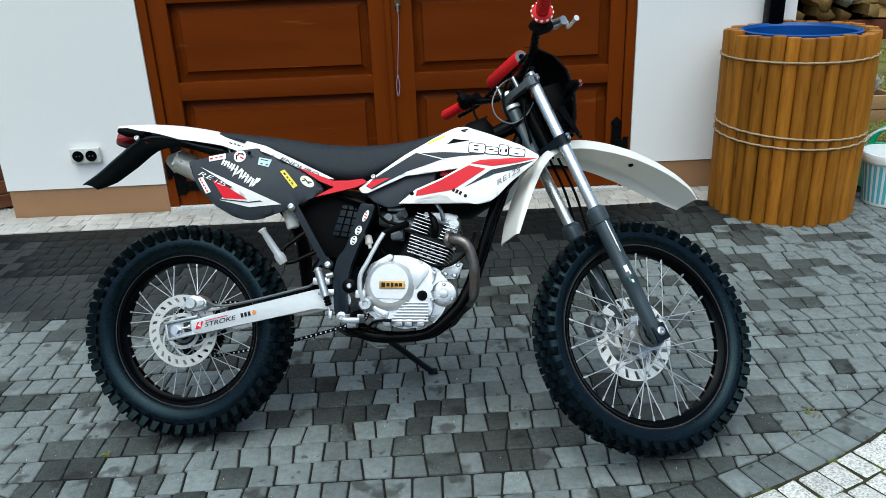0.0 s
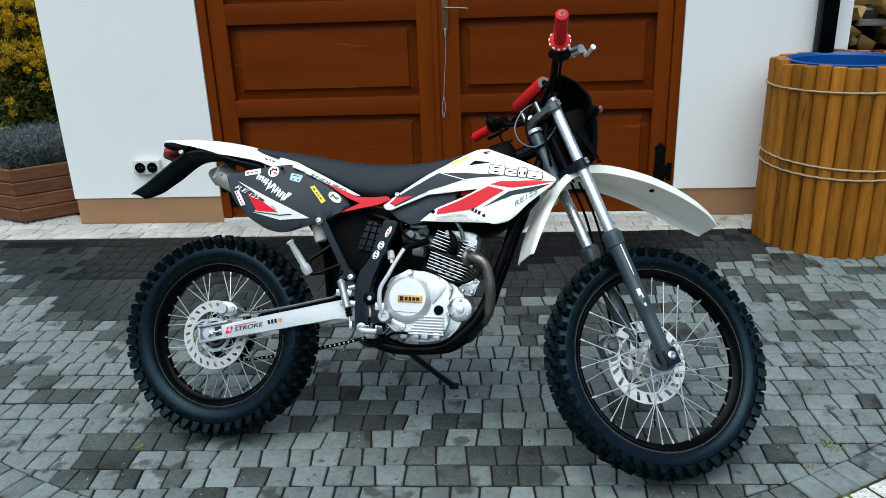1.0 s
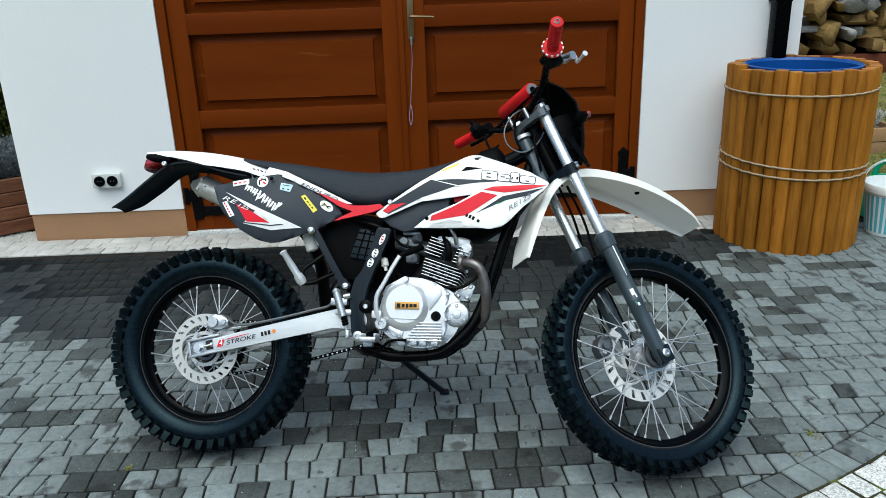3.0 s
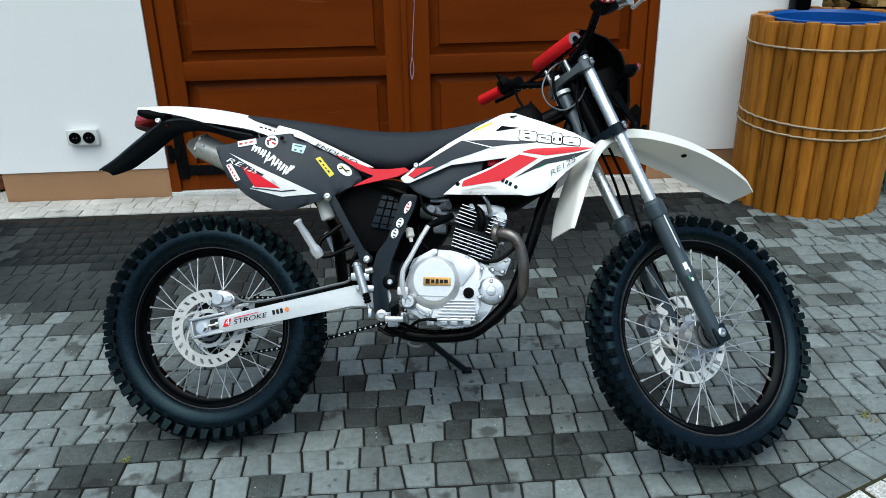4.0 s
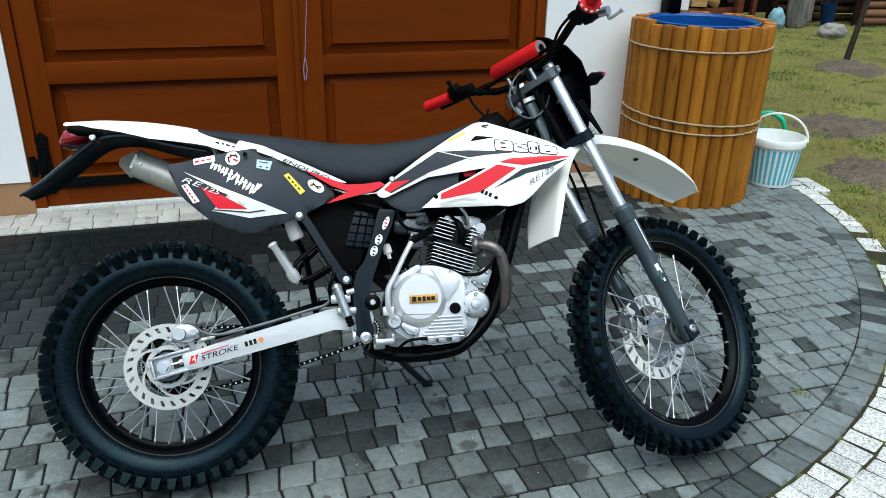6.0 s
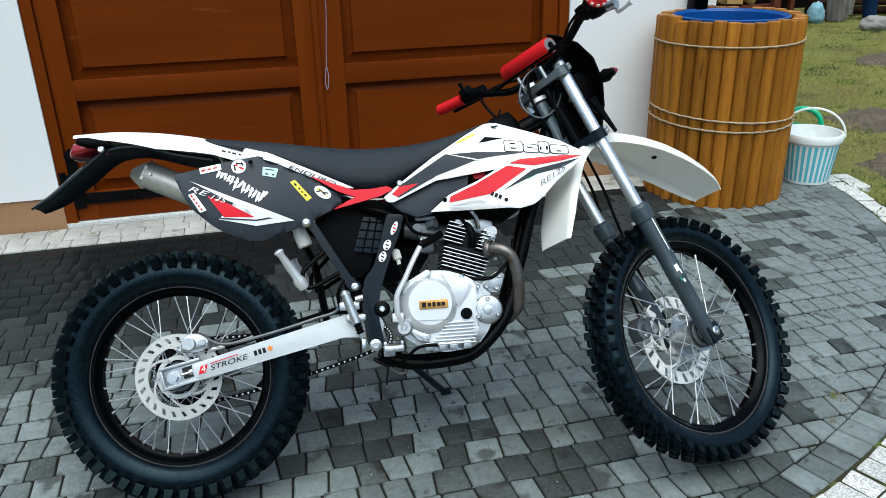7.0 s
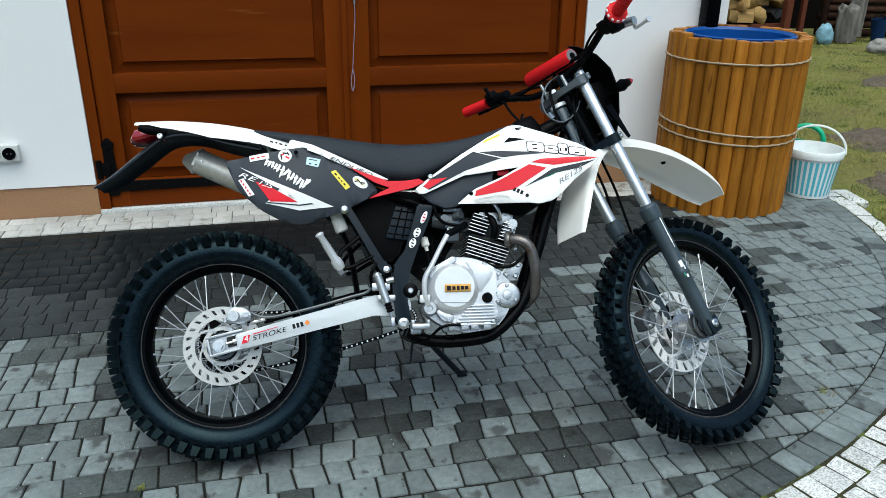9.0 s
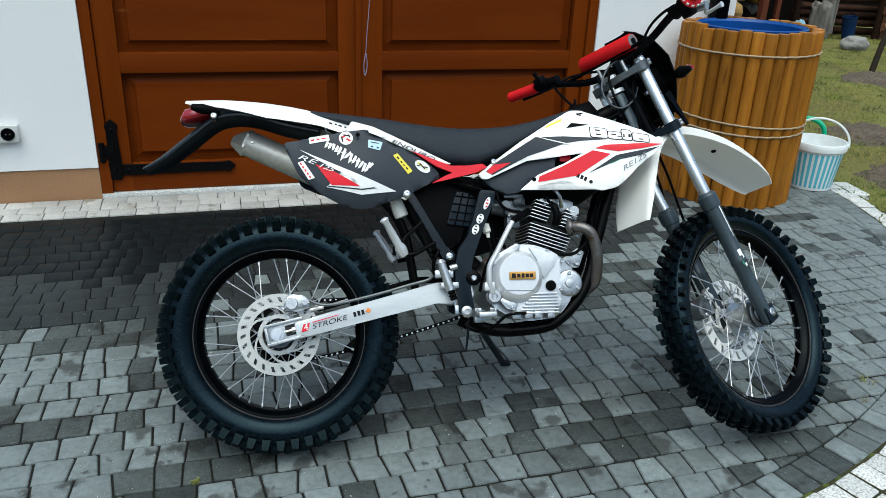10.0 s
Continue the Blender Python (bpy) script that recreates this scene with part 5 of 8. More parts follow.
for z, x in ((0.305, 0.832), (0.252, 0.838)):
    bolt(header, (x, -0.100, z - 0.004), (0.5, -1, 0), 0.005, 0.01)
bm = bmesh.new()
plate(bm, [(0.800, 0.185), (0.812, 0.162), (0.848, 0.160), (0.868, 0.205), (0.848, 0.218)], -0.080, -0.070, 0.006, 0.002)
mount = part("engine_mount", bm, ALLOY, bike, "bare alloy engine mounting plate")
for x, z in ((0.814, 0.176), (0.842, 0.172), (0.852, 0.204)):
    bolt(mount, (x, -0.080, z), (0, -1, 0), 0.007, 0.008)
# muffler
bm = bmesh.new()
M0, M1 = Vector((0.118, 0.075, 0.458)), Vector((-0.094, 0.075, 0.5575))
turned(bm, M0, M1 - M0, [(-0.05, 0.02), (0.0, 0.036), (0.02, 0.039), ((M1 - M0).length, 0.0385)], 28)
muff = part("muffler", bm, TITAN, bike, "brushed metal muffler")
bm = bmesh.new()
ME = (M1 - M0).normalized()
MU = Vector((0, -1, 0)).cross(ME).normalized()
rings = []
for h, r, up in ((-0.005, 0.0390, 0), (-0.004, 0.0425, 0), (0.003, 0.0425, 0), (0.005, 0.0400, 0), (0.022, 0.0290, 0.004), (0.038, 0.0165, 0.009), (0.040, 0.0135, 0.010), (0.028, 0.012, 0.008)):
    rings.append([M1 + ME * h + MU * (up + r * math.sin(t)) + Vector((0, r * math.cos(t), 0)) for t in (2 * math.pi * (k + 0.5) / 6 for k in range(6))] if h > 0.004 else [M1 + ME * h + MU * r * math.sin(t) + Vector((0, r * math.cos(t), 0)) for t in (2 * math.pi * (k + 0.5) / 6 for k in range(6))])
ringset(bm, rings)
part("end_cap", bm, TITAN, muff, "faceted tapering end cap", 30)
bolt(muff, tuple(M1 + Vector((0.02, -0.040, -0.008))), (0, -1, 0), 0.004, 0.004)
# foot pegs, brake pedal, side stand


def foot_peg(s):
    bm = bmesh.new()
    box(bm, (0.556, s * 0.155, 0.036), (0.050, 0.075, 0.016), 0.004)
    for k in range(5):
        for e in (-1, 1):
            box(bm, (0.556 + 0.021 * e, s * (0.128 + 0.014 * k), 0.048), (0.007, 0.008, 0.012), 0.002)
    box(bm, (0.545, s * 0.115, 0.028), (0.03, 0.03, 0.03), 0.005)
    return part("foot_peg", bm, ALLOY, bike, "toothed alloy foot peg")


mirrored(foot_peg)
bm = bmesh.new()
tube(bm, [(0.505, -0.118, 0.010), (0.540, -0.128, -0.008), (0.575, -0.136, -0.002), (0.610, -0.150, 0.028), (0.635, -0.156, 0.036), (0.668, -0.158, 0.036)], [0.009, 0.008, 0.007, 0.007, 0.007, 0.008], 10, flat=0.6)
part("brake_pedal", bm, BLACK, bike, "black rear brake pedal")
bm = bmesh.new()
FOOT = BIKE.inverted() @ Vector((0.010, 2.412, 0.012))
tube(bm, [(0.575, 0.075, 0.005), (0.590, 0.110, -0.008), tuple(Vector((0.575, 0.075, 0.005)).lerp(FOOT, 0.45)), tuple(FOOT)], 0.0105, 12)
stand = part("side_stand", bm, FRAMEPAINT, bike, "lowered dark side stand")
bm = bmesh.new()
FM2 = BIKE.inverted().to_3x3()
box(bm, FOOT + FM2 @ Vector((0.008, 0.0, -0.004)), (0.034, 0.026, 0.012), 0.004, FM2)
part("stand_foot", bm, FRAMEPAINT, stand)
bm = bmesh.new()
tube(bm, [(0.53, 0.06, -0.01), (0.57, 0.11, -0.05), (0.60, 0.16, -0.05)], 0.004, 8)
part("spring", bm, STEEL, stand)
bm = bmesh.new()
rod(bm, (0.545, 0.052, 0.0), (0.534, 0.050, -0.075), 0.0045, 0.003, 8)
part("tang", bm, FRAMEPAINT, stand)

# -- bodywork --


def f_plate(x, z):
    return -(0.118 + 0.03 * math.exp(-((x - 0.22) / 0.12) ** 2 - ((z - 0.42) / 0.1) ** 2))


def f_shroud(x, z):
    b = min(1, max(0, (0.64 - z) / 0.14))
    return -(0.06 + 0.06 * math.sin(b * math.pi / 2) + 0.05 * min(1, max(0, (x - 0.75) / 0.35)) * b)


def flip(f, s):
    return f if s < 0 else (lambda x, z: -f(x, z))


SIDE = [(0.021, 0.517), (0.077, 0.526), (0.149, 0.538), (0.208, 0.556), (0.245, 0.552), (0.297, 0.524), (0.379, 0.488), (0.440, 0.440), (0.450, 0.418), (0.406, 0.396), (0.362, 0.373), (0.326, 0.360), (0.260, 0.336), (0.224, 0.331), (0.180, 0.341), (0.121, 0.374), (0.060, 0.430), (0.032, 0.490)]
STRIPE = [(0.206, 0.576), (0.266, 0.560), (0.384, 0.504), (0.482, 0.456), (0.443, 0.457), (0.378, 0.487), (0.296, 0.525), (0.244, 0.553), (0.190, 0.545)]
REDX = [(0.368, 0.493), (0.429, 0.470), (0.476, 0.451), (0.524, 0.451), (0.567, 0.456), (0.582, 0.447), (0.549, 0.431), (0.502, 0.420), (0.424, 0.402), (0.458, 0.421), (0.484, 0.431), (0.438, 0.449)]


def side_panel(s):
    f = flip(f_plate, s)
    bm = bmesh.new()
    sheet(bm, SIDE if s < 0 else [(x, max(z, 0.405)) for x, z in SIDE if z > 0.37], f, 0.0, 0.006, 0.025, r=0.014, edge=0.006)
    o = part("side_panel", bm, DECALGREY, bike, "charcoal side panel with stickers" if s < 0 else "charcoal side panel", 50)
    bm = bmesh.new()
    sheet(bm, STRIPE, f, 0.002, 0.012, 0.025, r=0.006, edge=0.002)
    part("white_trim", bm, WHITE, o, "", 50)
    bm = bmesh.new()
    sheet(bm, REDX, f, 0.0045, 0.012, 0.02, r=0.002)
    part("red_trim", bm, RED, o, "", 50)
    return o


panel_r, panel_l = mirrored(side_panel)


def decal(name, poly, f, mat, parent, label="", off=0.0022, r=0.002, step=0.02):
    bm = bmesh.new()
    sheet(bm, poly, f, off, 0.0012, step, r=r)
    return part(name, bm, mat, parent, label, 60)


def quad(cx, cz, w, h, deg):
    c, s = math.cos(radians(deg)), math.sin(radians(deg))
    return [(cx + a * w / 2 * c - b * h / 2 * s, cz + a * w / 2 * s + b * h / 2 * c) for a, b in ((-1, -1), (1, -1), (1, 1), (-1, 1))]


def dot(cx, cz, rx, rz, deg=0, n=18):
    c, s = math.cos(radians(deg)), math.sin(radians(deg))
    return [(cx + rx * math.cos(t) * c - rz * math.sin(t) * s, cz + rx * math.cos(t) * s + rz * math.sin(t) * c) for t in (2 * math.pi * k / n for k in range(n))]


def bars(name, quads, f, off, mat, parent, r=0.001, thick=0.0008):
    """Single printed shapes, each a piece of its own."""
    for q in quads:
        bm = bmesh.new()
        sheet(bm, quad(*q) if len(q) == 5 and not isinstance(q[0], tuple) else q, f, off, thick, 0.02, r=r)
        part(name, bm, mat, parent, "", 60)


decal("white_flash", [(0.065, 0.497), (0.184, 0.441), (0.324, 0.379), (0.229, 0.369), (0.135, 0.392), (0.137, 0.394), (0.228, 0.380), (0.282, 0.383), (0.161, 0.438)], f_plate, STICKERWHITE, panel_r, "", r=0.0015)
decal("dark_line", [(0.139, 0.3925), (0.229, 0.3815), (0.270, 0.3865), (0.262, 0.3890), (0.229, 0.3848), (0.139, 0.3955)], f_plate, DECALGREY, panel_r, "", 0.0034, 0)
decal("red_flash", [(0.107, 0.456), (0.150, 0.437), (0.226, 0.3915), (0.149, 0.3965)], f_plate, RED, panel_r, "", 0.0030)
for text, x, z, wide, size in (("RE", 0.083, 0.4685, 2.0, 0.0230), ("125", 0.134, 0.4445, 1.60, 0.0190)):
    tm = Matrix.Translation((x, 0, z)) @ Matrix.Rotation(radians(90), 4, "X") @ Matrix.Rotation(radians(-22), 4, "Z") @ Matrix.Diagonal((wide, 0.85, 1, 1))
    words("lettering", text, size, tm, STICKERWHITE, panel_r, "white slanted lettering", 0.3, 0.0003, lambda x, z: f_plate(x, z) - 0.0072)
# brush-stroke sticker: slanted strokes in a row
STROKES = ((0.127, 0.507, 0.024, 62), (0.138, 0.503, 0.022, 58), (0.150, 0.500, 0.024, 70), (0.160, 0.495, 0.024, 55), (0.170, 0.490, 0.030, 62), (0.182, 0.480, 0.044, 66), (0.196, 0.478, 0.032, 40), (0.206, 0.470, 0.036, 68), (0.218, 0.466, 0.030, 58), (0.229, 0.458, 0.034, 66), (0.240, 0.453, 0.030, 52), (0.250, 0.446, 0.034, 64), (0.262, 0.446, 0.036, 58), (0.272, 0.451, 0.026, 40))
for i, (cx, cz, ln, a) in enumerate(STROKES):
    cx, cz, ln = 0.196 + 0.80 * (cx - 0.200), 0.475 + 1.10 * (cz - 0.476), ln * 0.88
    c, s = math.cos(radians(a)), math.sin(radians(a))
    blade = [(cx + c * ln * u - s * v * 0.0042, cz + s * ln * u + c * v * 0.0042) for u, v in ((-0.5, 0.2), (-0.2, -1), (0.45, -0.7), (0.5, 0.9), (-0.1, 0.8))]
    bars("brush_stroke", (blade,), f_plate, 0.0022, STICKERWHITE, panel_r, 0.0006)
    if i % 2:
        bars("brush_stroke", ((cx + 0.002, cz + (0.006 if i % 4 == 1 else -0.006), 0.013, 0.0038, a - 75),), f_plate, 0.0023, STICKERWHITE, panel_r, 0.0006)


def boxed(poly, base, ink, label, prints):
    o = decal("sticker", poly, f_plate, base, panel_r, label)
    bars("sticker_print", [(cx, cz, w * 0.8, h * 0.5, a) for cx, cz, w, h, a in prints], f_plate, 0.0030, ink, panel_r, 0.0006)


boxed(quad(0.118, 0.525, 0.055, 0.017, 9), STICKERWHITE, RED, "white sticker with red bars", [(0.100, 0.522, 0.012, 0.010, 9), (0.115, 0.5245, 0.010, 0.008, 9), (0.130, 0.527, 0.014, 0.006, 9)])
boxed(dot(0.190, 0.527, 0.019, 0.019), STICKERWHITE, RED, "round white sticker with red and dark marks", [(0.197, 0.522, 0.016, 0.010, -30), (0.184, 0.531, 0.010, 0.010, 20)])
bars("sticker_print", ((0.180, 0.524, 0.004, 0.016, 10), (0.190, 0.535, 0.014, 0.004, -10), (0.199, 0.533, 0.004, 0.010, 30)), f_plate, 0.0031, INK, panel_r)
boxed([(0.251, 0.523), (0.290, 0.516), (0.282, 0.492), (0.249, 0.500)], STICKERBLUE, DECALGREY, "pale blue square sticker", [(0.268, 0.514, 0.028, 0.005, -10), (0.260, 0.503, 0.008, 0.008, -10), (0.276, 0.500, 0.008, 0.008, -10)])
boxed([(0.317, 0.479), (0.330, 0.485), (0.371, 0.436), (0.358, 0.427)], YELLOW, INK, "yellow sticker with dark bars", [(0.331, 0.472, 0.010, 0.009, -50), (0.340, 0.461, 0.008, 0.007, -50), (0.347, 0.452, 0.006, 0.007, -50), (0.355, 0.443, 0.009, 0.007, -50)])
boxed(dot(0.399, 0.449, 0.024, 0.014, -35), STICKERWHITE, YELLOW, "white and yellow oval sticker", [(0.392, 0.455, 0.020, 0.009, -35), (0.404, 0.444, 0.018, 0.005, -35)])
bars("sticker_print", ((0.398, 0.450, 0.022, 0.003, -50), (0.407, 0.447, 0.012, 0.003, -10), (0.388, 0.452, 0.010, 0.003, 10)), f_plate, 0.0034, INK, panel_r)
boxed([(0.059, 0.461), (0.074, 0.466), (0.105, 0.418), (0.088, 0.413)], STICKERWHITE, RED, "white sticker with red bars", [(0.068, 0.457, 0.009, 0.008, -58), (0.074, 0.448, 0.008, 0.008, -58), (0.080, 0.439, 0.008, 0.008, -58), (0.086, 0.430, 0.008, 0.008, -58), (0.092, 0.421, 0.008, 0.008, -58)])
decal("clear_tag", quad(0.272, 0.541, 0.040, 0.010, -21), f_plate, STICKERWHITE, panel_r, "", 0.0036)
wm = Matrix.Translation((0.374, 0, 0.4945)) @ Matrix.Rotation(radians(90), 4, "X") @ Matrix.Rotation(radians(-24), 4, "Z") @ Matrix.Diagonal((1.48, 0.66, 1, 1))
words("lettering", "ENDURO", 0.021, wm, DECALGREY, panel_r, "grey lettering on the white trim", 0.2, 0.0003, lambda x, z: f_plate(x, z) - 0.0042)
bolt(panel_r, (0.353, -0.126, 0.372), (0, -1, 0), 0.010, 0.008)
bolt(panel_r, (0.222, -0.136, 0.535), (0, -1, 0), 0.006, 0.004, BLACKPLASTIC)

SHROUD = [(0.554, 0.426), (0.591, 0.455), (0.680, 0.519), (0.770, 0.577), (0.839, 0.619), (0.869, 0.622), (0.887, 0.616), (0.963, 0.584), (1.032, 0.552), (1.090, 0.512), (1.080, 0.493), (1.040, 0.463), (1.005, 0.435), (0.971, 0.399), (0.947, 0.382), (0.911, 0.375), (0.882, 0.380), (0.842, 0.399), (0.803, 0.408), (0.722, 0.394), (0.674, 0.380), (0.727, 0.424), (0.797, 0.452), (0.862, 0.486), (0.905, 0.510), (0.860, 0.512), (0.812, 0.505), (0.690, 0.462), (0.580, 0.412), (0.566, 0.414)]
TANK = [(0.570, 0.416), (0.690, 0.465), (0.792, 0.502), (0.779, 0.440), (0.730, 0.420), (0.680, 0.378), (0.641, 0.372), (0.600, 0.388)]


def shroud(s):
    f = flip(f_shroud, s)
    g = lambda x, z: f(x, z) - s * 0.016
    bm = bmesh.new()
    sheet(bm, TANK, g, 0.0, 0.03, 0.03, r=0.01, edge=0.004)
    part("tank_flank", bm, DECALGREY, bike, "dark grey tank flank", 50)
    bm = bmesh.new()
    sheet(bm, SHROUD, f, 0.0, 0.006, 0.025, r=0.007, edge=0.003)
    return part("tank_shroud", bm, WHITE, bike, "glossy white tank shroud with red and grey graphics" if s < 0 else "white tank shroud", 50)


shroud_r, shroud_l = mirrored(shroud)
DECALS = (
    ("grey_graphic", [(0.608, 0.460), (0.725, 0.533), (0.806, 0.534), (0.890, 0.528), (0.930, 0.522), (0.857, 0.519), (0.813, 0.514), (0.700, 0.477), (0.596, 0.424), (0.577, 0.434)], DECALGREY),
    ("red_graphic", [(0.727, 0.403), (0.731, 0.419), (0.797, 0.446), (0.885, 0.490), (0.935, 0.478), (0.840, 0.419), (0.803, 0.414)], RED),
    ("red_graphic", [(0.890, 0.496), (0.921, 0.505), (1.028, 0.507), (1.084, 0.503), (1.027, 0.492), (0.956, 0.485)], RED),
    ("grey_graphic", [(0.869, 0.424), (0.950, 0.474), (1.074, 0.496), (1.027, 0.474), (0.956, 0.461)], DECALGREY),
    ("red_graphic", [(0.579, 0.434), (0.598, 0.453), (0.650, 0.459), (0.618, 0.441), (0.592, 0.426)], RED),
    ("air_slot", [(0.818, 0.560), (0.836, 0.577), (0.886, 0.570)], BLACKPLASTIC),
    ("yellow_tag", [(0.757, 0.560), (0.762, 0.569), (0.812, 0.592), (0.808, 0.583)], YELLOW),
    ("green_stripe", [(0.918, 0.448), (0.955, 0.466), (0.975, 0.468), (0.940, 0.452)], STICKERGREEN),
)
for name, poly, mat in DECALS:
    decal(name, poly, f_shroud, mat, shroud_r, "", 0.0010 if name != "red_graphic" else 0.0014, 0.0025)
decal("white_line", [(0.728, 0.5335), (0.731, 0.5345), (0.822, 0.510), (0.820, 0.507)], f_shroud, STICKERWHITE, shroud_r, "", 0.0022, 0)
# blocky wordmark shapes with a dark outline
LOGO = (
    [(0.886, 0.562), (0.932, 0.554), (0.931, 0.525), (0.884, 0.531)],
    [(0.935, 0.547), (0.971, 0.541), (0.970, 0.519), (0.933, 0.525)],
    [(0.975, 0.552), (1.000, 0.547), (0.998, 0.515), (0.973, 0.520)],
    [(1.004, 0.540), (1.048, 0.531), (1.046, 0.509), (1.002, 0.516)],
)


def swell(poly, d):
    """The outline moved out by d from its middle."""
    cx, cz = sum(p[0] for p in poly) / len(poly), sum(p[1] for p in poly) / len(poly)
    return [(x + math.copysign(d, x - cx), z + math.copysign(d, z - cz)) for x, z in poly]


bars("mark_outline", [swell(p, 0.0022) for p in LOGO], f_shroud, 0.0012, INK, shroud_r, 0.007)
bars("mark_block", LOGO, f_shroud, 0.0020, STICKERWHITE, shroud_r, 0.006)
bars("mark_core", ((0.906, 0.5505, 0.014, 0.0040, -9), (0.906, 0.537, 0.014, 0.0040, -9), (0.950, 0.5360, 0.014, 0.0035, -9), (0.964, 0.5295, 0.012, 0.0020, -9), (0.994, 0.5305, 0.006, 0.010, -9), (0.978, 0.5310, 0.004, 0.010, -9), (1.024, 0.5190, 0.012, 0.0035, -9)), f_shroud, 0.0026, INK, shroud_r)
PALEPRINT = material("pale_grey_print", (0.20, 0.20, 0.22), 0.4)
rm = Matrix.Translation((0.999, 0, 0.4525)) @ Matrix.Rotation(radians(90), 4, "X") @ Matrix.Rotation(radians(31), 4, "Z") @ Matrix.Diagonal((1.5, 0.95, 1, 1))
words("lettering", "RE125", 0.0205, rm, PALEPRINT, shroud_r, "pale grey slanted lettering", 0.35, 0.0003, lambda x, z: f_shroud(x, z) - 0.0024)
bars("dark_bar", [(0.841 + 0.010 * k, 0.4185 - 0.0048 * k, 0.0075, 0.011, -26) for k in range(3)] + [dot(0.876, 0.400, 0.005, 0.005), (0.868, 0.609, 0.020, 0.004, 8), (0.866, 0.604, 0.012, 0.003, -10)], f_shroud, 0.0014, INK, shroud_r)
bolt(shroud_r, (0.716, -0.1185, 0.411), (0, -1, 0), 0.006, 0.004, BLACKPLASTIC)
bolt(shroud_r, (0.600, -0.118, 0.462), (0, -1, 0), 0.008, 0.008)
# tank under the shrouds, black filler cover, ignition coil box
bm = bmesh.new()
loft(bm, [(0.60, 0.39, 0.46, 0.07, 0.05), (0.68, 0.36, 0.52, 0.095, 0.05), (0.78, 0.350, 0.575, 0.112, 0.05), (0.88, 0.350, 0.60, 0.116, 0.045), (0.98, 0.415, 0.575, 0.09, 0.04), (1.03, 0.48, 0.55, 0.06, 0.03)])
part("fuel_tank", bm, BLACKPLASTIC, bike, "black plastic fuel tank", 60)
bm = bmesh.new()
loft(bm, [(0.835, 0.59, 0.615, 0.05, 0.03), (0.875, 0.595, 0.650, 0.055, 0.035), (0.925, 0.580, 0.668, 0.055, 0.030), (0.950, 0.560, 0.640, 0.05, 0.025), (0.965, 0.55, 0.60, 0.04, 0.02)])
part("filler_cover", bm, BLACKPLASTIC, bike, "black filler cover", 60)
bm = bmesh.new()
box(bm, (0.84, -0.088, 0.487), (0.10, 0.02, 0.04), 0.006)
coil = part("coil_cover", bm, BLACKPLASTIC, bike)
bm = bmesh.new()
box(bm, (0.815, -0.1005, 0.474), (0.034, 0.006, 0.018), 0.003)
part("red_clip", bm, RED, coil)
# seat
TOPS = ((0.095, 0.626), (0.19, 0.612), (0.284, 0.602), (0.375, 0.589), (0.451, 0.579), (0.527, 0.575), (0.619, 0.578), (0.695, 0.588), (0.771, 0.607), (0.832, 0.628), (0.872, 0.640))
LOWS = ((0.095, 0.600), (0.19, 0.575), (0.294, 0.535), (0.383, 0.494), (0.442, 0.466), (0.501, 0.450), (0.561, 0.449), (0.62, 0.475), (0.70, 0.520), (0.78, 0.575), (0.872, 0.618))
HALF = (0.070, 0.098, 0.112, 0.118, 0.120, 0.118, 0.112, 0.102, 0.088, 0.066, 0.042)


def along(table, x):
    for (a, p), (b, q) in zip(table, table[1:]):
        if x <= b:
            return p + (q - p) * max(0, (x - a) / (b - a))
    return table[-1][1]


st = []
for i, h in enumerate(HALF):
    x = 0.095 + (0.872 - 0.095) * i / (len(HALF) - 1)
    for dx in (0, 0.5):
        xx = x + dx * 0.0777
        if xx > 0.873:
            continue
        hh = h if not dx else (h + HALF[min(i + 1, len(HALF) - 1)]) / 2
        st.append((xx, along(LOWS, xx), along(TOPS, xx), hh, hh * 0.72))
bm = bmesh.new()
loft(bm, st, 3.4, 28)
part("seat", bm, VINYL, bike, "long black vinyl seat", 70)
# rear mudguard with under-tray, lamp and flap
bm = bmesh.new()
ribbon(bm, [(-0.245, 0.655), (-0.16, 0.658), (-0.095, 0.655), (-0.018, 0.648), (0.073, 0.632), (0.134, 0.614), (0.20, 0.596), (0.26, 0.575)], [0.052, 0.068, 0.078, 0.086, 0.092, 0.098, 0.104, 0.104], [0.012, 0.028, 0.038, 0.052, 0.050, 0.044, 0.050, 0.036], 0.004, 5, 14)
rg = part("rear_mudguard", bm, WHITE, bike, "glossy white rear mudguard", 50)
for x, y, w, h in ((0.150, 0.562, 0.010, 0.004), (0.164, 0.559, 0.006, 0.004), (0.176, 0.555, 0.010, 0.004), (0.190, 0.551, 0.006, 0.004)):
    bm = bmesh.new()
    plate(bm, quad(x, y + 0.012, w, h, -20), -0.1035, -0.1020, 0.001)
    part("dark_bar", bm, INK, rg)
bm = bmesh.new()
ribbon(bm, [(0.12, 0.572), (0.03, 0.592), (-0.06, 0.618), (-0.125, 0.621), (-0.180, 0.606), (-0.250, 0.552), (-0.312, 0.501), (-0.364, 0.468)], [0.078, 0.078, 0.074, 0.070, 0.068, 0.068, 0.060, 0.040], [0.012, 0.014, 0.014, 0.014, 0.016, 0.018, 0.016, 0.008], 0.005, 5, 12)
flap = part("tail_flap", bm, FRAMEPAINT, bike, "long black plastic tail flap", 50)
bm = bmesh.new()
loft(bm, [(-0.262, 0.592, 0.612, 0.030, 0.028), (-0.248, 0.588, 0.634, 0.055, 0.045), (-0.210, 0.592, 0.646, 0.062, 0.050), (-0.170, 0.604, 0.642, 0.050, 0.042)])
lamp = part("tail_lamp", bm, LAMPRED, bike, "red tail lamp lens", 60)
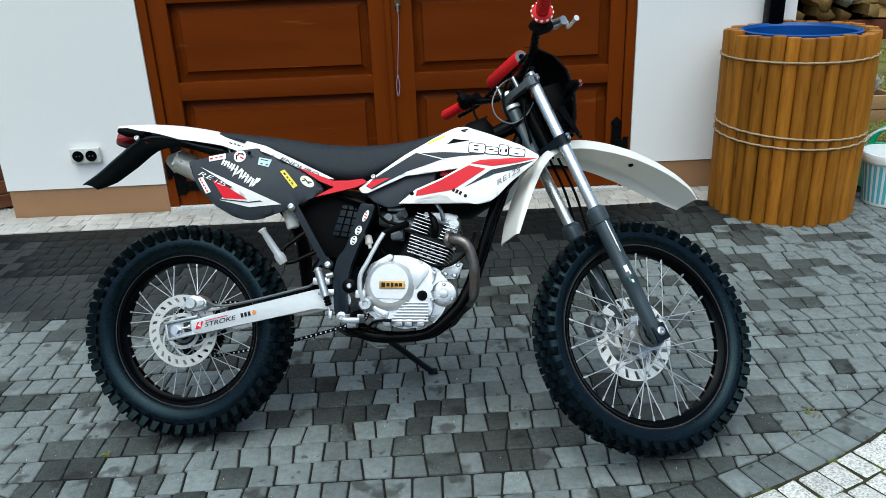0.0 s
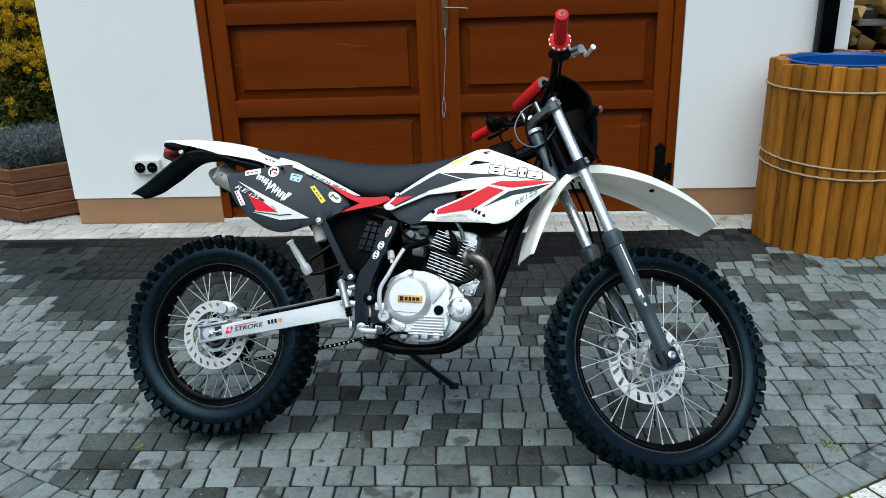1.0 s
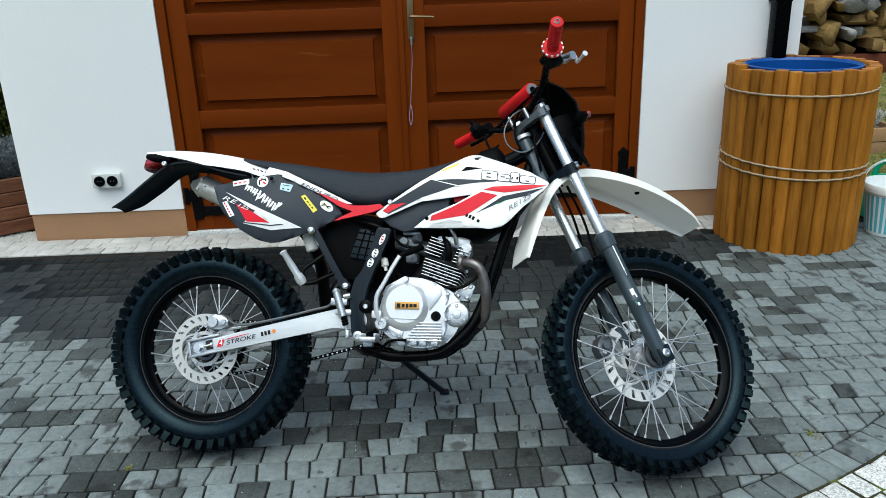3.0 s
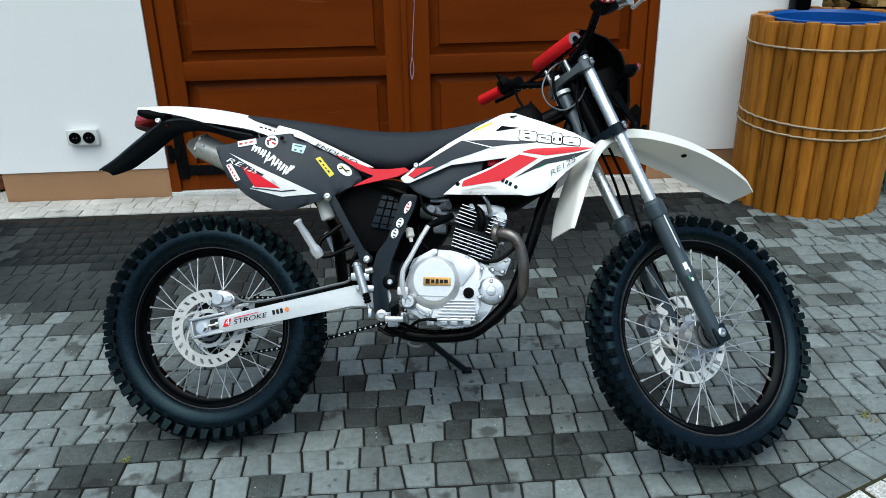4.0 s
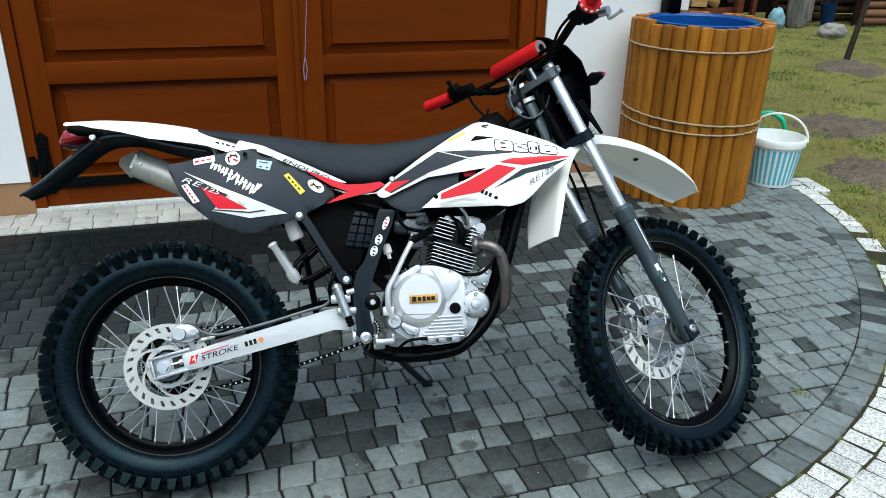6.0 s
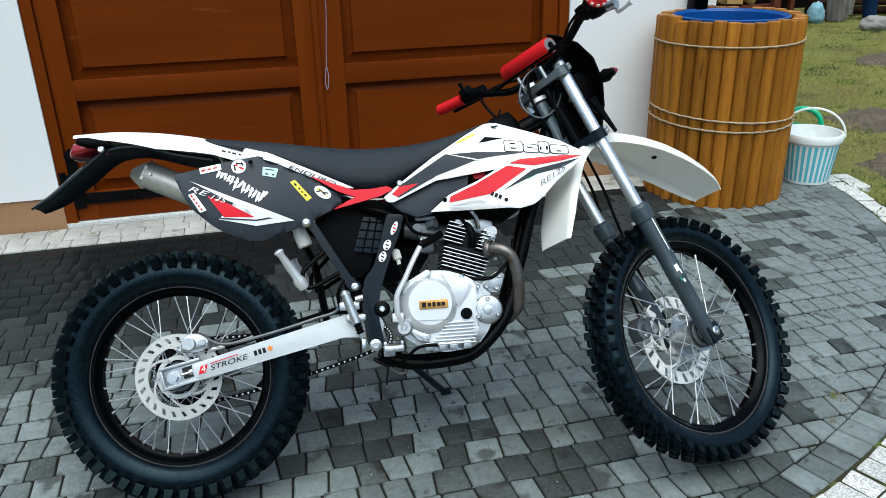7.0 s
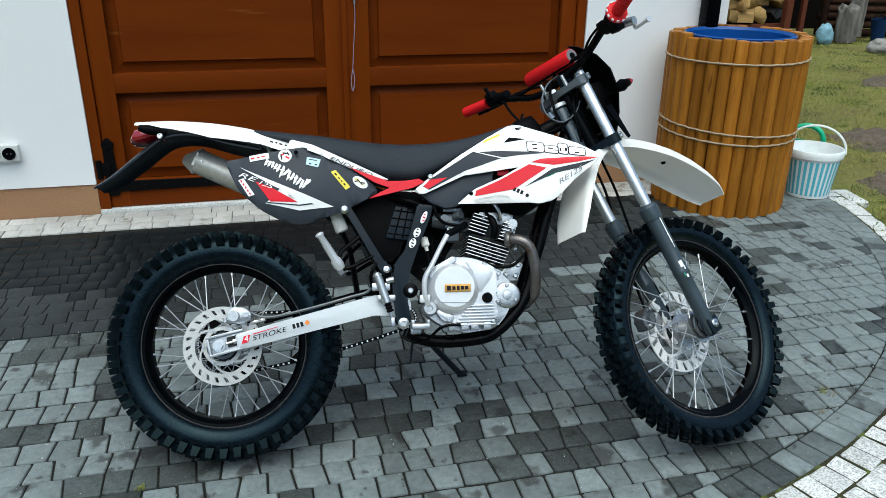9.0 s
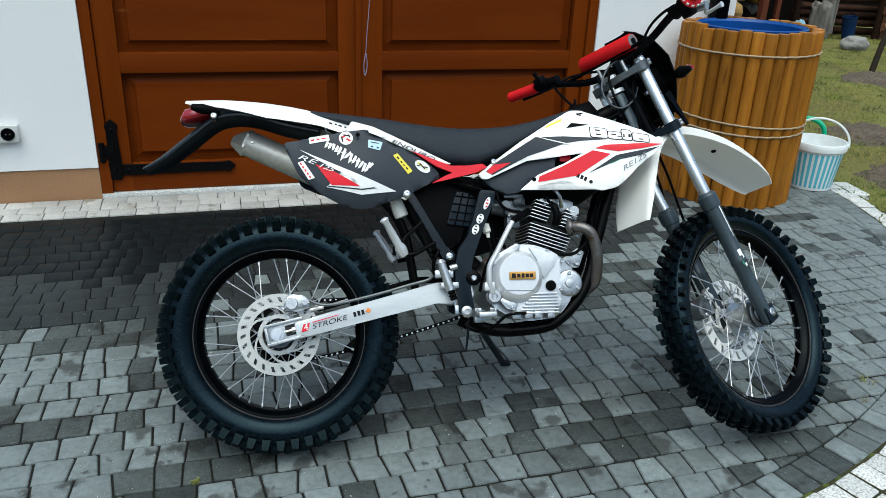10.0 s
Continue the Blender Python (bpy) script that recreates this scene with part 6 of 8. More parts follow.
for s in (-1, 1):
    bm = bmesh.new()
    tube(bm, [(-0.150, s * 0.070, 0.612), (-0.172, s * 0.080, 0.614), (-0.196, s * 0.086, 0.617), (-0.222, s * 0.088, 0.622)], [0.009, 0.012, 0.014, 0.008], 10)
    part("rear_signal", bm, BLACKPLASTIC, bike, "stubby black rear signal")
bolt(flap, (-0.165, -0.078, 0.600), (0, -1, 0), 0.009, 0.008)
bm = bmesh.new()
tube(bm, [(0.13, -0.07, 0.590), (0.136, -0.082, 0.565), (0.142, -0.078, 0.540)], 0.0025, 6)
part("cable", bm, STEEL, bike)


# -- fork and everything that steers, built in the steering axes --


def leg(s):
    y = 0.074 * s
    AXIS = (0.020, 0.014 * s, 0.88)
    bm = bmesh.new()
    turned(bm, (-0.003, y + 0.0062 * s, 0.36), AXIS, [(0, 0.0172), (0.485, 0.0172), (0.488, 0.015)], 24)
    o = steered(part("fork_stanchion", bm, CHROME, bike, "bright chromed fork tube"))
    bm = bmesh.new()
    turned(bm, (-0.012, y, -0.035), AXIS, [(0, 0.012), (0.012, 0.019), (0.06, 0.0215), (0.14, 0.0230), (0.20, 0.0232), (0.202, 0.0242), (0.215, 0.0242), (0.217, 0.0236), (0.30, 0.0240), (0.385, 0.0242), (0.387, 0.0275), (0.405, 0.029), (0.425, 0.029), (0.430, 0.026), (0.436, 0.021)], 26)
    sl = steered(part("fork_slider", bm, SLIDER, bike, "slate grey fork slider", 30))
    bm = bmesh.new()
    box(bm, (-0.004, y + 0.002 * s, -0.006), (0.044, 0.036, 0.050), 0.004)
    part("axle_lug", bm, FRAMEPAINT, sl)
    bolt(sl, (-0.004, y + 0.019 * s, -0.003), (0, s, 0), 0.013, 0.007)
    bm = bmesh.new()
    turned(bm, (0.008, y + 0.0138 * s, 0.842), (0, 0, 1), [(0, 0.0168), (0.008, 0.0168), (0.010, 0.012)], 16)
    part("fork_cap", bm, ALLOY, o)
    return sl


slider_r, slider_l = mirrored(leg)
for z, w, h, turn, ink in ((0.318, 0.0035, 0.100, -92, STICKERWHITE), (0.262, 0.002, 0.020, -92, STICKERWHITE), (0.200, 0.010, 0.020, -108, STICKERWHITE), (0.186, 0.004, 0.012, -96, STICKERWHITE), (0.160, 0.005, 0.010, -104, STICKERWHITE), (0.166, 0.004, 0.012, -118, STICKERGREEN)):
    bm = bmesh.new()
    rings = []
    for zz in (z - h / 2, z + h / 2):
        rings.append([(-0.012 + 0.0227 * (zz + 0.035) + 0.0250 * math.cos(g), -0.074 - 0.0159 * (zz + 0.035) + 0.0250 * math.sin(g), zz) for g in [radians(turn + (w / 0.024) * 57 * q) for q in (-0.6, -0.2, 0.2, 0.6)]])
    vs = [[bm.verts.new(p) for p in r_] for r_ in rings]
    for i in range(3):
        bm.faces.new((vs[0][i], vs[0][i + 1], vs[1][i + 1], vs[1][i]))
    part("worn_sticker", bm, ink, slider_r, "worn white fork sticker" if ink is STICKERWHITE else "worn green fork sticker", 60)
bm = bmesh.new()
rod(bm, (0, -0.088, 0), (0, 0.088, 0), 0.010, seg=14)
rod(bm, (0, -0.066, 0), (0, -0.046, 0), 0.020, 0.026, 20)
steered(part("front_axle", bm, STEEL, bike))


def clamp(z, h, mat, name, label):
    bm = bmesh.new()
    poly = [(-0.014, -0.108), (0.020, -0.110), (0.026, -0.066), (0.000, -0.036), (0.000, 0.036), (0.026, 0.066), (0.020, 0.110), (-0.014, 0.108), (-0.044, 0.040), (-0.052, 0.0), (-0.044, -0.040)]
    pts = rounded(poly, 0.012)
    a = [bm.verts.new((x, y, z - h / 2)) for x, y in pts]
    b = [bm.verts.new((x, y, z + h / 2)) for x, y in pts]
    bm.faces.new(a)
    bm.faces.new(b)
    for i in range(len(pts)):
        bm.faces.new((a[i], a[(i + 1) % len(pts)], b[(i + 1) % len(pts)], b[i]))
    for s in (-1, 1):
        rod(bm, (0.002, 0.088 * s, z - h / 2 - 0.004), (0.002, 0.088 * s, z + h / 2 + 0.003), 0.0225, seg=22)
    o = steered(part(name, bm, mat, bike, label))
    for s in (-1, 1):
        for e in (-1, 1):
            bolt(o, (0.010, 0.1125 * s, z + e * h * 0.22), (0.2, s, 0), 0.006, 0.007)
    return o


top_clamp = clamp(0.824, 0.020, CLAMPGREY, "upper_fork_clamp", "grey alloy upper fork clamp")
clamp(0.622, 0.022, FRAMEPAINT, "lower_fork_clamp", "dark lower fork clamp")
bm = bmesh.new()
turned(bm, (-0.054, 0, 0.600), (0.010, 0, 0.19), [(0, 0.018), (0.002, 0.0215), (0.178, 0.0215), (0.182, 0.020)], 22)
stem = steered(part("steering_head", bm, SLIDER, bike, "dark slate steering head tube"))
bm = bmesh.new()
turned(bm, (-0.0445, 0, 0.786), (0.010, 0, 0.19), [(0, 0.022), (0.001, 0.0260), (0.012, 0.0260), (0.014, 0.020)], 22)
part("bearing_race", bm, SILVER, stem, "bright bearing collar")
bm = bmesh.new()
turned(bm, (-0.040, 0, 0.834), (0, 0, 1), [(0, 0.020), (0.010, 0.020), (0.014, 0.010)], 6)
part("stem_nut", bm, ALLOY, stem)

# control cables looping round the steering head
for k, (line, r, mat) in enumerate((
    ([(1.013, -0.03, 0.786), (0.972, -0.05, 0.752), (0.950, -0.06, 0.698), (0.966, -0.06, 0.652), (1.010, -0.055, 0.634), (1.052, -0.05, 0.660), (1.075, -0.03, 0.705)], 0.0027, CLAMPGREY),
    ([(1.010, -0.01, 0.800), (0.985, -0.03, 0.748), (0.985, -0.05, 0.690), (1.005, -0.05, 0.640), (1.030, -0.04, 0.600), (1.050, -0.02, 0.560)], 0.0042, HOSE),
    ([(1.030, 0.02, 0.790), (1.060, -0.02, 0.742), (1.062, -0.04, 0.690), (1.030, -0.045, 0.640), (0.985, -0.04, 0.610), (0.940, -0.03, 0.600)], 0.0046, HOSE),
)):
    bm = bmesh.new()
    tube(bm, line, r, 8)
    part("control_cable", bm, mat, bike, "grey sheathed control cable" if mat is CLAMPGREY else "")

# front mudguard
bm = bmesh.new()
ribbon(bm, [(-0.262, 0.425), (-0.215, 0.482), (-0.150, 0.545), (-0.085, 0.595), (-0.015, 0.624), (0.066, 0.618), (0.147, 0.578), (0.224, 0.520), (0.285, 0.458), (0.334, 0.394), (0.365, 0.340), (0.380, 0.300)], [0.064, 0.076, 0.076, 0.070, 0.064, 0.066, 0.076, 0.084, 0.086, 0.082, 0.072, 0.052], [0.006, 0.012, 0.015, 0.019, 0.025, 0.031, 0.034, 0.033, 0.030, 0.024, 0.015, 0.006], 0.003, 5, 32, 0, 14.0)
fg = steered(part("front_mudguard", bm, WHITEDIRTY, bike, "white plastic front mudguard, scuffed beneath", 30))
bolt(fg, (0.252, 0.0, 0.488), (-0.4, 0, -0.9), 0.008, 0.006, BLACKPLASTIC)
bolt(fg, (0.05, -0.03, 0.605), (0, 0, -1), 0.007, 0.005)

# headlamp mask, signals
bm = bmesh.new()
rows = []
for k, (x, z, w) in enumerate(((0.105, 0.640, 0.060), (0.135, 0.690, 0.085), (0.158, 0.750, 0.105), (0.172, 0.820, 0.105), (0.165, 0.880, 0.090), (0.140, 0.930, 0.062), (0.118, 0.952, 0.040))):
    line = []
    for q in range(11):
        u = -1 + 2 * q / 10
        line.append((x - 0.045 * abs(u) ** 2.4, w * u, z))
    rows.append(line)
for off in (0.0, -0.006):
    vs = [[bm.verts.new((x + off, y, z)) for x, y, z in r_] for r_ in rows]
    for a, b in zip(vs, vs[1:]):
        for i in range(10):
            bm.faces.new((a[i], a[i + 1], b[i + 1], b[i]))
    if off == 0.0:
        first = vs
for a, b in ((first, vs),):
    n = len(a)
    for i in range(n - 1):
        for k in (0, 10):
            bm.faces.new((a[i][k], a[i + 1][k], b[i + 1][k], b[i][k]))
    for i in (0, n - 1):
        for k in range(10):
            bm.faces.new((a[i][k], a[i][k + 1], b[i][k + 1], b[i][k]))
mask = steered(part("headlamp_mask", bm, BLACKPLASTIC, bike, "black headlamp mask", 50))
bm = bmesh.new()
turned(bm, (0.118, 0, 0.745), (1, 0, -0.25), [(-0.04, 0.045), (0.0, 0.056), (0.010, 0.057)], 26)
part("headlamp", bm, BLACKPLASTIC, mask)
bm = bmesh.new()
turned(bm, (0.118, 0, 0.745), (1, 0, -0.25), [(0.010, 0.056), (0.018, 0.048), (0.020, 0.01)], 26)
GLASS = material("lamp_glass", (0.72, 0.75, 0.78), 0.08, coat=0.8, bump=(90, 0.1))
part("headlamp_lens", bm, GLASS, mask)
bm = bmesh.new()
box(bm, (0.085, 0, 0.760), (0.07, 0.11, 0.10), 0.012)
box(bm, (0.060, 0.0, 0.690), (0.05, 0.12, 0.06), 0.010)
rod(bm, (0.03, -0.075, 0.855), (0.03, -0.075, 0.87), 0.014, seg=14)
steered(part("instrument_housing", bm, BLACKPLASTIC, bike, "black instrument housing"))
for s in (-1, 1):
    bm = bmesh.new()
    tube(bm, [(0.095, s * 0.075, 0.748), (0.092, s * 0.105, 0.750), (0.088, s * 0.130, 0.750)], 0.007, 10)
    st_ = steered(part("signal_stalk", bm, HOSE, bike))
    bm = bmesh.new()
    tube(bm, [(0.090, s * 0.125, 0.752), (0.088, s * 0.145, 0.752), (0.085, s * 0.178, 0.748)], [0.014, 0.019, 0.006], 12)
    part("signal_body", bm, BLACKPLASTIC, st_)
    bm = bmesh.new()
    tube(bm, [(0.100, s * 0.140, 0.752), (0.099, s * 0.158, 0.751), (0.092, s * 0.180, 0.748)], [0.010, 0.013, 0.005], 10)
    part("signal_lens", bm, LAMPRED, st_, "orange-red signal lens")
bm = bmesh.new()
tube(bm, [(0.06, -0.06, 0.690), (0.062, -0.085, 0.650), (0.062, -0.095, 0.612)], 0.005, 8)
plate(bm, [(0.030, 0.72), (0.060, 0.72), (0.066, 0.606), (0.058, 0.604)], -0.098, -0.092, 0.002)
steered(part("lamp_bracket", bm, BLACK, bike))

# handlebar with cross brace and pad
BARPTS = [(-0.102, -0.492, 0.916), (-0.064, -0.374, 0.900), (-0.036, -0.270, 0.890), (-0.015, -0.190, 0.876), (-0.012, -0.110, 0.862), (-0.012, -0.040, 0.858), (-0.012, 0.040, 0.858), (-0.014, 0.110, 0.872), (-0.017, 0.180, 0.905), (-0.030, 0.270, 0.944), (-0.054, 0.396, 0.970)]
bm = bmesh.new()
tube(bm, BARPTS, 0.0112, 14, 5)
bar = steered(part("handlebar", bm, BLACK, bike, "black off-road handlebar with a red padded brace"))
bm = bmesh.new()
rod(bm, (-0.014, -0.165, 0.880), (-0.016, 0.165, 0.905), 0.006, seg=10)
part("cross_brace", bm, BLACK, bar)
bm = bmesh.new()
P0, P1 = Vector((-0.002, -0.108, 0.899)), Vector((-0.006, 0.092, 0.922))
turned(bm, P0, P1 - P0, [(0, 0.015), (0, 0.0225), (0.004, 0.0245), ((P1 - P0).length - 0.004, 0.0245), ((P1 - P0).length, 0.0225)], 22)
pad = part("bar_pad", bm, GRIPRED, bar, "red foam bar pad")
bm = bmesh.new()
turned(bm, P0 - (P1 - P0).normalized() * 0.001, P1 - P0, [(0, 0.010), (0, 0.0208), (0.003, 0.0208)], 22)
part("pad_core", bm, material("grey_foam", (0.16, 0.16, 0.17), 0.9, bump=(200, 0.5)), bar, "grey foam core")
# solid black rods; their colour stands for the shade in the bore
bm = bmesh.new()
AXP = (P1 - P0).normalized()
rod(bm, tuple(P0 - AXP * 0.0035), tuple(P0 + AXP * 0.02), 0.0095, seg=16)
rod(bm, tuple(P1 + AXP * 0.0035), tuple(P1 - AXP * 0.02), 0.0095, seg=16)
part("pad_bore", bm, BLACK, bar, "black rod ends standing for the pad's shaded hole")
for s in (-1, 1):
    bm = bmesh.new()
    box(bm, (-0.012, 0.042 * s, 0.852), (0.036, 0.026, 0.040), 0.006)
    part("bar_clamp", bm, FRAMEPAINT, bar)


def grip(p0, p1):
    p0, p1 = Vector(p0), Vector(p1)
    d = p1 - p0
    L = d.length
    rows_ = [(0, 0.019)]
    n = 11
    for k in range(n):
        h = L * (0.06 + 0.86 * k / n)
        rows_ += [(h, 0.0165), (h + 0.004, 0.0178), (h + 0.008, 0.0178)]
    rows_ += [(L * 0.955, 0.0185), (L, 0.0165), (L + 0.002, 0.010)]
    bm = bmesh.new()
    turned(bm, p0, d, rows_, 20)
    g = part("grip", bm, GRIPRED, bar, "red rubber grip", 30)
    bm = bmesh.new()
    turned(bm, p1, d, [(0.0005, 0.0085), (0.003, 0.0085), (0.004, 0.005), (0.001, 0.004)], 14)
    part("bar_end", bm, CLAMPGREY, bar)
    return g


grip(BARPTS[1], (-0.102, -0.492, 0.916))
grip((-0.034, 0.288, 0.948), (-0.054, 0.396, 0.970))
D = (Vector(BARPTS[0]) - Vector(BARPTS[1])).normalized()
bm = bmesh.new()
turned(bm, Vector(BARPTS[1]) - D * 0.006, D, [(0, 0.020), (0, 0.030), (0.008, 0.030), (0.012, 0.020)], 24)
don = part("grip_ring", bm, GRIPRED, bar, "red ring with white squares")
u_, w_ = frame_at(D)
for k in range(12):
    a = 2 * math.pi * k / 12
    rad = u_ * math.cos(a) + w_ * math.sin(a)
    bm = bmesh.new()
    m3 = Matrix((D, rad, D.cross(rad))).transposed()
    box(bm, Vector(BARPTS[1]) + D * 0.0025 + rad * 0.0292, (0.006, 0.003, 0.007), 0.0, m3)
    part("ring_square", bm, STICKERWHITE, bar)
# throttle and brake lever on the right, clutch lever and switches on the left
Q = Vector(BARPTS[1]) - D * 0.03
bm = bmesh.new()
rod(bm, Q + D * 0.02, Q - D * 0.012, 0.024, 0.022, 18)
box(bm, Q + Vector((0.004, 0.006, -0.022)), (0.035, 0.03, 0.03), 0.006)
rod(bm, Q - D * 0.02, Q - D * 0.055, 0.019, 0.017, 16)
box(bm, Q - D * 0.045 + Vector((-0.012, 0, 0.012)), (0.022, 0.026, 0.018), 0.004)
part("throttle_housing", bm, BLACKPLASTIC, bar, "black throttle and switch housing")
bm = bmesh.new()
V = Q - D * 0.025
rod(bm, V + Vector((0.034, 0.010, -0.010)), V + Vector((0.040, -0.045, -0.028)), 0.0125, 0.012, 14)
box(bm, V + Vector((0.030, 0.022, 0.004)), (0.034, 0.040, 0.030), 0.007)
box(bm, V + Vector((0.018, 0.012, -0.004)), (0.026, 0.020, 0.024), 0.005)
mcyl = part("brake_master_cylinder", bm, ALLOY, bar, "alloy front brake master cylinder")
bm = bmesh.new()
tube(bm, [V + Vector((0.036, 0.0, -0.022)), V + Vector((0.055, -0.030, -0.028)), Vector((0.010, -0.345, 0.850)), Vector((0.009, -0.380, 0.848)), Vector((0.008, -0.398, 0.847))], [0.007, 0.0055, 0.0048, 0.0048, 0.008], 10)
part("brake_lever", bm, SILVER, bar, "alloy brake lever")
DL = (Vector(BARPTS[-1]) - Vector(BARPTS[-2])).normalized()
G = Vector((-0.034, 0.288, 0.948)) - DL * 0.03
bm = bmesh.new()
rod(bm, G + DL * 0.018, G - DL * 0.02, 0.021, 0.021, 16)
box(bm, G - DL * 0.005 + Vector((-0.012, 0, 0.018)), (0.03, 0.034, 0.026), 0.005)
rod(bm, G - DL * 0.03, G - DL * 0.06, 0.017, seg=14)
rod(bm, G + Vector((-0.01, 0.0, 0.028)), G + Vector((-0.012, 0.0, 0.05)), 0.006, 0.008, 10)
part("switch_housing", bm, BLACKPLASTIC, bar, "black switch housing")
bm = bmesh.new()
tube(bm, [G - DL * 0.045 + Vector((0.012, 0, 0.0)), G - DL * 0.02 + Vector((0.045, 0, -0.012)), G + DL * 0.05 + Vector((0.055, 0, -0.02)), G + DL * 0.13 + Vector((0.040, 0, -0.022))], [0.008, 0.007, 0.006, 0.007], 10)
part("clutch_lever", bm, BLACK, bar, "black clutch lever")
bm = bmesh.new()
rod(bm, (-0.045, 0.02, 0.830), (-0.045, 0.02, 0.880), 0.006, 0.005, 10)
part("clamp_stud", bm, ALLOY, bar)
bm = bmesh.new()
rod(bm, (-0.03, -0.06, 0.830), (-0.03, -0.06, 0.866), 0.007, 0.006, 10)
part("clamp_stud", bm, ALLOY, bar)
# cables
CABLES = (
    [(-0.02, -0.30, 0.885), (0.02, -0.24, 0.92), (0.05, -0.12, 0.90), (0.07, -0.02, 0.80), (0.04, 0.04, 0.70), (-0.02, 0.05, 0.62)],
    [(-0.012, 0.24, 0.925), (0.05, 0.19, 0.92), (0.09, 0.06, 0.86), (0.07, -0.04, 0.76), (0.02, -0.055, 0.68)],
    [(-0.03, 0.22, 0.92), (-0.08, 0.16, 0.86), (-0.10, 0.10, 0.78), (-0.07, 0.05, 0.70), (-0.05, 0.02, 0.62)],
    [(-0.05, 0.15, 0.84), (-0.11, 0.11, 0.80), (-0.12, 0.05, 0.72), (-0.08, 0.0, 0.66)],
    [(0.05, -0.05, 0.86), (-0.02, -0.05, 0.79), (-0.05, -0.05, 0.74), (-0.06, -0.03, 0.66)],
    [(0.03, 0.06, 0.64), (0.035, 0.075, 0.50), (0.02, 0.100, 0.36), (-0.012, 0.105, 0.22), (-0.055, 0.082, 0.115)],
    [(0.04, 0.03, 0.60), (0.05, 0.05, 0.48), (0.035, 0.06, 0.36), (0.02, 0.07, 0.20), (0.01, 0.06, 0.03)],
    [(0.035, -0.03, 0.74), (0.02, -0.06, 0.70), (0.03, -0.05, 0.66), (0.05, 0.0, 0.64)],
)
for c in CABLES:
    bm = bmesh.new()
    tube(bm, c, 0.0042, 8)
    steered(part("cable", bm, HOSE, bike))
# loose wiring and connectors behind the lamp
rr = random.Random(3)
for k in range(7):
    a = Vector((rr.uniform(0.02, 0.09), rr.uniform(-0.07, 0.07), rr.uniform(0.66, 0.80)))
    b = a + Vector((rr.uniform(-0.08, 0.02), rr.uniform(-0.05, 0.05), rr.uniform(-0.12, 0.04)))
    m_ = (a + b) / 2 + Vector((rr.uniform(0, 0.03), rr.uniform(-0.04, 0.04), rr.uniform(-0.03, 0.03)))
    bm = bmesh.new()
    tube(bm, [a, m_, b], 0.003, 6)
    steered(part("wire", bm, HOSE, bike))
for k in range(4):
    bm = bmesh.new()
    p = Vector((rr.uniform(0.015, 0.06), rr.uniform(-0.085, -0.03), rr.uniform(0.66, 0.76)))
    box(bm, p, (0.016, 0.012, 0.010), 0.002)
    steered(part("connector", bm, ALLOY if k % 2 else BLACKPLASTIC, bike))
# front caliper
bm = bmesh.new()
plate(bm, [(-0.128, 0.062), (-0.122, 0.100), (-0.094, 0.122), (-0.066, 0.108), (-0.070, 0.078), (-0.096, 0.056)], 0.040, 0.085, 0.008, 0.006)
rod(bm, (-0.098, 0.040, 0.088), (-0.098, 0.028, 0.088), 0.013, 0.011, 16)
box(bm, (-0.112, 0.046, 0.070), (0.030, 0.020, 0.016), 0.003)
box(bm, (-0.082, 0.046, 0.114), (0.030, 0.018, 0.014), 0.003)
fc = steered(part("front_caliper", bm, CLAMPGREY, bike, "dark front brake caliper"))
bm = bmesh.new()
plate(bm, [(-0.070, 0.10), (-0.030, 0.13), (-0.005, 0.11), (-0.005, 0.05), (-0.05, 0.045)], 0.066, 0.074, 0.008, 0.002)
part("caliper_bracket", bm, ALLOY, fc)
for x, z in ((-0.114, 0.071), (-0.082, 0.114)):
    bolt(fc, (x, 0.036, z), (0, -1, 0), 0.006)


# ---- things round the yard ----
rnd_y = random.Random(11)

# rain barrel clad in round stakes
BX0, BY0, BRAD, BH = 1.968, 4.020, 0.338, 0.945
barrel = thing("rain_barrel", pose(BX0, BY0, 0), "blue plastic rain barrel clad in varnished round stakes tied with rope", "barrel")
N_ST = 33
stake_meshes = []
for k in range(4):
    bm = bmesh.new()
    rad = 0.0330 + 0.0010 * (k % 2)
    seg = 14
    rings = []
    for z, q in ((0.0, 0.97), (0.012, 1.0), (0.25, 1.01), (0.5, 0.985), (0.75, 1.0), (BH - 0.008, 0.985), (BH, 0.93)):
        wob = 0.0022
        rings.append([(rad * q * math.cos(a) + wob * math.sin(7 * z + k), rad * q * math.sin(a) + wob * math.cos(5 * z + 2 * k), z) for a in (2 * math.pi * i / seg for i in range(seg))])
    ringset(bm, rings)
    stake_meshes.append(mesh_of(bm, "stake", LOGWOOD, 50))
for k in range(N_ST):
    a = 2 * math.pi * k / N_ST
    ob = new("stake", stake_meshes[rnd_y.randrange(4)])
    ob.parent = barrel
    ob.matrix_local = pose(BRAD * math.cos(a) + rnd_y.uniform(-0.003, 0.003), BRAD * math.sin(a), rnd_y.uniform(-0.004, 0.0), 0, 0, rnd_y.uniform(0, 360)) @ Matrix.Diagonal((1, 1, rnd_y.uniform(0.985, 1.005), 1))
bm = bmesh.new()
turned(bm, (0, 0, 0.01), (0, 0, 1), [(0, 0.27), (0.10, 0.285), (0.60, 0.288), (0.88, 0.276), (0.905, 0.290), (0.925, 0.292), (0.930, 0.284), (0.915, 0.270), (0.70, 0.270), (0.66, 0.02)], 48)
part("drum", bm, DRUMBLUE, barrel, "open blue plastic drum", 40)


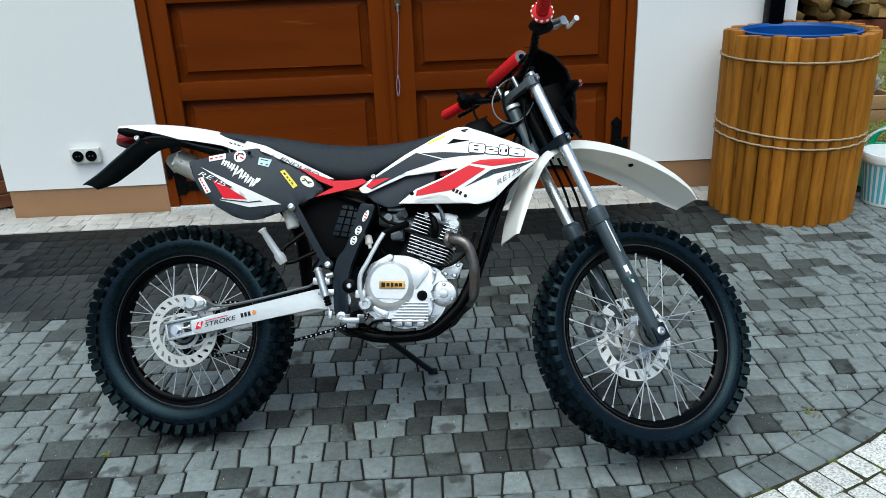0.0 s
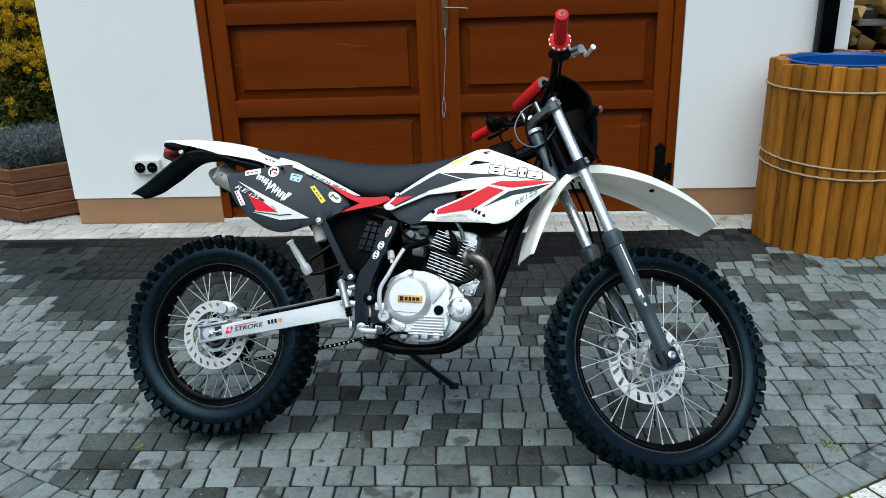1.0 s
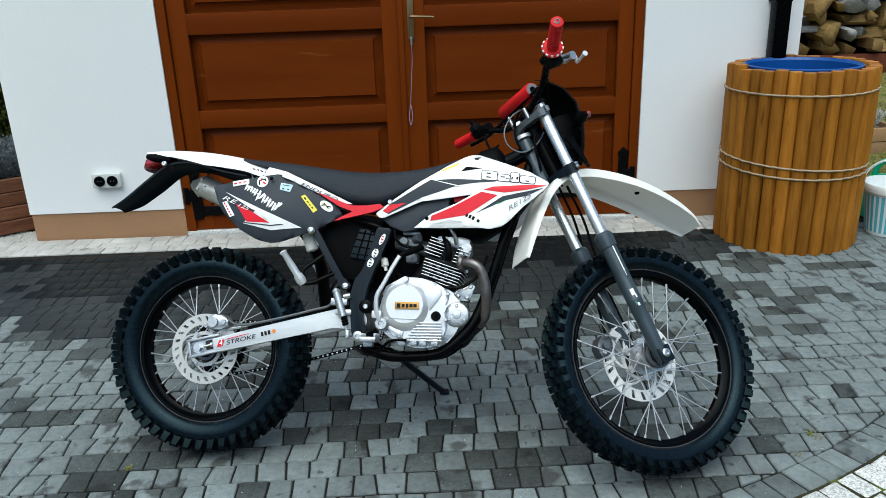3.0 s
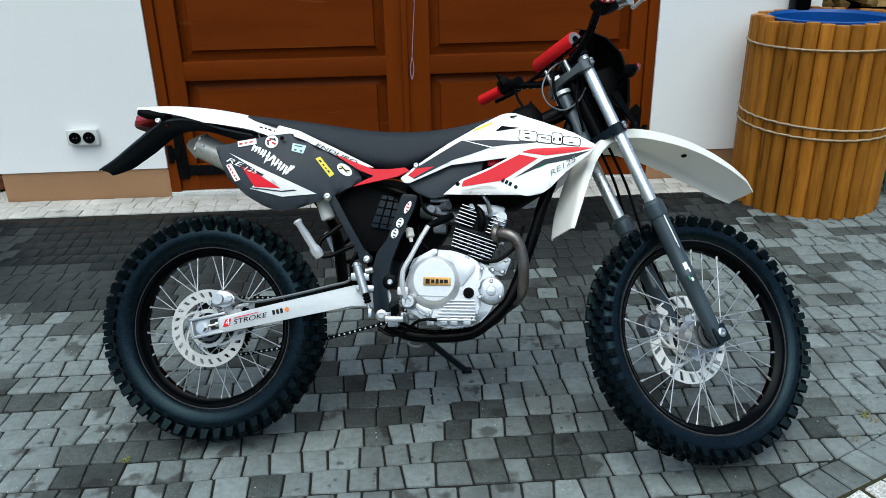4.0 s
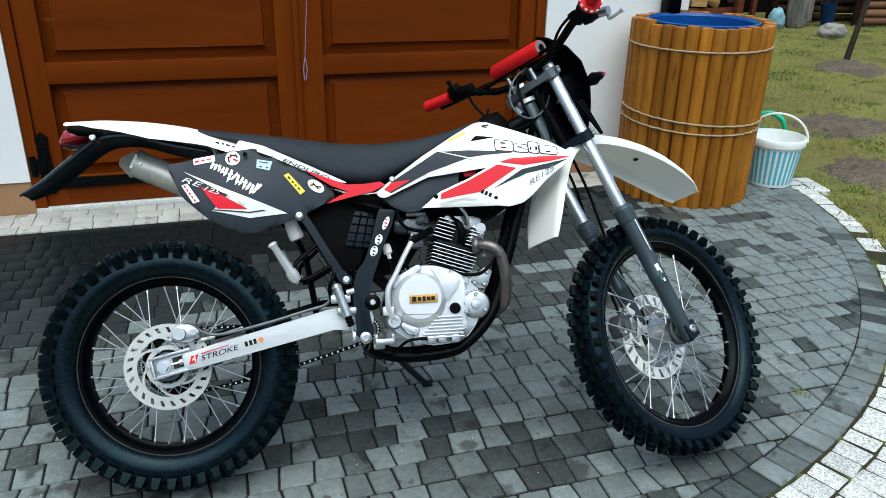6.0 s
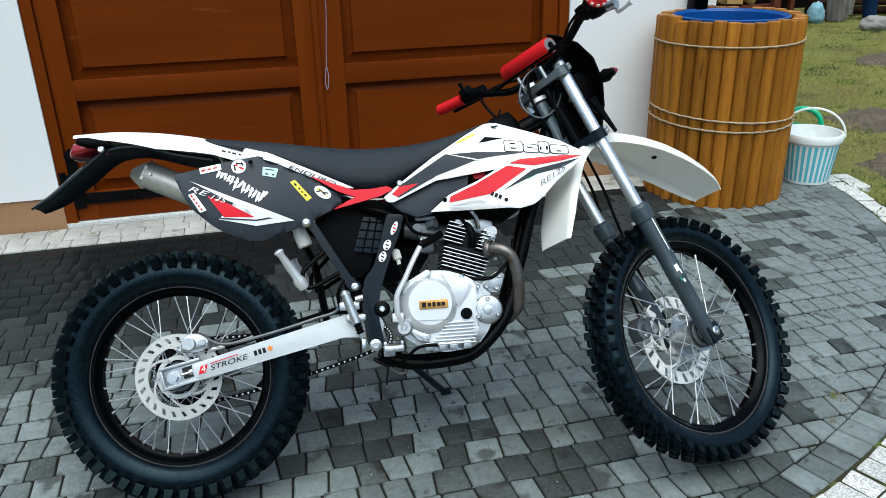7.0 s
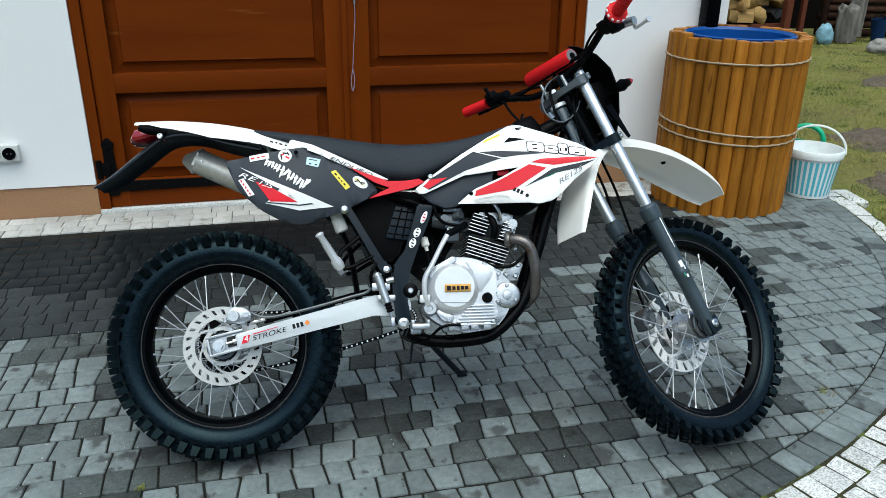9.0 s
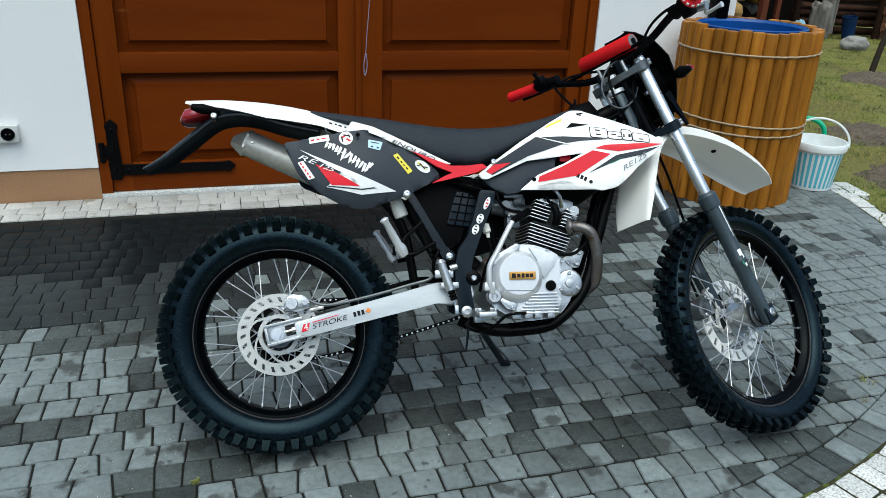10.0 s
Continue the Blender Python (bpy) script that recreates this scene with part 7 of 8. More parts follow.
def rope_ring(z, tilt, sag, ph):
    bm = bmesh.new()
    pts = []
    n = N_ST * 4
    for i in range(n):
        a = 2 * math.pi * i / n
        ripple = 0.5 - 0.5 * math.cos(2 * math.pi * i / 4)
        r = BRAD + 0.0365 - 0.008 * ripple
        pts.append(Vector((r * math.cos(a), r * math.sin(a), z + tilt * math.cos(a - ph) + sag * math.sin(2 * a + ph))))
    rings = []
    for i in range(n):
        d = (pts[(i + 1) % n] - pts[i - 1]).normalized()
        u = d.cross(Vector((0, 0, 1))).normalized()
        w = u.cross(d)
        rings.append([pts[i] + 0.0052 * (math.cos(t) * u + math.sin(t) * w) for t in (2 * math.pi * j / 6 for j in range(6))])
    ringset(bm, rings, closed=True)
    part("rope", bm, ROPE, barrel, "thin hemp rope")


rope_ring(0.825, 0.008, 0.002, 0.4)
rope_ring(0.452, 0.022, 0.004, 3.0)
rope_ring(0.412, 0.010, 0.003, 2.2)

# striped pail and watering can
pail = thing("pail", pose(2.545, 3.97, 0.0), "white plastic pail printed with turquoise stripes", "bucket")
PH, RB, RT = 0.285, 0.122, 0.156
bm = bmesh.new()
turned(bm, (0, 0, 0), (0, 0, 1), [(0.0, RB - 0.006), (0.004, RB), (PH * 0.84, RB + (RT - RB) * 0.84), (PH * 0.85, RT + 0.006), (PH * 0.90, RT + 0.008), (PH * 0.97, RT + 0.008), (PH, RT + 0.004), (PH, RT - 0.003), (0.02, RB - 0.004), (0.018, 0.01)], 48)
part("body", bm, PAIL, pail)
for k in range(30):
    a0, a1 = 2 * math.pi * k / 30, 2 * math.pi * (k + 0.56) / 30
    bm = bmesh.new()
    vs = []
    for z in (0.020, PH * 0.80):
        r = RB + (RT - RB) * z / PH + 0.0008
        vs.append([bm.verts.new((r * math.cos(a), r * math.sin(a), z)) for a in (a0, (a0 + a1) / 2, a1)])
    for i in range(2):
        bm.faces.new((vs[0][i], vs[0][i + 1], vs[1][i + 1], vs[1][i]))
    part("stripe", bm, PAILBLUE, pail)
bm = bmesh.new()
tube(bm, [((RT + 0.010) * math.cos(a) * -0.77 + 0.0, (RT + 0.010) * math.cos(a) * 0.64, PH * 0.92 + 0.150 * math.sin(a)) for a in (math.pi * i / 12 for i in range(13))], 0.0062, 8, 2)
part("handle", bm, PAIL, pail)
can = thing("watering_can", pose(2.655, 4.265, 0.0, 0, 0, -42), "green plastic watering can with a looped handle", "watering can")
bm = bmesh.new()
turned(bm, (0, 0, 0), (0, 0, 1), [(0, 0.10), (0.006, 0.112), (0.19, 0.105), (0.235, 0.080), (0.245, 0.050), (0.240, 0.046), (0.20, 0.06)], 28)
part("body", bm, CANGREEN, can)
bm = bmesh.new()
tube(bm, [(-0.06, 0, 0.232), (-0.03, 0, 0.315), (0.05, 0, 0.345), (0.125, 0, 0.305), (0.145, 0, 0.210), (0.108, 0, 0.12)], 0.015, 10)
part("handle", bm, CANGREEN, can)
bm = bmesh.new()
tube(bm, [(-0.09, 0, 0.06), (-0.17, 0, 0.15), (-0.25, 0, 0.27)], [0.022, 0.016, 0.011], 10)
part("spout", bm, CANGREEN, can)

# planter of stained boards with lavender
planter = thing("planter", pose(-2.80, 4.770, 0), "six-sided planter of red-brown stained boards", "planter")


def hexpt(r, k, z):
    a = radians(-84 + 60 * k)
    return Vector((r * math.cos(a), r * math.sin(a), z))


for lv in range(4):
    z0, z1 = 0.012 + 0.087 * lv, 0.012 + 0.087 * lv + 0.083
    r0, r1 = 0.362 + 0.006 * lv, 0.378 + 0.006 * lv
    for k in range(6):
        bm = bmesh.new()
        o = [hexpt(r0, k, z0), hexpt(r0, k + 1, z0), hexpt(r1, k + 1, z1), hexpt(r1, k, z1)]
        i_ = [hexpt(r0 - 0.028, k, z0), hexpt(r0 - 0.028, k + 1, z0), hexpt(r1 - 0.028, k + 1, z1), hexpt(r1 - 0.028, k, z1)]
        va, vb = [bm.verts.new(p) for p in o], [bm.verts.new(p) for p in i_]
        bm.faces.new(va)
        bm.faces.new(vb)
        for q in range(4):
            bm.faces.new((va[q], va[(q + 1) % 4], vb[(q + 1) % 4], vb[q]))
        bmesh.ops.bevel(bm, geom=bm.edges[:], offset=0.004, segments=1, affect="EDGES")
        part("board", bm, PLANKRED, planter, "", 30)
bm = bmesh.new()
vs = [bm.verts.new(hexpt(0.345, k, 0.30)) for k in range(6)]
vt = [bm.verts.new(hexpt(0.32, k, 0.03)) for k in range(6)]
bm.faces.new(vs)
bm.faces.new(vt)
for k in range(6):
    bm.faces.new((vs[k], vs[(k + 1) % 6], vt[(k + 1) % 6], vt[k]))
part("potting_soil", bm, EARTH, planter, "", 0)


def strands(name, count, place, size, mat, label, category, parent=None, leaves=1):
    """Many thin leaves, each a folded blade: place(i) gives foot, direction, length."""
    verts, faces = [], []
    for i in range(count):
        p, d, ln, wd = place(i)
        side = d.cross(Vector((rnd_y.uniform(-1, 1), rnd_y.uniform(-1, 1), rnd_y.uniform(-0.3, 0.3)))).normalized()
        n = len(verts)
        mid = p + d * ln * 0.55
        verts += [p - side * wd * 0.5, p + side * wd * 0.5, mid + side * wd * 0.6, p + d * ln, mid - side * wd * 0.6]
        faces.append((n, n + 1, n + 2, n + 3, n + 4))
    me = bpy.data.meshes.new(name)
    me.from_pydata(verts, [], faces)
    me.materials.append(mat)
    ob = new(name, me)
    if parent:
        ob.parent = parent
        ob["kind"] = "stuff"
        return ob
    return tagged(ob, label, category, kind="stuff")


lavender = thing("lavender", pose(-2.80, 4.770, 0.285), "grey-green lavender bush growing in the planter", "plant")


def lav(i):
    a, r = rnd_y.uniform(0, 6.283), 0.20 * math.sqrt(rnd_y.random())
    out = Vector((math.cos(a), math.sin(a), 0))
    d = (out * (r * 2.6) + Vector((rnd_y.uniform(-0.2, 0.2), rnd_y.uniform(-0.2, 0.2), 1))).normalized()
    h = rnd_y.uniform(0.02, 0.20) + 0.07 * rnd_y.random()
    p = out * r + d * h
    ln = rnd_y.uniform(0.010, 0.030)
    dd = (d + Vector((rnd_y.uniform(-1.2, 1.2), rnd_y.uniform(-1.2, 1.2), rnd_y.uniform(-0.5, 0.5)))).normalized()
    return p, dd, ln, 0.0035


strands("foliage", 26000, lav, 1, LAVENDER, "", "", lavender)
for k in range(14):
    a = 6.283 * k / 14
    bm = bmesh.new()
    tube(bm, [(0.06 * math.cos(a), 0.06 * math.sin(a), 0), (0.14 * math.cos(a), 0.14 * math.sin(a), 0.12), (0.24 * math.cos(a), 0.24 * math.sin(a), 0.26)], [0.005, 0.004, 0.002], 5, 2)
    part("stem", bm, BARK, lavender)

# golden thuja: trunk, limbs and flat sprays
thuja = thing("thuja_shrub", pose(-3.56, 6.25, -0.01), "golden-yellow conical thuja shrub in the lawn", "shrub")
bm = bmesh.new()
tube(bm, [(0, 0, 0), (0.01, 0, 0.5), (0, 0.01, 1.25)], [0.035, 0.025, 0.006], 8, 3)
part("trunk", bm, BARK, thuja)
limbs, clumps = [], []
for k in range(64):
    z = 0.14 + 0.98 * (k / 64) ** 0.95
    a = k * 2.39996
    reach = (0.31 * (1 - (z / 1.28) ** 2.4) + 0.045) * rnd_y.uniform(0.75, 1.2)
    tip = Vector((reach * math.cos(a), reach * math.sin(a), z + 0.10 + 0.08 * rnd_y.random()))
    limbs.append((Vector((0, 0, z)), tip))
    if z > 0.62 or k % 3 == 0:
        for _ in range(9 if z > 0.60 else 2):
            off_ = Vector((rnd_y.gauss(0, 0.055), rnd_y.gauss(0, 0.055), rnd_y.gauss(0, 0.065)))
            clumps.append((tip + off_, Vector((math.cos(a), math.sin(a), rnd_y.uniform(-0.4, 1.2))).normalized(), rnd_y.uniform(0.03, 0.10)))
    if k % 4 == 0:
        bm = bmesh.new()
        tube(bm, [(0, 0, z), tuple((Vector((0, 0, z)) + tip) / 2 - Vector((0, 0, 0.03))), tuple(tip)], [0.010, 0.007, 0.003], 5, 2)
        part("limb", bm, BARK, thuja)


def spray(i):
    c_, out_, r_ = clumps[i % len(clumps)]
    v_ = Vector((rnd_y.gauss(0, 1), rnd_y.gauss(0, 1), rnd_y.gauss(0, 1))).normalized()
    d = (v_ * 0.8 + out_ * 0.5 + Vector((0, 0, 0.55))).normalized()
    return c_ + v_ * r_ * rnd_y.uniform(0.1, 0.6), (d + Vector((rnd_y.uniform(-0.5, 0.5), rnd_y.uniform(-0.5, 0.5), rnd_y.uniform(-0.3, 0.5)))).normalized(), rnd_y.uniform(0.010, 0.026), rnd_y.uniform(0.004, 0.008)


strands("crown", 36000, spray, 1, THUJA, "", "", thuja)


def inner_spray(i):
    a, b = limbs[i % len(limbs)]
    p = a.lerp(b, 0.2 + 0.72 * rnd_y.random()) + Vector((rnd_y.gauss(0, 0.04), rnd_y.gauss(0, 0.04), rnd_y.gauss(0, 0.045)))
    d = Vector((rnd_y.uniform(-1, 1), rnd_y.uniform(-1, 1), rnd_y.uniform(-0.2, 1))).normalized()
    return p, d, rnd_y.uniform(0.025, 0.05), rnd_y.uniform(0.010, 0.018)


# dark green sprays with the crown's inner shade put into their colour
strands("inner_crown", 24000, inner_spray, 1, THUJADARK, "", "", thuja)

# lawn blades where the camera can see them
LAWNS = ((-9.0, -2.45, 4.15, 10.6, 75000), (2.2, 9.5, 2.6, 10.8, 120000))


def bare(x, y):
    for cx, cy, r in ((5.92, 7.0, 0.44), (4.05, 5.02, 0.48), (3.36, 4.02, 0.38)):
        q = math.hypot(x - cx, y - cy) / r
        if q < 1:
            return 0.15 + 0.7 * q ** 3
    return 1.0


def in_yard(x, y):
    if math.hypot(x - CX, y - CY) < 2.87 + 0.10 * noise.noise(Vector((x * 4, y * 4, 0))) + (0.08 if x < 0 else -0.05):
        return False
    if X_LEFT - 0.05 < x < X_RIGHT + 0.05 and y > 4.1:
        return False
    if math.hypot(x + 2.80, y - 4.865) < 0.42 or (x < -2.3 and y < 4.42 and x > -3.05):
        return False
    if -3.25 < x < -2.3 and 4.1 < y < 4.75:
        return False
    return True


verts, faces = [], []
for x0, x1, y0, y1, count in LAWNS:
    for i in range(count):
        fx = rnd_y.random() ** 1.5
        x = (x1 - (x1 - x0) * fx) if x1 < 0 else x0 + (x1 - x0) * fx
        y = y0 + (y1 - y0) * rnd_y.random()
        if not in_yard(x, y) or rnd_y.random() > bare(x, y):
            continue
        patch = 0.5 + 0.5 * noise.noise(Vector((x * 1.1, y * 1.1, 2)))
        ln = rnd_y.uniform(0.014, 0.036) * (0.4 + 1.3 * patch) * (1.7 if rnd_y.random() < 0.04 else 1)
        d = Vector((rnd_y.uniform(-1, 1), rnd_y.uniform(-1, 1), rnd_y.uniform(0.5, 1.4))).normalized()
        s_ = Vector((-d.y, d.x, 0)).normalized() * rnd_y.uniform(0.0014, 0.0034)
        z = -0.03
        p = Vector((x, y, z + 0.018))
        n = len(verts)
        verts += [p - s_, p + s_, p + d * ln * 0.6 + s_ * 0.7, p + d * ln + Vector((0, 0, -0.3 * ln))]
        faces.append((n, n + 1, n + 2, n + 3))
me = bpy.data.meshes.new("grass")
me.from_pydata(verts, [], faces)
me.materials.append(GRASS)
tagged(new("grass", me), "short patchy green and yellowed lawn grass", "grass", kind="stuff")


def mound(cx, cy, r, h):
    """Dug soil: a low heap with clods and an uneven rim that sinks into the lawn."""
    bm = bmesh.new()
    n, m = 54, 14
    rings = []
    for j in range(m):
        q = 1 - j / (m - 1) * 0.97
        ring = []
        for i in range(n):
            a = 2 * math.pi * i / n
            rim = 1 + 0.35 * noise.noise(Vector((math.cos(a) * 1.6, math.sin(a) * 1.6, cx)))
            x, y = cx + r * q * rim * math.cos(a), cy + r * q * rim * math.sin(a)
            z = -0.055 + h * (1 - q * q) + 0.030 * noise.noise(Vector((x * 9, y * 9, 1))) + 0.016 * noise.noise(Vector((x * 24, y * 24, 4)))
            ring.append((x, y, z))
        rings.append(ring)
    ringset(bm, rings)
    return tagged(part("earth_mound", bm, EARTH, None, "", 50), "low patch of bare dug earth in the lawn", "earth", "earth patches")


mound(5.92, 7.00, 0.46, 0.13)
mound(4.05, 5.02, 0.50, 0.085)
mound(3.36, 4.02, 0.40, 0.075)

# young tree
tree = thing("young_tree", pose(5.96, 7.16, 0.03), "slim young tree trunk in a ring of dug earth", "tree")
bm = bmesh.new()
tube(bm, [(0, 0, -0.06), (0.05, 0.0, 0.25), (0.13, 0.02, 0.6), (0.22, 0.02, 1.1), (0.28, 0.02, 1.9)], [0.036, 0.030, 0.027, 0.022, 0.012], 10, 4)
part("trunk", bm, BARK, tree)
for z, a, ln in ((0.95, 0.4, 0.5), (1.2, 2.6, 0.55), (1.45, 4.4, 0.5), (1.65, 1.2, 0.4)):
    bm = bmesh.new()
    x = 0.2 + 0.08 * (z - 0.95)
    tube(bm, [(x, 0.02, z), (x + 0.4 * ln * math.cos(a), 0.4 * ln * math.sin(a), z + 0.25), (x + ln * math.cos(a), ln * math.sin(a), z + 0.6)], [0.012, 0.008, 0.003], 6, 2)
    part("limb", bm, BARK, tree)

# pale gravel at the wall's corner
verts, faces = [], []
for i in range(1500):
    x, y = rnd_y.uniform(-3.2, -2.40), rnd_y.uniform(4.41, 4.62)
    if y > 4.60 + 0.2 * (x + 2.8) or math.hypot(x + 2.8, y - 4.865) < 0.34:
        continue
    r = rnd_y.uniform(0.006, 0.014)
    n = len(verts)
    for k in range(6):
        v = Vector(((1, 0, 0), (0, 1, 0), (-1, 0, 0), (0, -1, 0), (0, 0, 1), (0, 0, -1))[k]) * r * rnd_y.uniform(0.7, 1.2)
        verts.append(v + Vector((x, y, -0.012 + r * 0.4)))
    faces += [(n + a, n + b, n + c) for a, b, c in ((0, 1, 4), (1, 2, 4), (2, 3, 4), (3, 0, 4), (1, 0, 5), (2, 1, 5), (3, 2, 5), (0, 3, 5))]
me = bpy.data.meshes.new("gravel")
me.from_pydata(verts, [], faces)
me.materials.append(GRAVEL)
tagged(new("gravel", me), "strip of pale gravel beside the planter", "gravel", kind="stuff")


# firewood stacks with posts and a base beam
def log_meshes(mat):
    """Six pieces of firewood: rounds, halves and split wedges, lying along y."""
    out = []
    for k in range(6):
        rr_ = random.Random(40 + k)
        bm = bmesh.new()
        if k in (0, 3):
            prof = [(math.cos(a) * rr_.uniform(0.9, 1.0), math.sin(a) * rr_.uniform(0.9, 1.0)) for a in (2 * math.pi * i / 12 for i in range(12))]
        else:
            wide = {1: 80, 2: 110, 4: 180, 5: 60}[k]
            prof = [(1.3 * math.cos(radians(wide * (i / 5 - 0.5))) - 0.6, 1.3 * math.sin(radians(wide * (i / 5 - 0.5)))) for i in range(6)] + [(-0.6 + rr_.uniform(-0.1, 0.1), 0.0)]
        ringset(bm, [[(x * q, y, z * q) for x, z in prof] for y, q in ((-0.2, 0.98), (-0.195, 1.0), (0.2, 1.0))])
        out.append(mesh_of(bm, "log", mat, 25))
    return out


LOGS_GREY, LOGS_YELLOW = log_meshes(FIREWOOD), log_meshes(SPLITWOOD)


LOGS_DARK = log_meshes(BARK)


def woodpile(m, width, height, size, yellow, label, lo, change):
    """A stack of small split wood up to the height change, and of large round logs above it."""
    pile = thing("firewood_stack", m, label, "firewood")
    # near-black sheet; its colour stands for the shade between the logs
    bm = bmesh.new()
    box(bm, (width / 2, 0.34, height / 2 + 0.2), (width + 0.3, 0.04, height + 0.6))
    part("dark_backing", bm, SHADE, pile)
    bm = bmesh.new()
    box(bm, (width / 2, -0.16, lo * 0.5), (width + 0.1, 0.12, lo), 0.01)
    part("base_beam", bm, SHEDRED, pile, "red-brown base beam")
    z, count = lo + size * 0.8, 0
    while z < height and count < 295:
        big = z > change
        sz = size * (1.45 if big else 1.0)
        x = sz * rnd_y.uniform(0.2, 1.0)
        while x < width and count < 295:
            s = sz * rnd_y.uniform(0.55, 1.3)
            pool = LOGS_YELLOW if rnd_y.random() < (yellow if not big else 0.12) else (LOGS_DARK if big and rnd_y.random() < 0.93 else LOGS_GREY)
            ob = new("log", pool[rnd_y.choice((0, 3, 4)) if big else rnd_y.choice((1, 2, 4, 5))])
            ob.parent = pile
            ob.matrix_local = pose(x, rnd_y.uniform(-0.10, 0.10), z + rnd_y.uniform(-0.03, 0.03), rnd_y.uniform(-9, 9), rnd_y.uniform(0, 360), rnd_y.uniform(-16, 16) if rnd_y.random() < 0.8 else rnd_y.uniform(60, 90)) @ Matrix.Diagonal((s, 1, s * rnd_y.uniform(0.7, 1.0), 1))
            x += (s + sz * 0.3) * rnd_y.uniform(1.1, 1.7)
            count += 1
        z += sz * 1.4
    return pile


woodpile(pose(-9.0, 10.05, 0, 0, 0, 3), 4.6, 2.5, 0.095, 0.06, "tall untidy stack of grey split and brown round firewood", 0.20, 0.78)
woodpile(pose(3.9, 10.45, 0), 2.9, 1.7, 0.13, 0.7, "stack of split yellow and brown firewood", 0.25, 9.0)


def post(x, y, h, w, mat, label):
    p = thing("post", pose(x, y, -0.03), label, "post", "shed posts")
    bm = bmesh.new()
    box(bm, (0, 0, h / 2), (w, w, h), 0.006)
    part("shaft", bm, mat, p)


post(-5.17, 7.24, 3.0, 0.11, POSTBLUE, "pale blue square post standing in the lawn")
post(-5.72, 9.3, 3.0, 0.11, POSTBLUE, "pale blue square post by the firewood")
post(6.70, 10.1, 2.4, 0.10, SHEDRED, "red-brown shed post by the firewood")
post(7.10, 10.3, 2.4, 0.07, SHEDRED, "red-brown shed post by the firewood")

# fence of round logs: a stretch coloured dark for its shade, then a paler one nearer
logbin = thing("log_fence", pose(7.75, 10.75, 0), "low fence of stacked dark red-brown round logs", "fence")
bm = bmesh.new()
rod(bm, (0, 0, 0), (1, 0, 0), 0.060, 0.055, seg=10)
rail_dark, rail_tan = mesh_of(bm.copy(), "rail", RAILDARK, 50), mesh_of(bm, "rail", RAILTAN, 50)
for k in range(11):
    for x0, y0, L_, rz, me_ in ((0.0, 0.0, 1.35, -20, rail_dark), (0.98, -0.80, 2.6, -4, rail_tan)):
        ob = new("rail", me_)
        ob.parent = logbin
        ob.matrix_local = pose(x0 + rnd_y.uniform(-0.04, 0.04), y0, 0.07 + 0.116 * k, 0, rnd_y.uniform(-0.6, 0.6), rz) @ Matrix.Diagonal((L_, 1, rnd_y.uniform(0.9, 1.05), 1))
for x, y in ((0.0, -0.09), (0.97, -0.72), (3.5, -1.05)):
    bm = bmesh.new()
    rod(bm, (x, y, 0), (x, y, 1.34), 0.055, seg=10)
    part("post", bm, RAILDARK, logbin)
# near-black board in place of the deep shade behind the fence
bm = bmesh.new()
box(bm, (1.2, 1.1, 0.95), (6.4, 0.05, 2.0))
part("dark_board", bm, SHADE, logbin)


def lump(name, m, size, mat, label, category, seed, group="", square=0.0):
    bm = bmesh.new()
    bmesh.ops.create_icosphere(bm, subdivisions=4, radius=1)
    for v in bm.verts:
        p = v.co.copy()
        if square:
            p = Vector((p.x, p.y, max(-1, min(1, p.z * 1.7))))
            r_ = math.hypot(p.x, p.y)
            if abs(p.z) < 0.999 and r_ > 0:
                p.x, p.y = p.x / r_, p.y / r_
            ang_ = math.atan2(p.y, p.x)
            k_ = 1 + 0.10 * math.sin(5 * ang_ + seed) + 0.06 * math.sin(11 * ang_ + 2 * seed)
            p.x, p.y = p.x * k_, p.y * k_
            p.z += 0.18 * noise.noise(Vector((p.x * 2, p.y * 2, seed))) if p.z > 0.9 else 0
        p *= 1 + 0.20 * noise.noise(v.co * 1.6 + Vector((seed, 0, 0))) + 0.08 * noise.noise(v.co * 4 + Vector((0, seed, 0))) + 0.04 * noise.noise(v.co * 9 + Vector((0, seed, 3)))
        v.co = Vector((p.x * size[0], p.y * size[1], max(p.z, -0.8) * size[2]))
    ob = part(name, bm, mat, None, "", 60)
    ob.matrix_world = m
    return tagged(ob, label, category, group)


lump("boulder", pose(7.50, 9.10, 0.06), (0.19, 0.15, 0.12), STONE, "rounded grey field stone on the lawn", "stone", 2)
lump("tree_stump", pose(7.66, 10.05, 0.23, 4, -6, 0), (0.135, 0.13, 0.27), STUMPWOOD, "upright weathered grey tree stump", "stump", 5, "stumps", 1.0)
lump("tree_stump", pose(8.02, 10.32, 0.30, 0, 6, 40), (0.105, 0.11, 0.32), STUMPWOOD, "taller upright weathered grey tree stump", "stump", 9, "stumps", 1.0)
lump("plastic_sack", pose(7.30, 10.0, 0.11), (0.11, 0.11, 0.16), BLUEBAG, "crumpled pale blue plastic sack", "sack", 7)
TUBBLUE = material("dark_blue_tub", (0.006, 0.026, 0.085), 0.4, blotch=(6, 0.5), bump=(90, 0.1), spec=0.2)
tub = thing("plastic_tub", pose(8.27, 10.08, 0), "dark blue plastic tub leaning by the fence", "tub")
bm = bmesh.new()
turned(bm, (0, 0, 0.0), (-0.12, 0, 1), [(0, 0.075), (0.01, 0.088), (0.30, 0.105), (0.32, 0.112), (0.32, 0.098), (0.1, 0.08)], 22)
part("body", bm, TUBBLUE, tub)
bm = bmesh.new()
tube(bm, [(-0.14, 0, 0.31), (-0.10, 0, 0.37), (-0.02, 0, 0.37), (0.065, 0, 0.33)], 0.008, 6, 3)
part("handle", bm, IRON, tub)

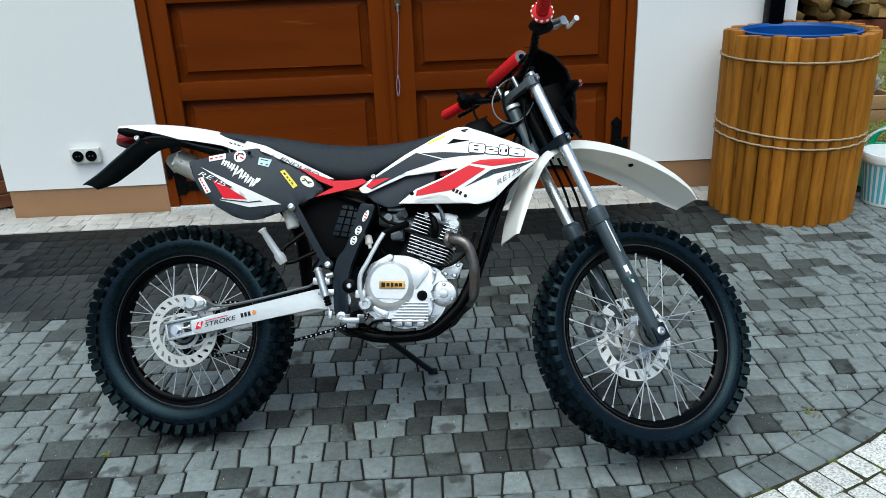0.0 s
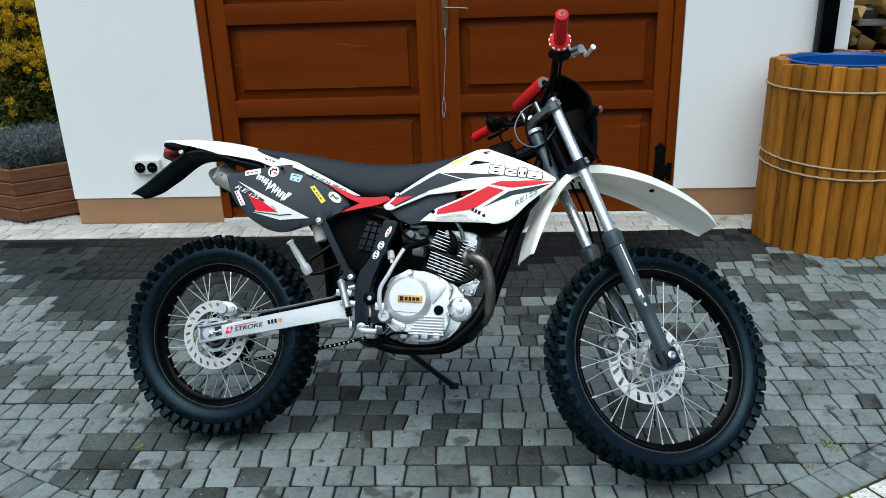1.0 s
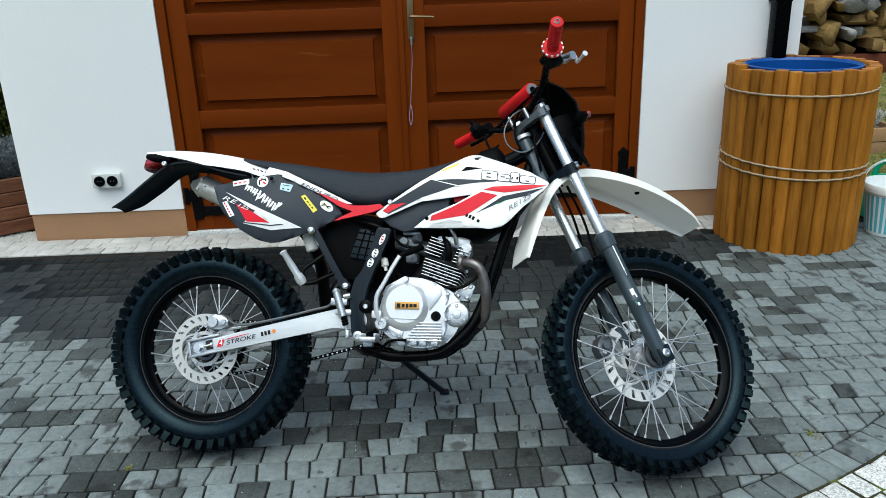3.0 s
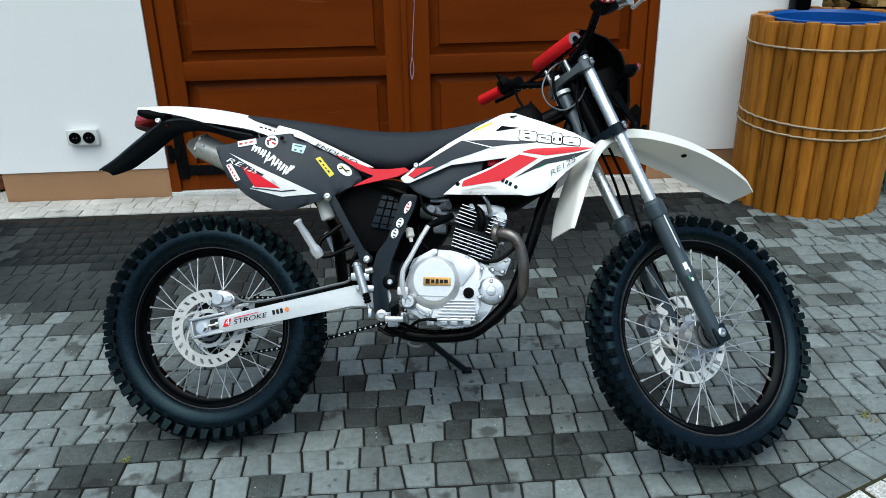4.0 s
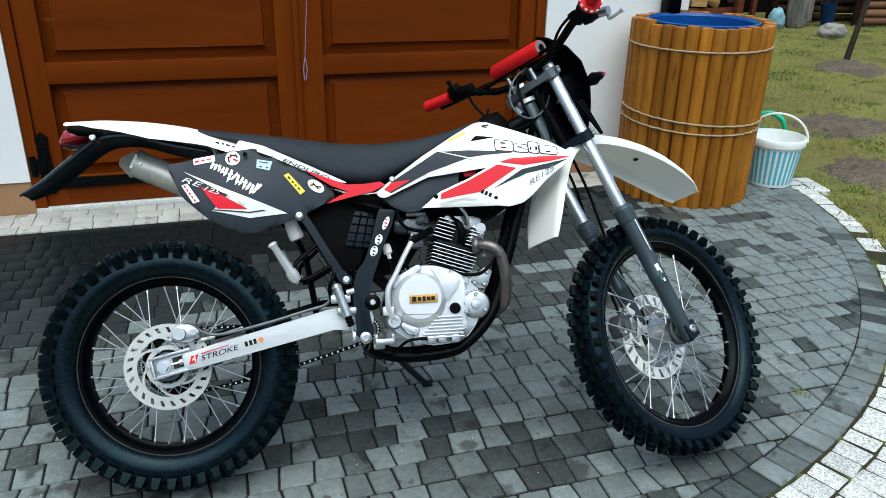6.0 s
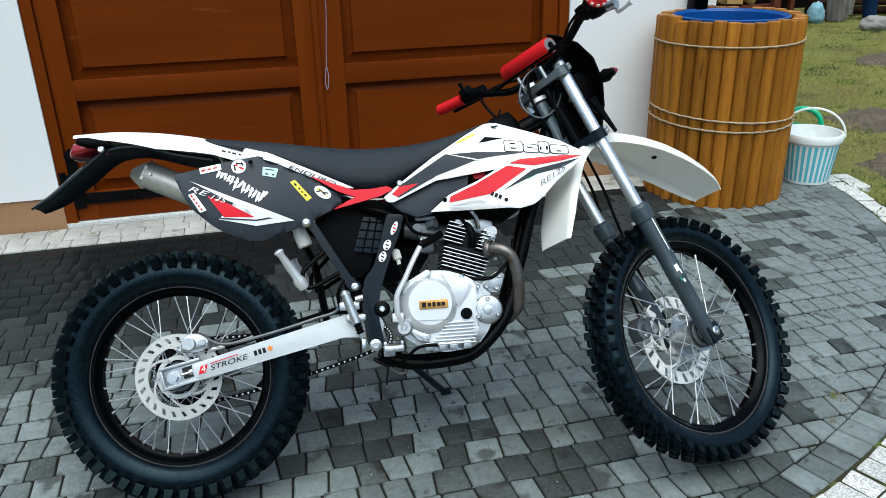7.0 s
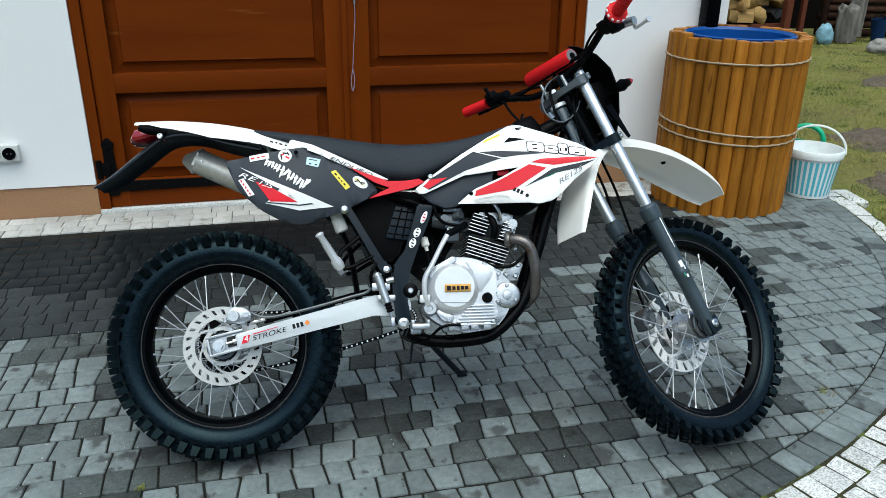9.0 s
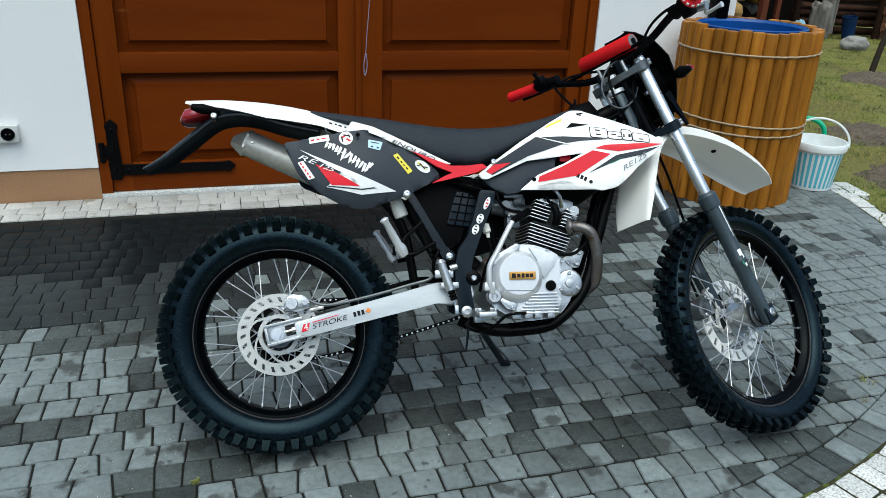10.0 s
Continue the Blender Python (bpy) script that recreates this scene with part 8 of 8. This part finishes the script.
# raised bed behind the barrel, with a pale dry tuft
bed = thing("raised_bed", pose(3.42, 6.10, -0.03), "low raised bed of weathered tan boards", "planter")
for sx, sy, lx, ly in ((0, -0.25, 0.56, 0.03), (0, 0.25, 0.56, 0.03), (-0.265, 0, 0.03, 0.47), (0.265, 0, 0.03, 0.47)):
    for lv in range(2):
        bm = bmesh.new()
        box(bm, (sx, sy, 0.055 + 0.112 * lv), (lx, ly, 0.106), 0.005)
        part("board", bm, LOGEND, bed)
bm = bmesh.new()
box(bm, (0, 0, 0.09), (0.50, 0.46, 0.16))
part("potting_soil", bm, EARTH, bed)
tuft = thing("dry_tuft", pose(3.48, 6.05, 0.14), "pale dry plant tuft in the raised bed", "plant")


def tuft_blade(i):
    an, r_ = rnd_y.uniform(0, 6.283), 0.10 * math.sqrt(rnd_y.random())
    d_ = Vector((math.cos(an) * 0.5, math.sin(an) * 0.5, 1)).normalized()
    return Vector((r_ * math.cos(an), r_ * math.sin(an), 0)) + d_ * rnd_y.uniform(0, 0.16), (d_ + Vector((rnd_y.uniform(-1, 1), rnd_y.uniform(-1, 1), 0))).normalized(), 0.04, 0.004


strands("foliage", 1800, tuft_blade, 1, GRAVEL, "", "", tuft)

# shed roofs over the firewood, carried by the posts
for x0, x1, y0, y1, z in ((-10.2, -4.95, 7.1, 10.7, 2.98), (3.4, 7.35, 9.9, 12.6, 2.38)):
    roof = thing("shed_roof", pose((x0 + x1) / 2, (y0 + y1) / 2, z), "plain shed roof of dark boards on posts", "roof", "shed roofs")
    bm = bmesh.new()
    box(bm, (0, 0, 0.04), (x1 - x0, y1 - y0, 0.06), 0.01)
    part("deck", bm, SHADE, roof)
    bm = bmesh.new()
    box(bm, (0, -(y1 - y0) / 2 + 0.12, -0.05), (x1 - x0 - 0.1, 0.10, 0.12), 0.01)
    part("eaves_beam", bm, SHEDRED, roof)


# ---- paving: set piece by piece, last in the file ----
rnd = random.Random(7)


def stone_into(b, cs, h=0.05, rr=None, mat=0, z=0.0, soft=1.0):
    if len(cs) == 4:
        # tumbled corners: each is cut back by an uneven amount
        cut = []
        for i, c in enumerate(cs):
            for o in (cs[i - 1], cs[(i + 1) % 4]):
                dx, dy = o[0] - c[0], o[1] - c[1]
                q = (rr or rnd).uniform(0.0015, 0.006) / max(0.02, math.hypot(dx, dy))
                cut.append((c[0] + dx * q, c[1] + dy * q))
        cs = cut
    n = len(cs)
    cx, cy = sum(c[0] for c in cs) / n, sum(c[1] for c in cs) / n
    rings = []
    for inset, dz in ((0.0, -h), (0.0, -0.0055 * soft), (0.0016 * soft, -0.0016 * soft), (0.0048 * soft, 0.0)):
        ring = []
        for x, y in cs:
            dx, dy = x - cx, y - cy
            k = max(0.1, 1 - inset / max(0.01, math.hypot(dx, dy)) * 1.3)
            ring.append((cx + dx * k, cy + dy * k, z + dz))
        rings.append(ring)
    made = [[b.verts.new(p) for p in ring] for ring in rings]
    for lo, hi in zip(made, made[1:]):
        for i in range(n):
            f = b.faces.new((lo[i], lo[(i + 1) % n], hi[(i + 1) % n], hi[i]))
            f.material_index = mat
    b.faces.new(made[-1]).material_index = mat


def clip(poly, inside, cut):
    out = []
    for i in range(len(poly)):
        a, b = poly[i], poly[(i + 1) % len(poly)]
        ia, ib = inside(a), inside(b)
        if ia:
            out.append(a)
        if ia != ib:
            out.append(cut(a, b))
    return out


def in_disc(rad):
    ins = lambda p: math.hypot(p[0] - CX, p[1] - CY) < rad

    def cut(a, b):
        lo, hi = (a, b) if ins(a) else (b, a)
        for _ in range(24):
            m = ((lo[0] + hi[0]) / 2, (lo[1] + hi[1]) / 2)
            lo, hi = (m, hi) if ins(m) else (lo, m)
        return lo
    return ins, cut


bm = bmesh.new()
seg = 120
rim = lambda a: 2.765 if CX + 2.9 * math.cos(a) > 2.1 else 2.96
ring = [(CX + rim(a) * math.cos(a), min(CY + rim(a) * math.sin(a), WALL_Y + 0.02), -0.0075) for a in (2 * math.pi * i / seg for i in range(seg))]
low = [bm.verts.new(p) for p in ring]
bm.faces.new(low)
pavement = structure("pavement", bm, JOINT, "round paved apron of grey concrete setts with damp patches", "pavement", 0)


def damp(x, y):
    """Which stones are dry, damp or wet: the shaded strip before the door stays wet. Shade under the bike counts as
    damp.
    """
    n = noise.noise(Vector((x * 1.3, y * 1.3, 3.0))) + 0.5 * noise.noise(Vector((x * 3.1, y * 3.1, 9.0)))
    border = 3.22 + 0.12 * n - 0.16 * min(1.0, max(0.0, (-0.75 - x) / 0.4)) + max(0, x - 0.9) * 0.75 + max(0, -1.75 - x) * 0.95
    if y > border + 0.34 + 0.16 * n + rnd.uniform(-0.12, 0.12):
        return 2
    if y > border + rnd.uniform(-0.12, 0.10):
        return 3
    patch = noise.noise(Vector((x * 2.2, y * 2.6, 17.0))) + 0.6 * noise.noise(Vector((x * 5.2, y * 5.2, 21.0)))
    # below the bike and by its rear tyre, contact shadow joins the damp
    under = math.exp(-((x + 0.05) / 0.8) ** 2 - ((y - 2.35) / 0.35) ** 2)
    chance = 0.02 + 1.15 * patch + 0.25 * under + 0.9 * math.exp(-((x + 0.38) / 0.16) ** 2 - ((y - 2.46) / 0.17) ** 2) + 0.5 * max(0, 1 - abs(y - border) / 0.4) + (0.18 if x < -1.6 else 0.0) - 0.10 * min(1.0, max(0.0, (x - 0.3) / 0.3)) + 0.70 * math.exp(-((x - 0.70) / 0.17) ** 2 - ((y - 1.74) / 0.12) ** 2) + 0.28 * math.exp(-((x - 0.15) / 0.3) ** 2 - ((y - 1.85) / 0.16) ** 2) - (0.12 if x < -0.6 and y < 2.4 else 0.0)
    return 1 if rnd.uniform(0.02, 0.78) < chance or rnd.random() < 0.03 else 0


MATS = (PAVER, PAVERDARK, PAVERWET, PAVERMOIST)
rest = bmesh.new()
pieces = []
row = 0
y = 4.13 - 0.066
GAP, HALF = 0.0031, 0.0461
while y > CY - R_IN - 0.05:
    x = -2.75 + rnd.uniform(0, 0.1)
    slant = 0.0
    while x < 2.65:
        w = rnd.choice((0.064, 0.069, 0.072, 0.075, 0.078, 0.078, 0.081, 0.085, 0.091, 0.097, 0.103))
        cx = x + w / 2
        yy = y + 0.019 * (cx + 0.1) + 0.005 * math.sin(1.7 * cx + row * 0.35) + 0.004 * math.sin(5.1 * cx + row)
        # the cross joints stand askew, and neighbours share them
        turn = rnd.uniform(-0.007, 0.007)
        e = [rnd.uniform(-0.0022, 0.0022) for _ in range(4)]
        poly = [(x + GAP - slant, yy - HALF + e[0]), (x + w - GAP - turn, yy - HALF + e[1]), (x + w - GAP + turn, yy + HALF + e[2]), (x + GAP + slant, yy + HALF + e[3])]
        slant = turn
        inside, cut = in_disc(R_IN - 0.001)
        n_in = sum(inside(p) for p in poly)
        if n_in:
            pieces.append((cx, yy, n_in == 4, poly if n_in == 4 else clip(poly, inside, cut)))
        x += w
    y -= 0.0985
    row += 1


def near(x, y):
    return y < 2.62 and -1.25 < x < 1.45


solo = [p for p in pieces if p[2] and near(p[0], p[1])][-300:]
chosen = {id(p) for p in solo}
for p in pieces:
    cx, cy, whole, poly = p
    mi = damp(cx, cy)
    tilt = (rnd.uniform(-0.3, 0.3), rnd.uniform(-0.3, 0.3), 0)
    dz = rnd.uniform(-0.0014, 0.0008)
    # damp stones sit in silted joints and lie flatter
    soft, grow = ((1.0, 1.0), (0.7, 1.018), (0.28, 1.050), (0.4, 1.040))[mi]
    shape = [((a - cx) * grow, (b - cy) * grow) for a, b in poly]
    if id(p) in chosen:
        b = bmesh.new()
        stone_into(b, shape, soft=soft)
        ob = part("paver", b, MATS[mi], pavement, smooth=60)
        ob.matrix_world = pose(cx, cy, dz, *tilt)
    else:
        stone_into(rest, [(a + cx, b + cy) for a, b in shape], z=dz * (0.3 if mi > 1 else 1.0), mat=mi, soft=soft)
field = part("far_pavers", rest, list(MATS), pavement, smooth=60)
field["kind"] = "stuff"

# soldier course of dark stones along the arc, then light granite rows
count = int(2 * math.pi * (R_IN + 0.06) / 0.081)
for i in range(count):
    a0, a1 = 2 * math.pi * i / count, 2 * math.pi * (i + 1) / count
    am = (a0 + a1) / 2
    if CY + R_IN * math.sin(am) > 4.12:
        continue
    g = 0.0035 / R_IN
    cs = [(CX + rad * math.cos(a), CY + rad * math.sin(a)) for rad, a in ((R_IN + 0.002, a0 + g), (R_DARK - 0.001, a0 + g), (R_DARK - 0.001, a1 - g), (R_IN + 0.002, a1 - g))]
    b = bmesh.new()
    stone_into(b, [(x + rnd.uniform(-0.002, 0.002), y + rnd.uniform(-0.002, 0.002)) for x, y in cs], z=rnd.uniform(-0.003, 0.001))
    k = damp(CX + R_IN * math.cos(am), min(3.0, CY + R_IN * math.sin(am))) if rnd.random() < 0.8 else 0
    part("paver", b, MATS[min(1, k)], pavement, smooth=60)

edging = tagged(new("edging"), "ring of light speckled granite setts with mossy joints", "edging", kind="structure")
for k in range(3):
    r0, r1 = R_DARK + 0.004 + 0.101 * k, R_DARK + 0.004 + 0.101 * (k + 1)
    count = int(2 * math.pi * r0 / 0.080)
    ph = 0.4 * k
    for i in range(count):
        a0, a1 = 2 * math.pi * (i + ph) / count, 2 * math.pi * (i + 1 + ph) / count
        am = (a0 + a1) / 2
        sy = CY + r0 * math.sin(am)
        sx = CX + r0 * math.cos(am)
        if sy > 4.12 or (sx > 2.1 and k == 2) or (sx > 2.1 and noise.noise(Vector((sx * 3.0, sy * 3.0, 5.0))) + rnd.uniform(-0.1, 0.1) > (0.12, -0.10)[min(k, 1)]):
            continue
        g = rnd.uniform(0.0025, 0.0042) / r0
        cs = [(CX + rad * math.cos(a), CY + rad * math.sin(a)) for rad, a in ((r0 + 0.002, a0 + g), (r1 - 0.003, a0 + g), (r1 - 0.003, a1 - g), (r0 + 0.002, a1 - g))]
        b = bmesh.new()
        stone_into(b, [(x + rnd.uniform(-0.004, 0.004), y + rnd.uniform(-0.004, 0.004)) for x, y in cs], z=rnd.uniform(-0.003, 0.003))
        part("sett", b, GRANITE, edging, smooth=60)
bm = bmesh.new()
arc = [radians(-180 + 2 * i) for i in range(90)]
inner = [bm.verts.new((CX + (R_DARK - 0.003) * math.cos(a), CY + (R_DARK - 0.003) * math.sin(a), -0.0035)) for a in arc]
outer = [bm.verts.new((CX + (2.885 if CX + 2.9 * math.cos(a) > 2.1 else 3.09) * math.cos(a), CY + (2.885 if CX + 2.9 * math.cos(a) > 2.1 else 3.09) * math.sin(a), -0.0035)) for a in arc]
for i in range(89):
    bm.faces.new((inner[i], inner[i + 1], outer[i + 1], outer[i]))
part("joint_bed", bm, MOSS, edging, "green and brown moss filling the joints", 0)
strip = tagged(new("edging_strip"), "band of light granite setts along the garage wall", "edging", kind="structure")
for k in range(3):
    y0 = 4.135 + 0.0885 * k
    x = -3.16 + 0.03 * k
    while x < 2.35:
        w = rnd.uniform(0.075, 0.125)
        b = bmesh.new()
        cs = [(x + 0.0014, y0 + 0.0014), (x + w - 0.0014, y0 + 0.0014), (x + w - 0.0014, y0 + 0.0871), (x + 0.0014, y0 + 0.0871)]
        stone_into(b, [(p + rnd.uniform(-0.002, 0.002), q + rnd.uniform(-0.0015, 0.0015)) for p, q in cs], z=rnd.uniform(-0.002, 0.002), soft=0.5)
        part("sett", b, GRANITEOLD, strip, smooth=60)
        x += w

# grit and crumbs caught in the joints, and a few tufts of grass and straw
bm = bmesh.new()
for k in range(900):
    a, q = rnd.uniform(math.pi * 1.02, math.pi * 1.98), math.sqrt(rnd.uniform(0.05, 1.0))
    x, y = CX + 2.62 * q * math.cos(a), CY + 2.62 * q * math.sin(a)
    if y > 3.1 or noise.noise(Vector((x * 1.6, y * 1.6, 31.0))) < rnd.uniform(-0.5, 0.35):
        continue
    r = rnd.choice((0.0014, 0.0018, 0.0022, 0.003))
    bmesh.ops.create_icosphere(bm, subdivisions=1, radius=r, matrix=Matrix.Translation((x, y, r * 0.4)) @ Euler((rnd.uniform(0, 3), rnd.uniform(0, 3), 0)).to_matrix().to_4x4() @ Matrix.Diagonal((1.0, rnd.uniform(0.6, 1.4), 0.6, 1)))
tagged(part("grit", bm, GRAVEL, None, smooth=0), "pale grit and crumbs scattered over the setts", "grit", kind="stuff")
STRAW = material("dry_straw", (0.24, 0.20, 0.11), 0.7, grain=(30, 0.4), bump=(60, 0.0), spec=0.1)


def joint_tuft(x, y, count, tall, mat, label):
    """A small tuft of bent blades rooted in a joint."""
    bm = bmesh.new()
    for _ in range(count):
        a, l = rnd.uniform(0, 2 * math.pi), tall * rnd.uniform(0.5, 1.1)
        c, s = math.cos(a), math.sin(a)
        px, py = rnd.uniform(-0.010, 0.010), rnd.uniform(-0.006, 0.006)
        out = rnd.uniform(0.5, 1.2) * l
        tube(bm, [(px, py, -0.005), (px + c * out * 0.4, py + s * out * 0.4, l * 0.7), (px + c * out, py + s * out, l * rnd.uniform(0.3, 0.9))], [0.0011, 0.0009, 0.0003], 4, 2)
    ob = tagged(part("tuft", bm, mat, None), label, "grass", "tufts in the paving joints")
    ob.matrix_world = pose(x, y, 0)


joint_tuft(-0.992, 2.030, 16, 0.014, GRASS, "small green moss tuft in a paving joint")
joint_tuft(1.190, 2.052, 10, 0.022, GRASS, "green grass tuft growing from a paving joint")
joint_tuft(1.205, 2.030, 7, 0.024, STRAW, "dry yellow grass tuft lying on the setts")
joint_tuft(1.098, 1.945, 6, 0.020, STRAW, "dry yellow grass tuft lying on the setts")
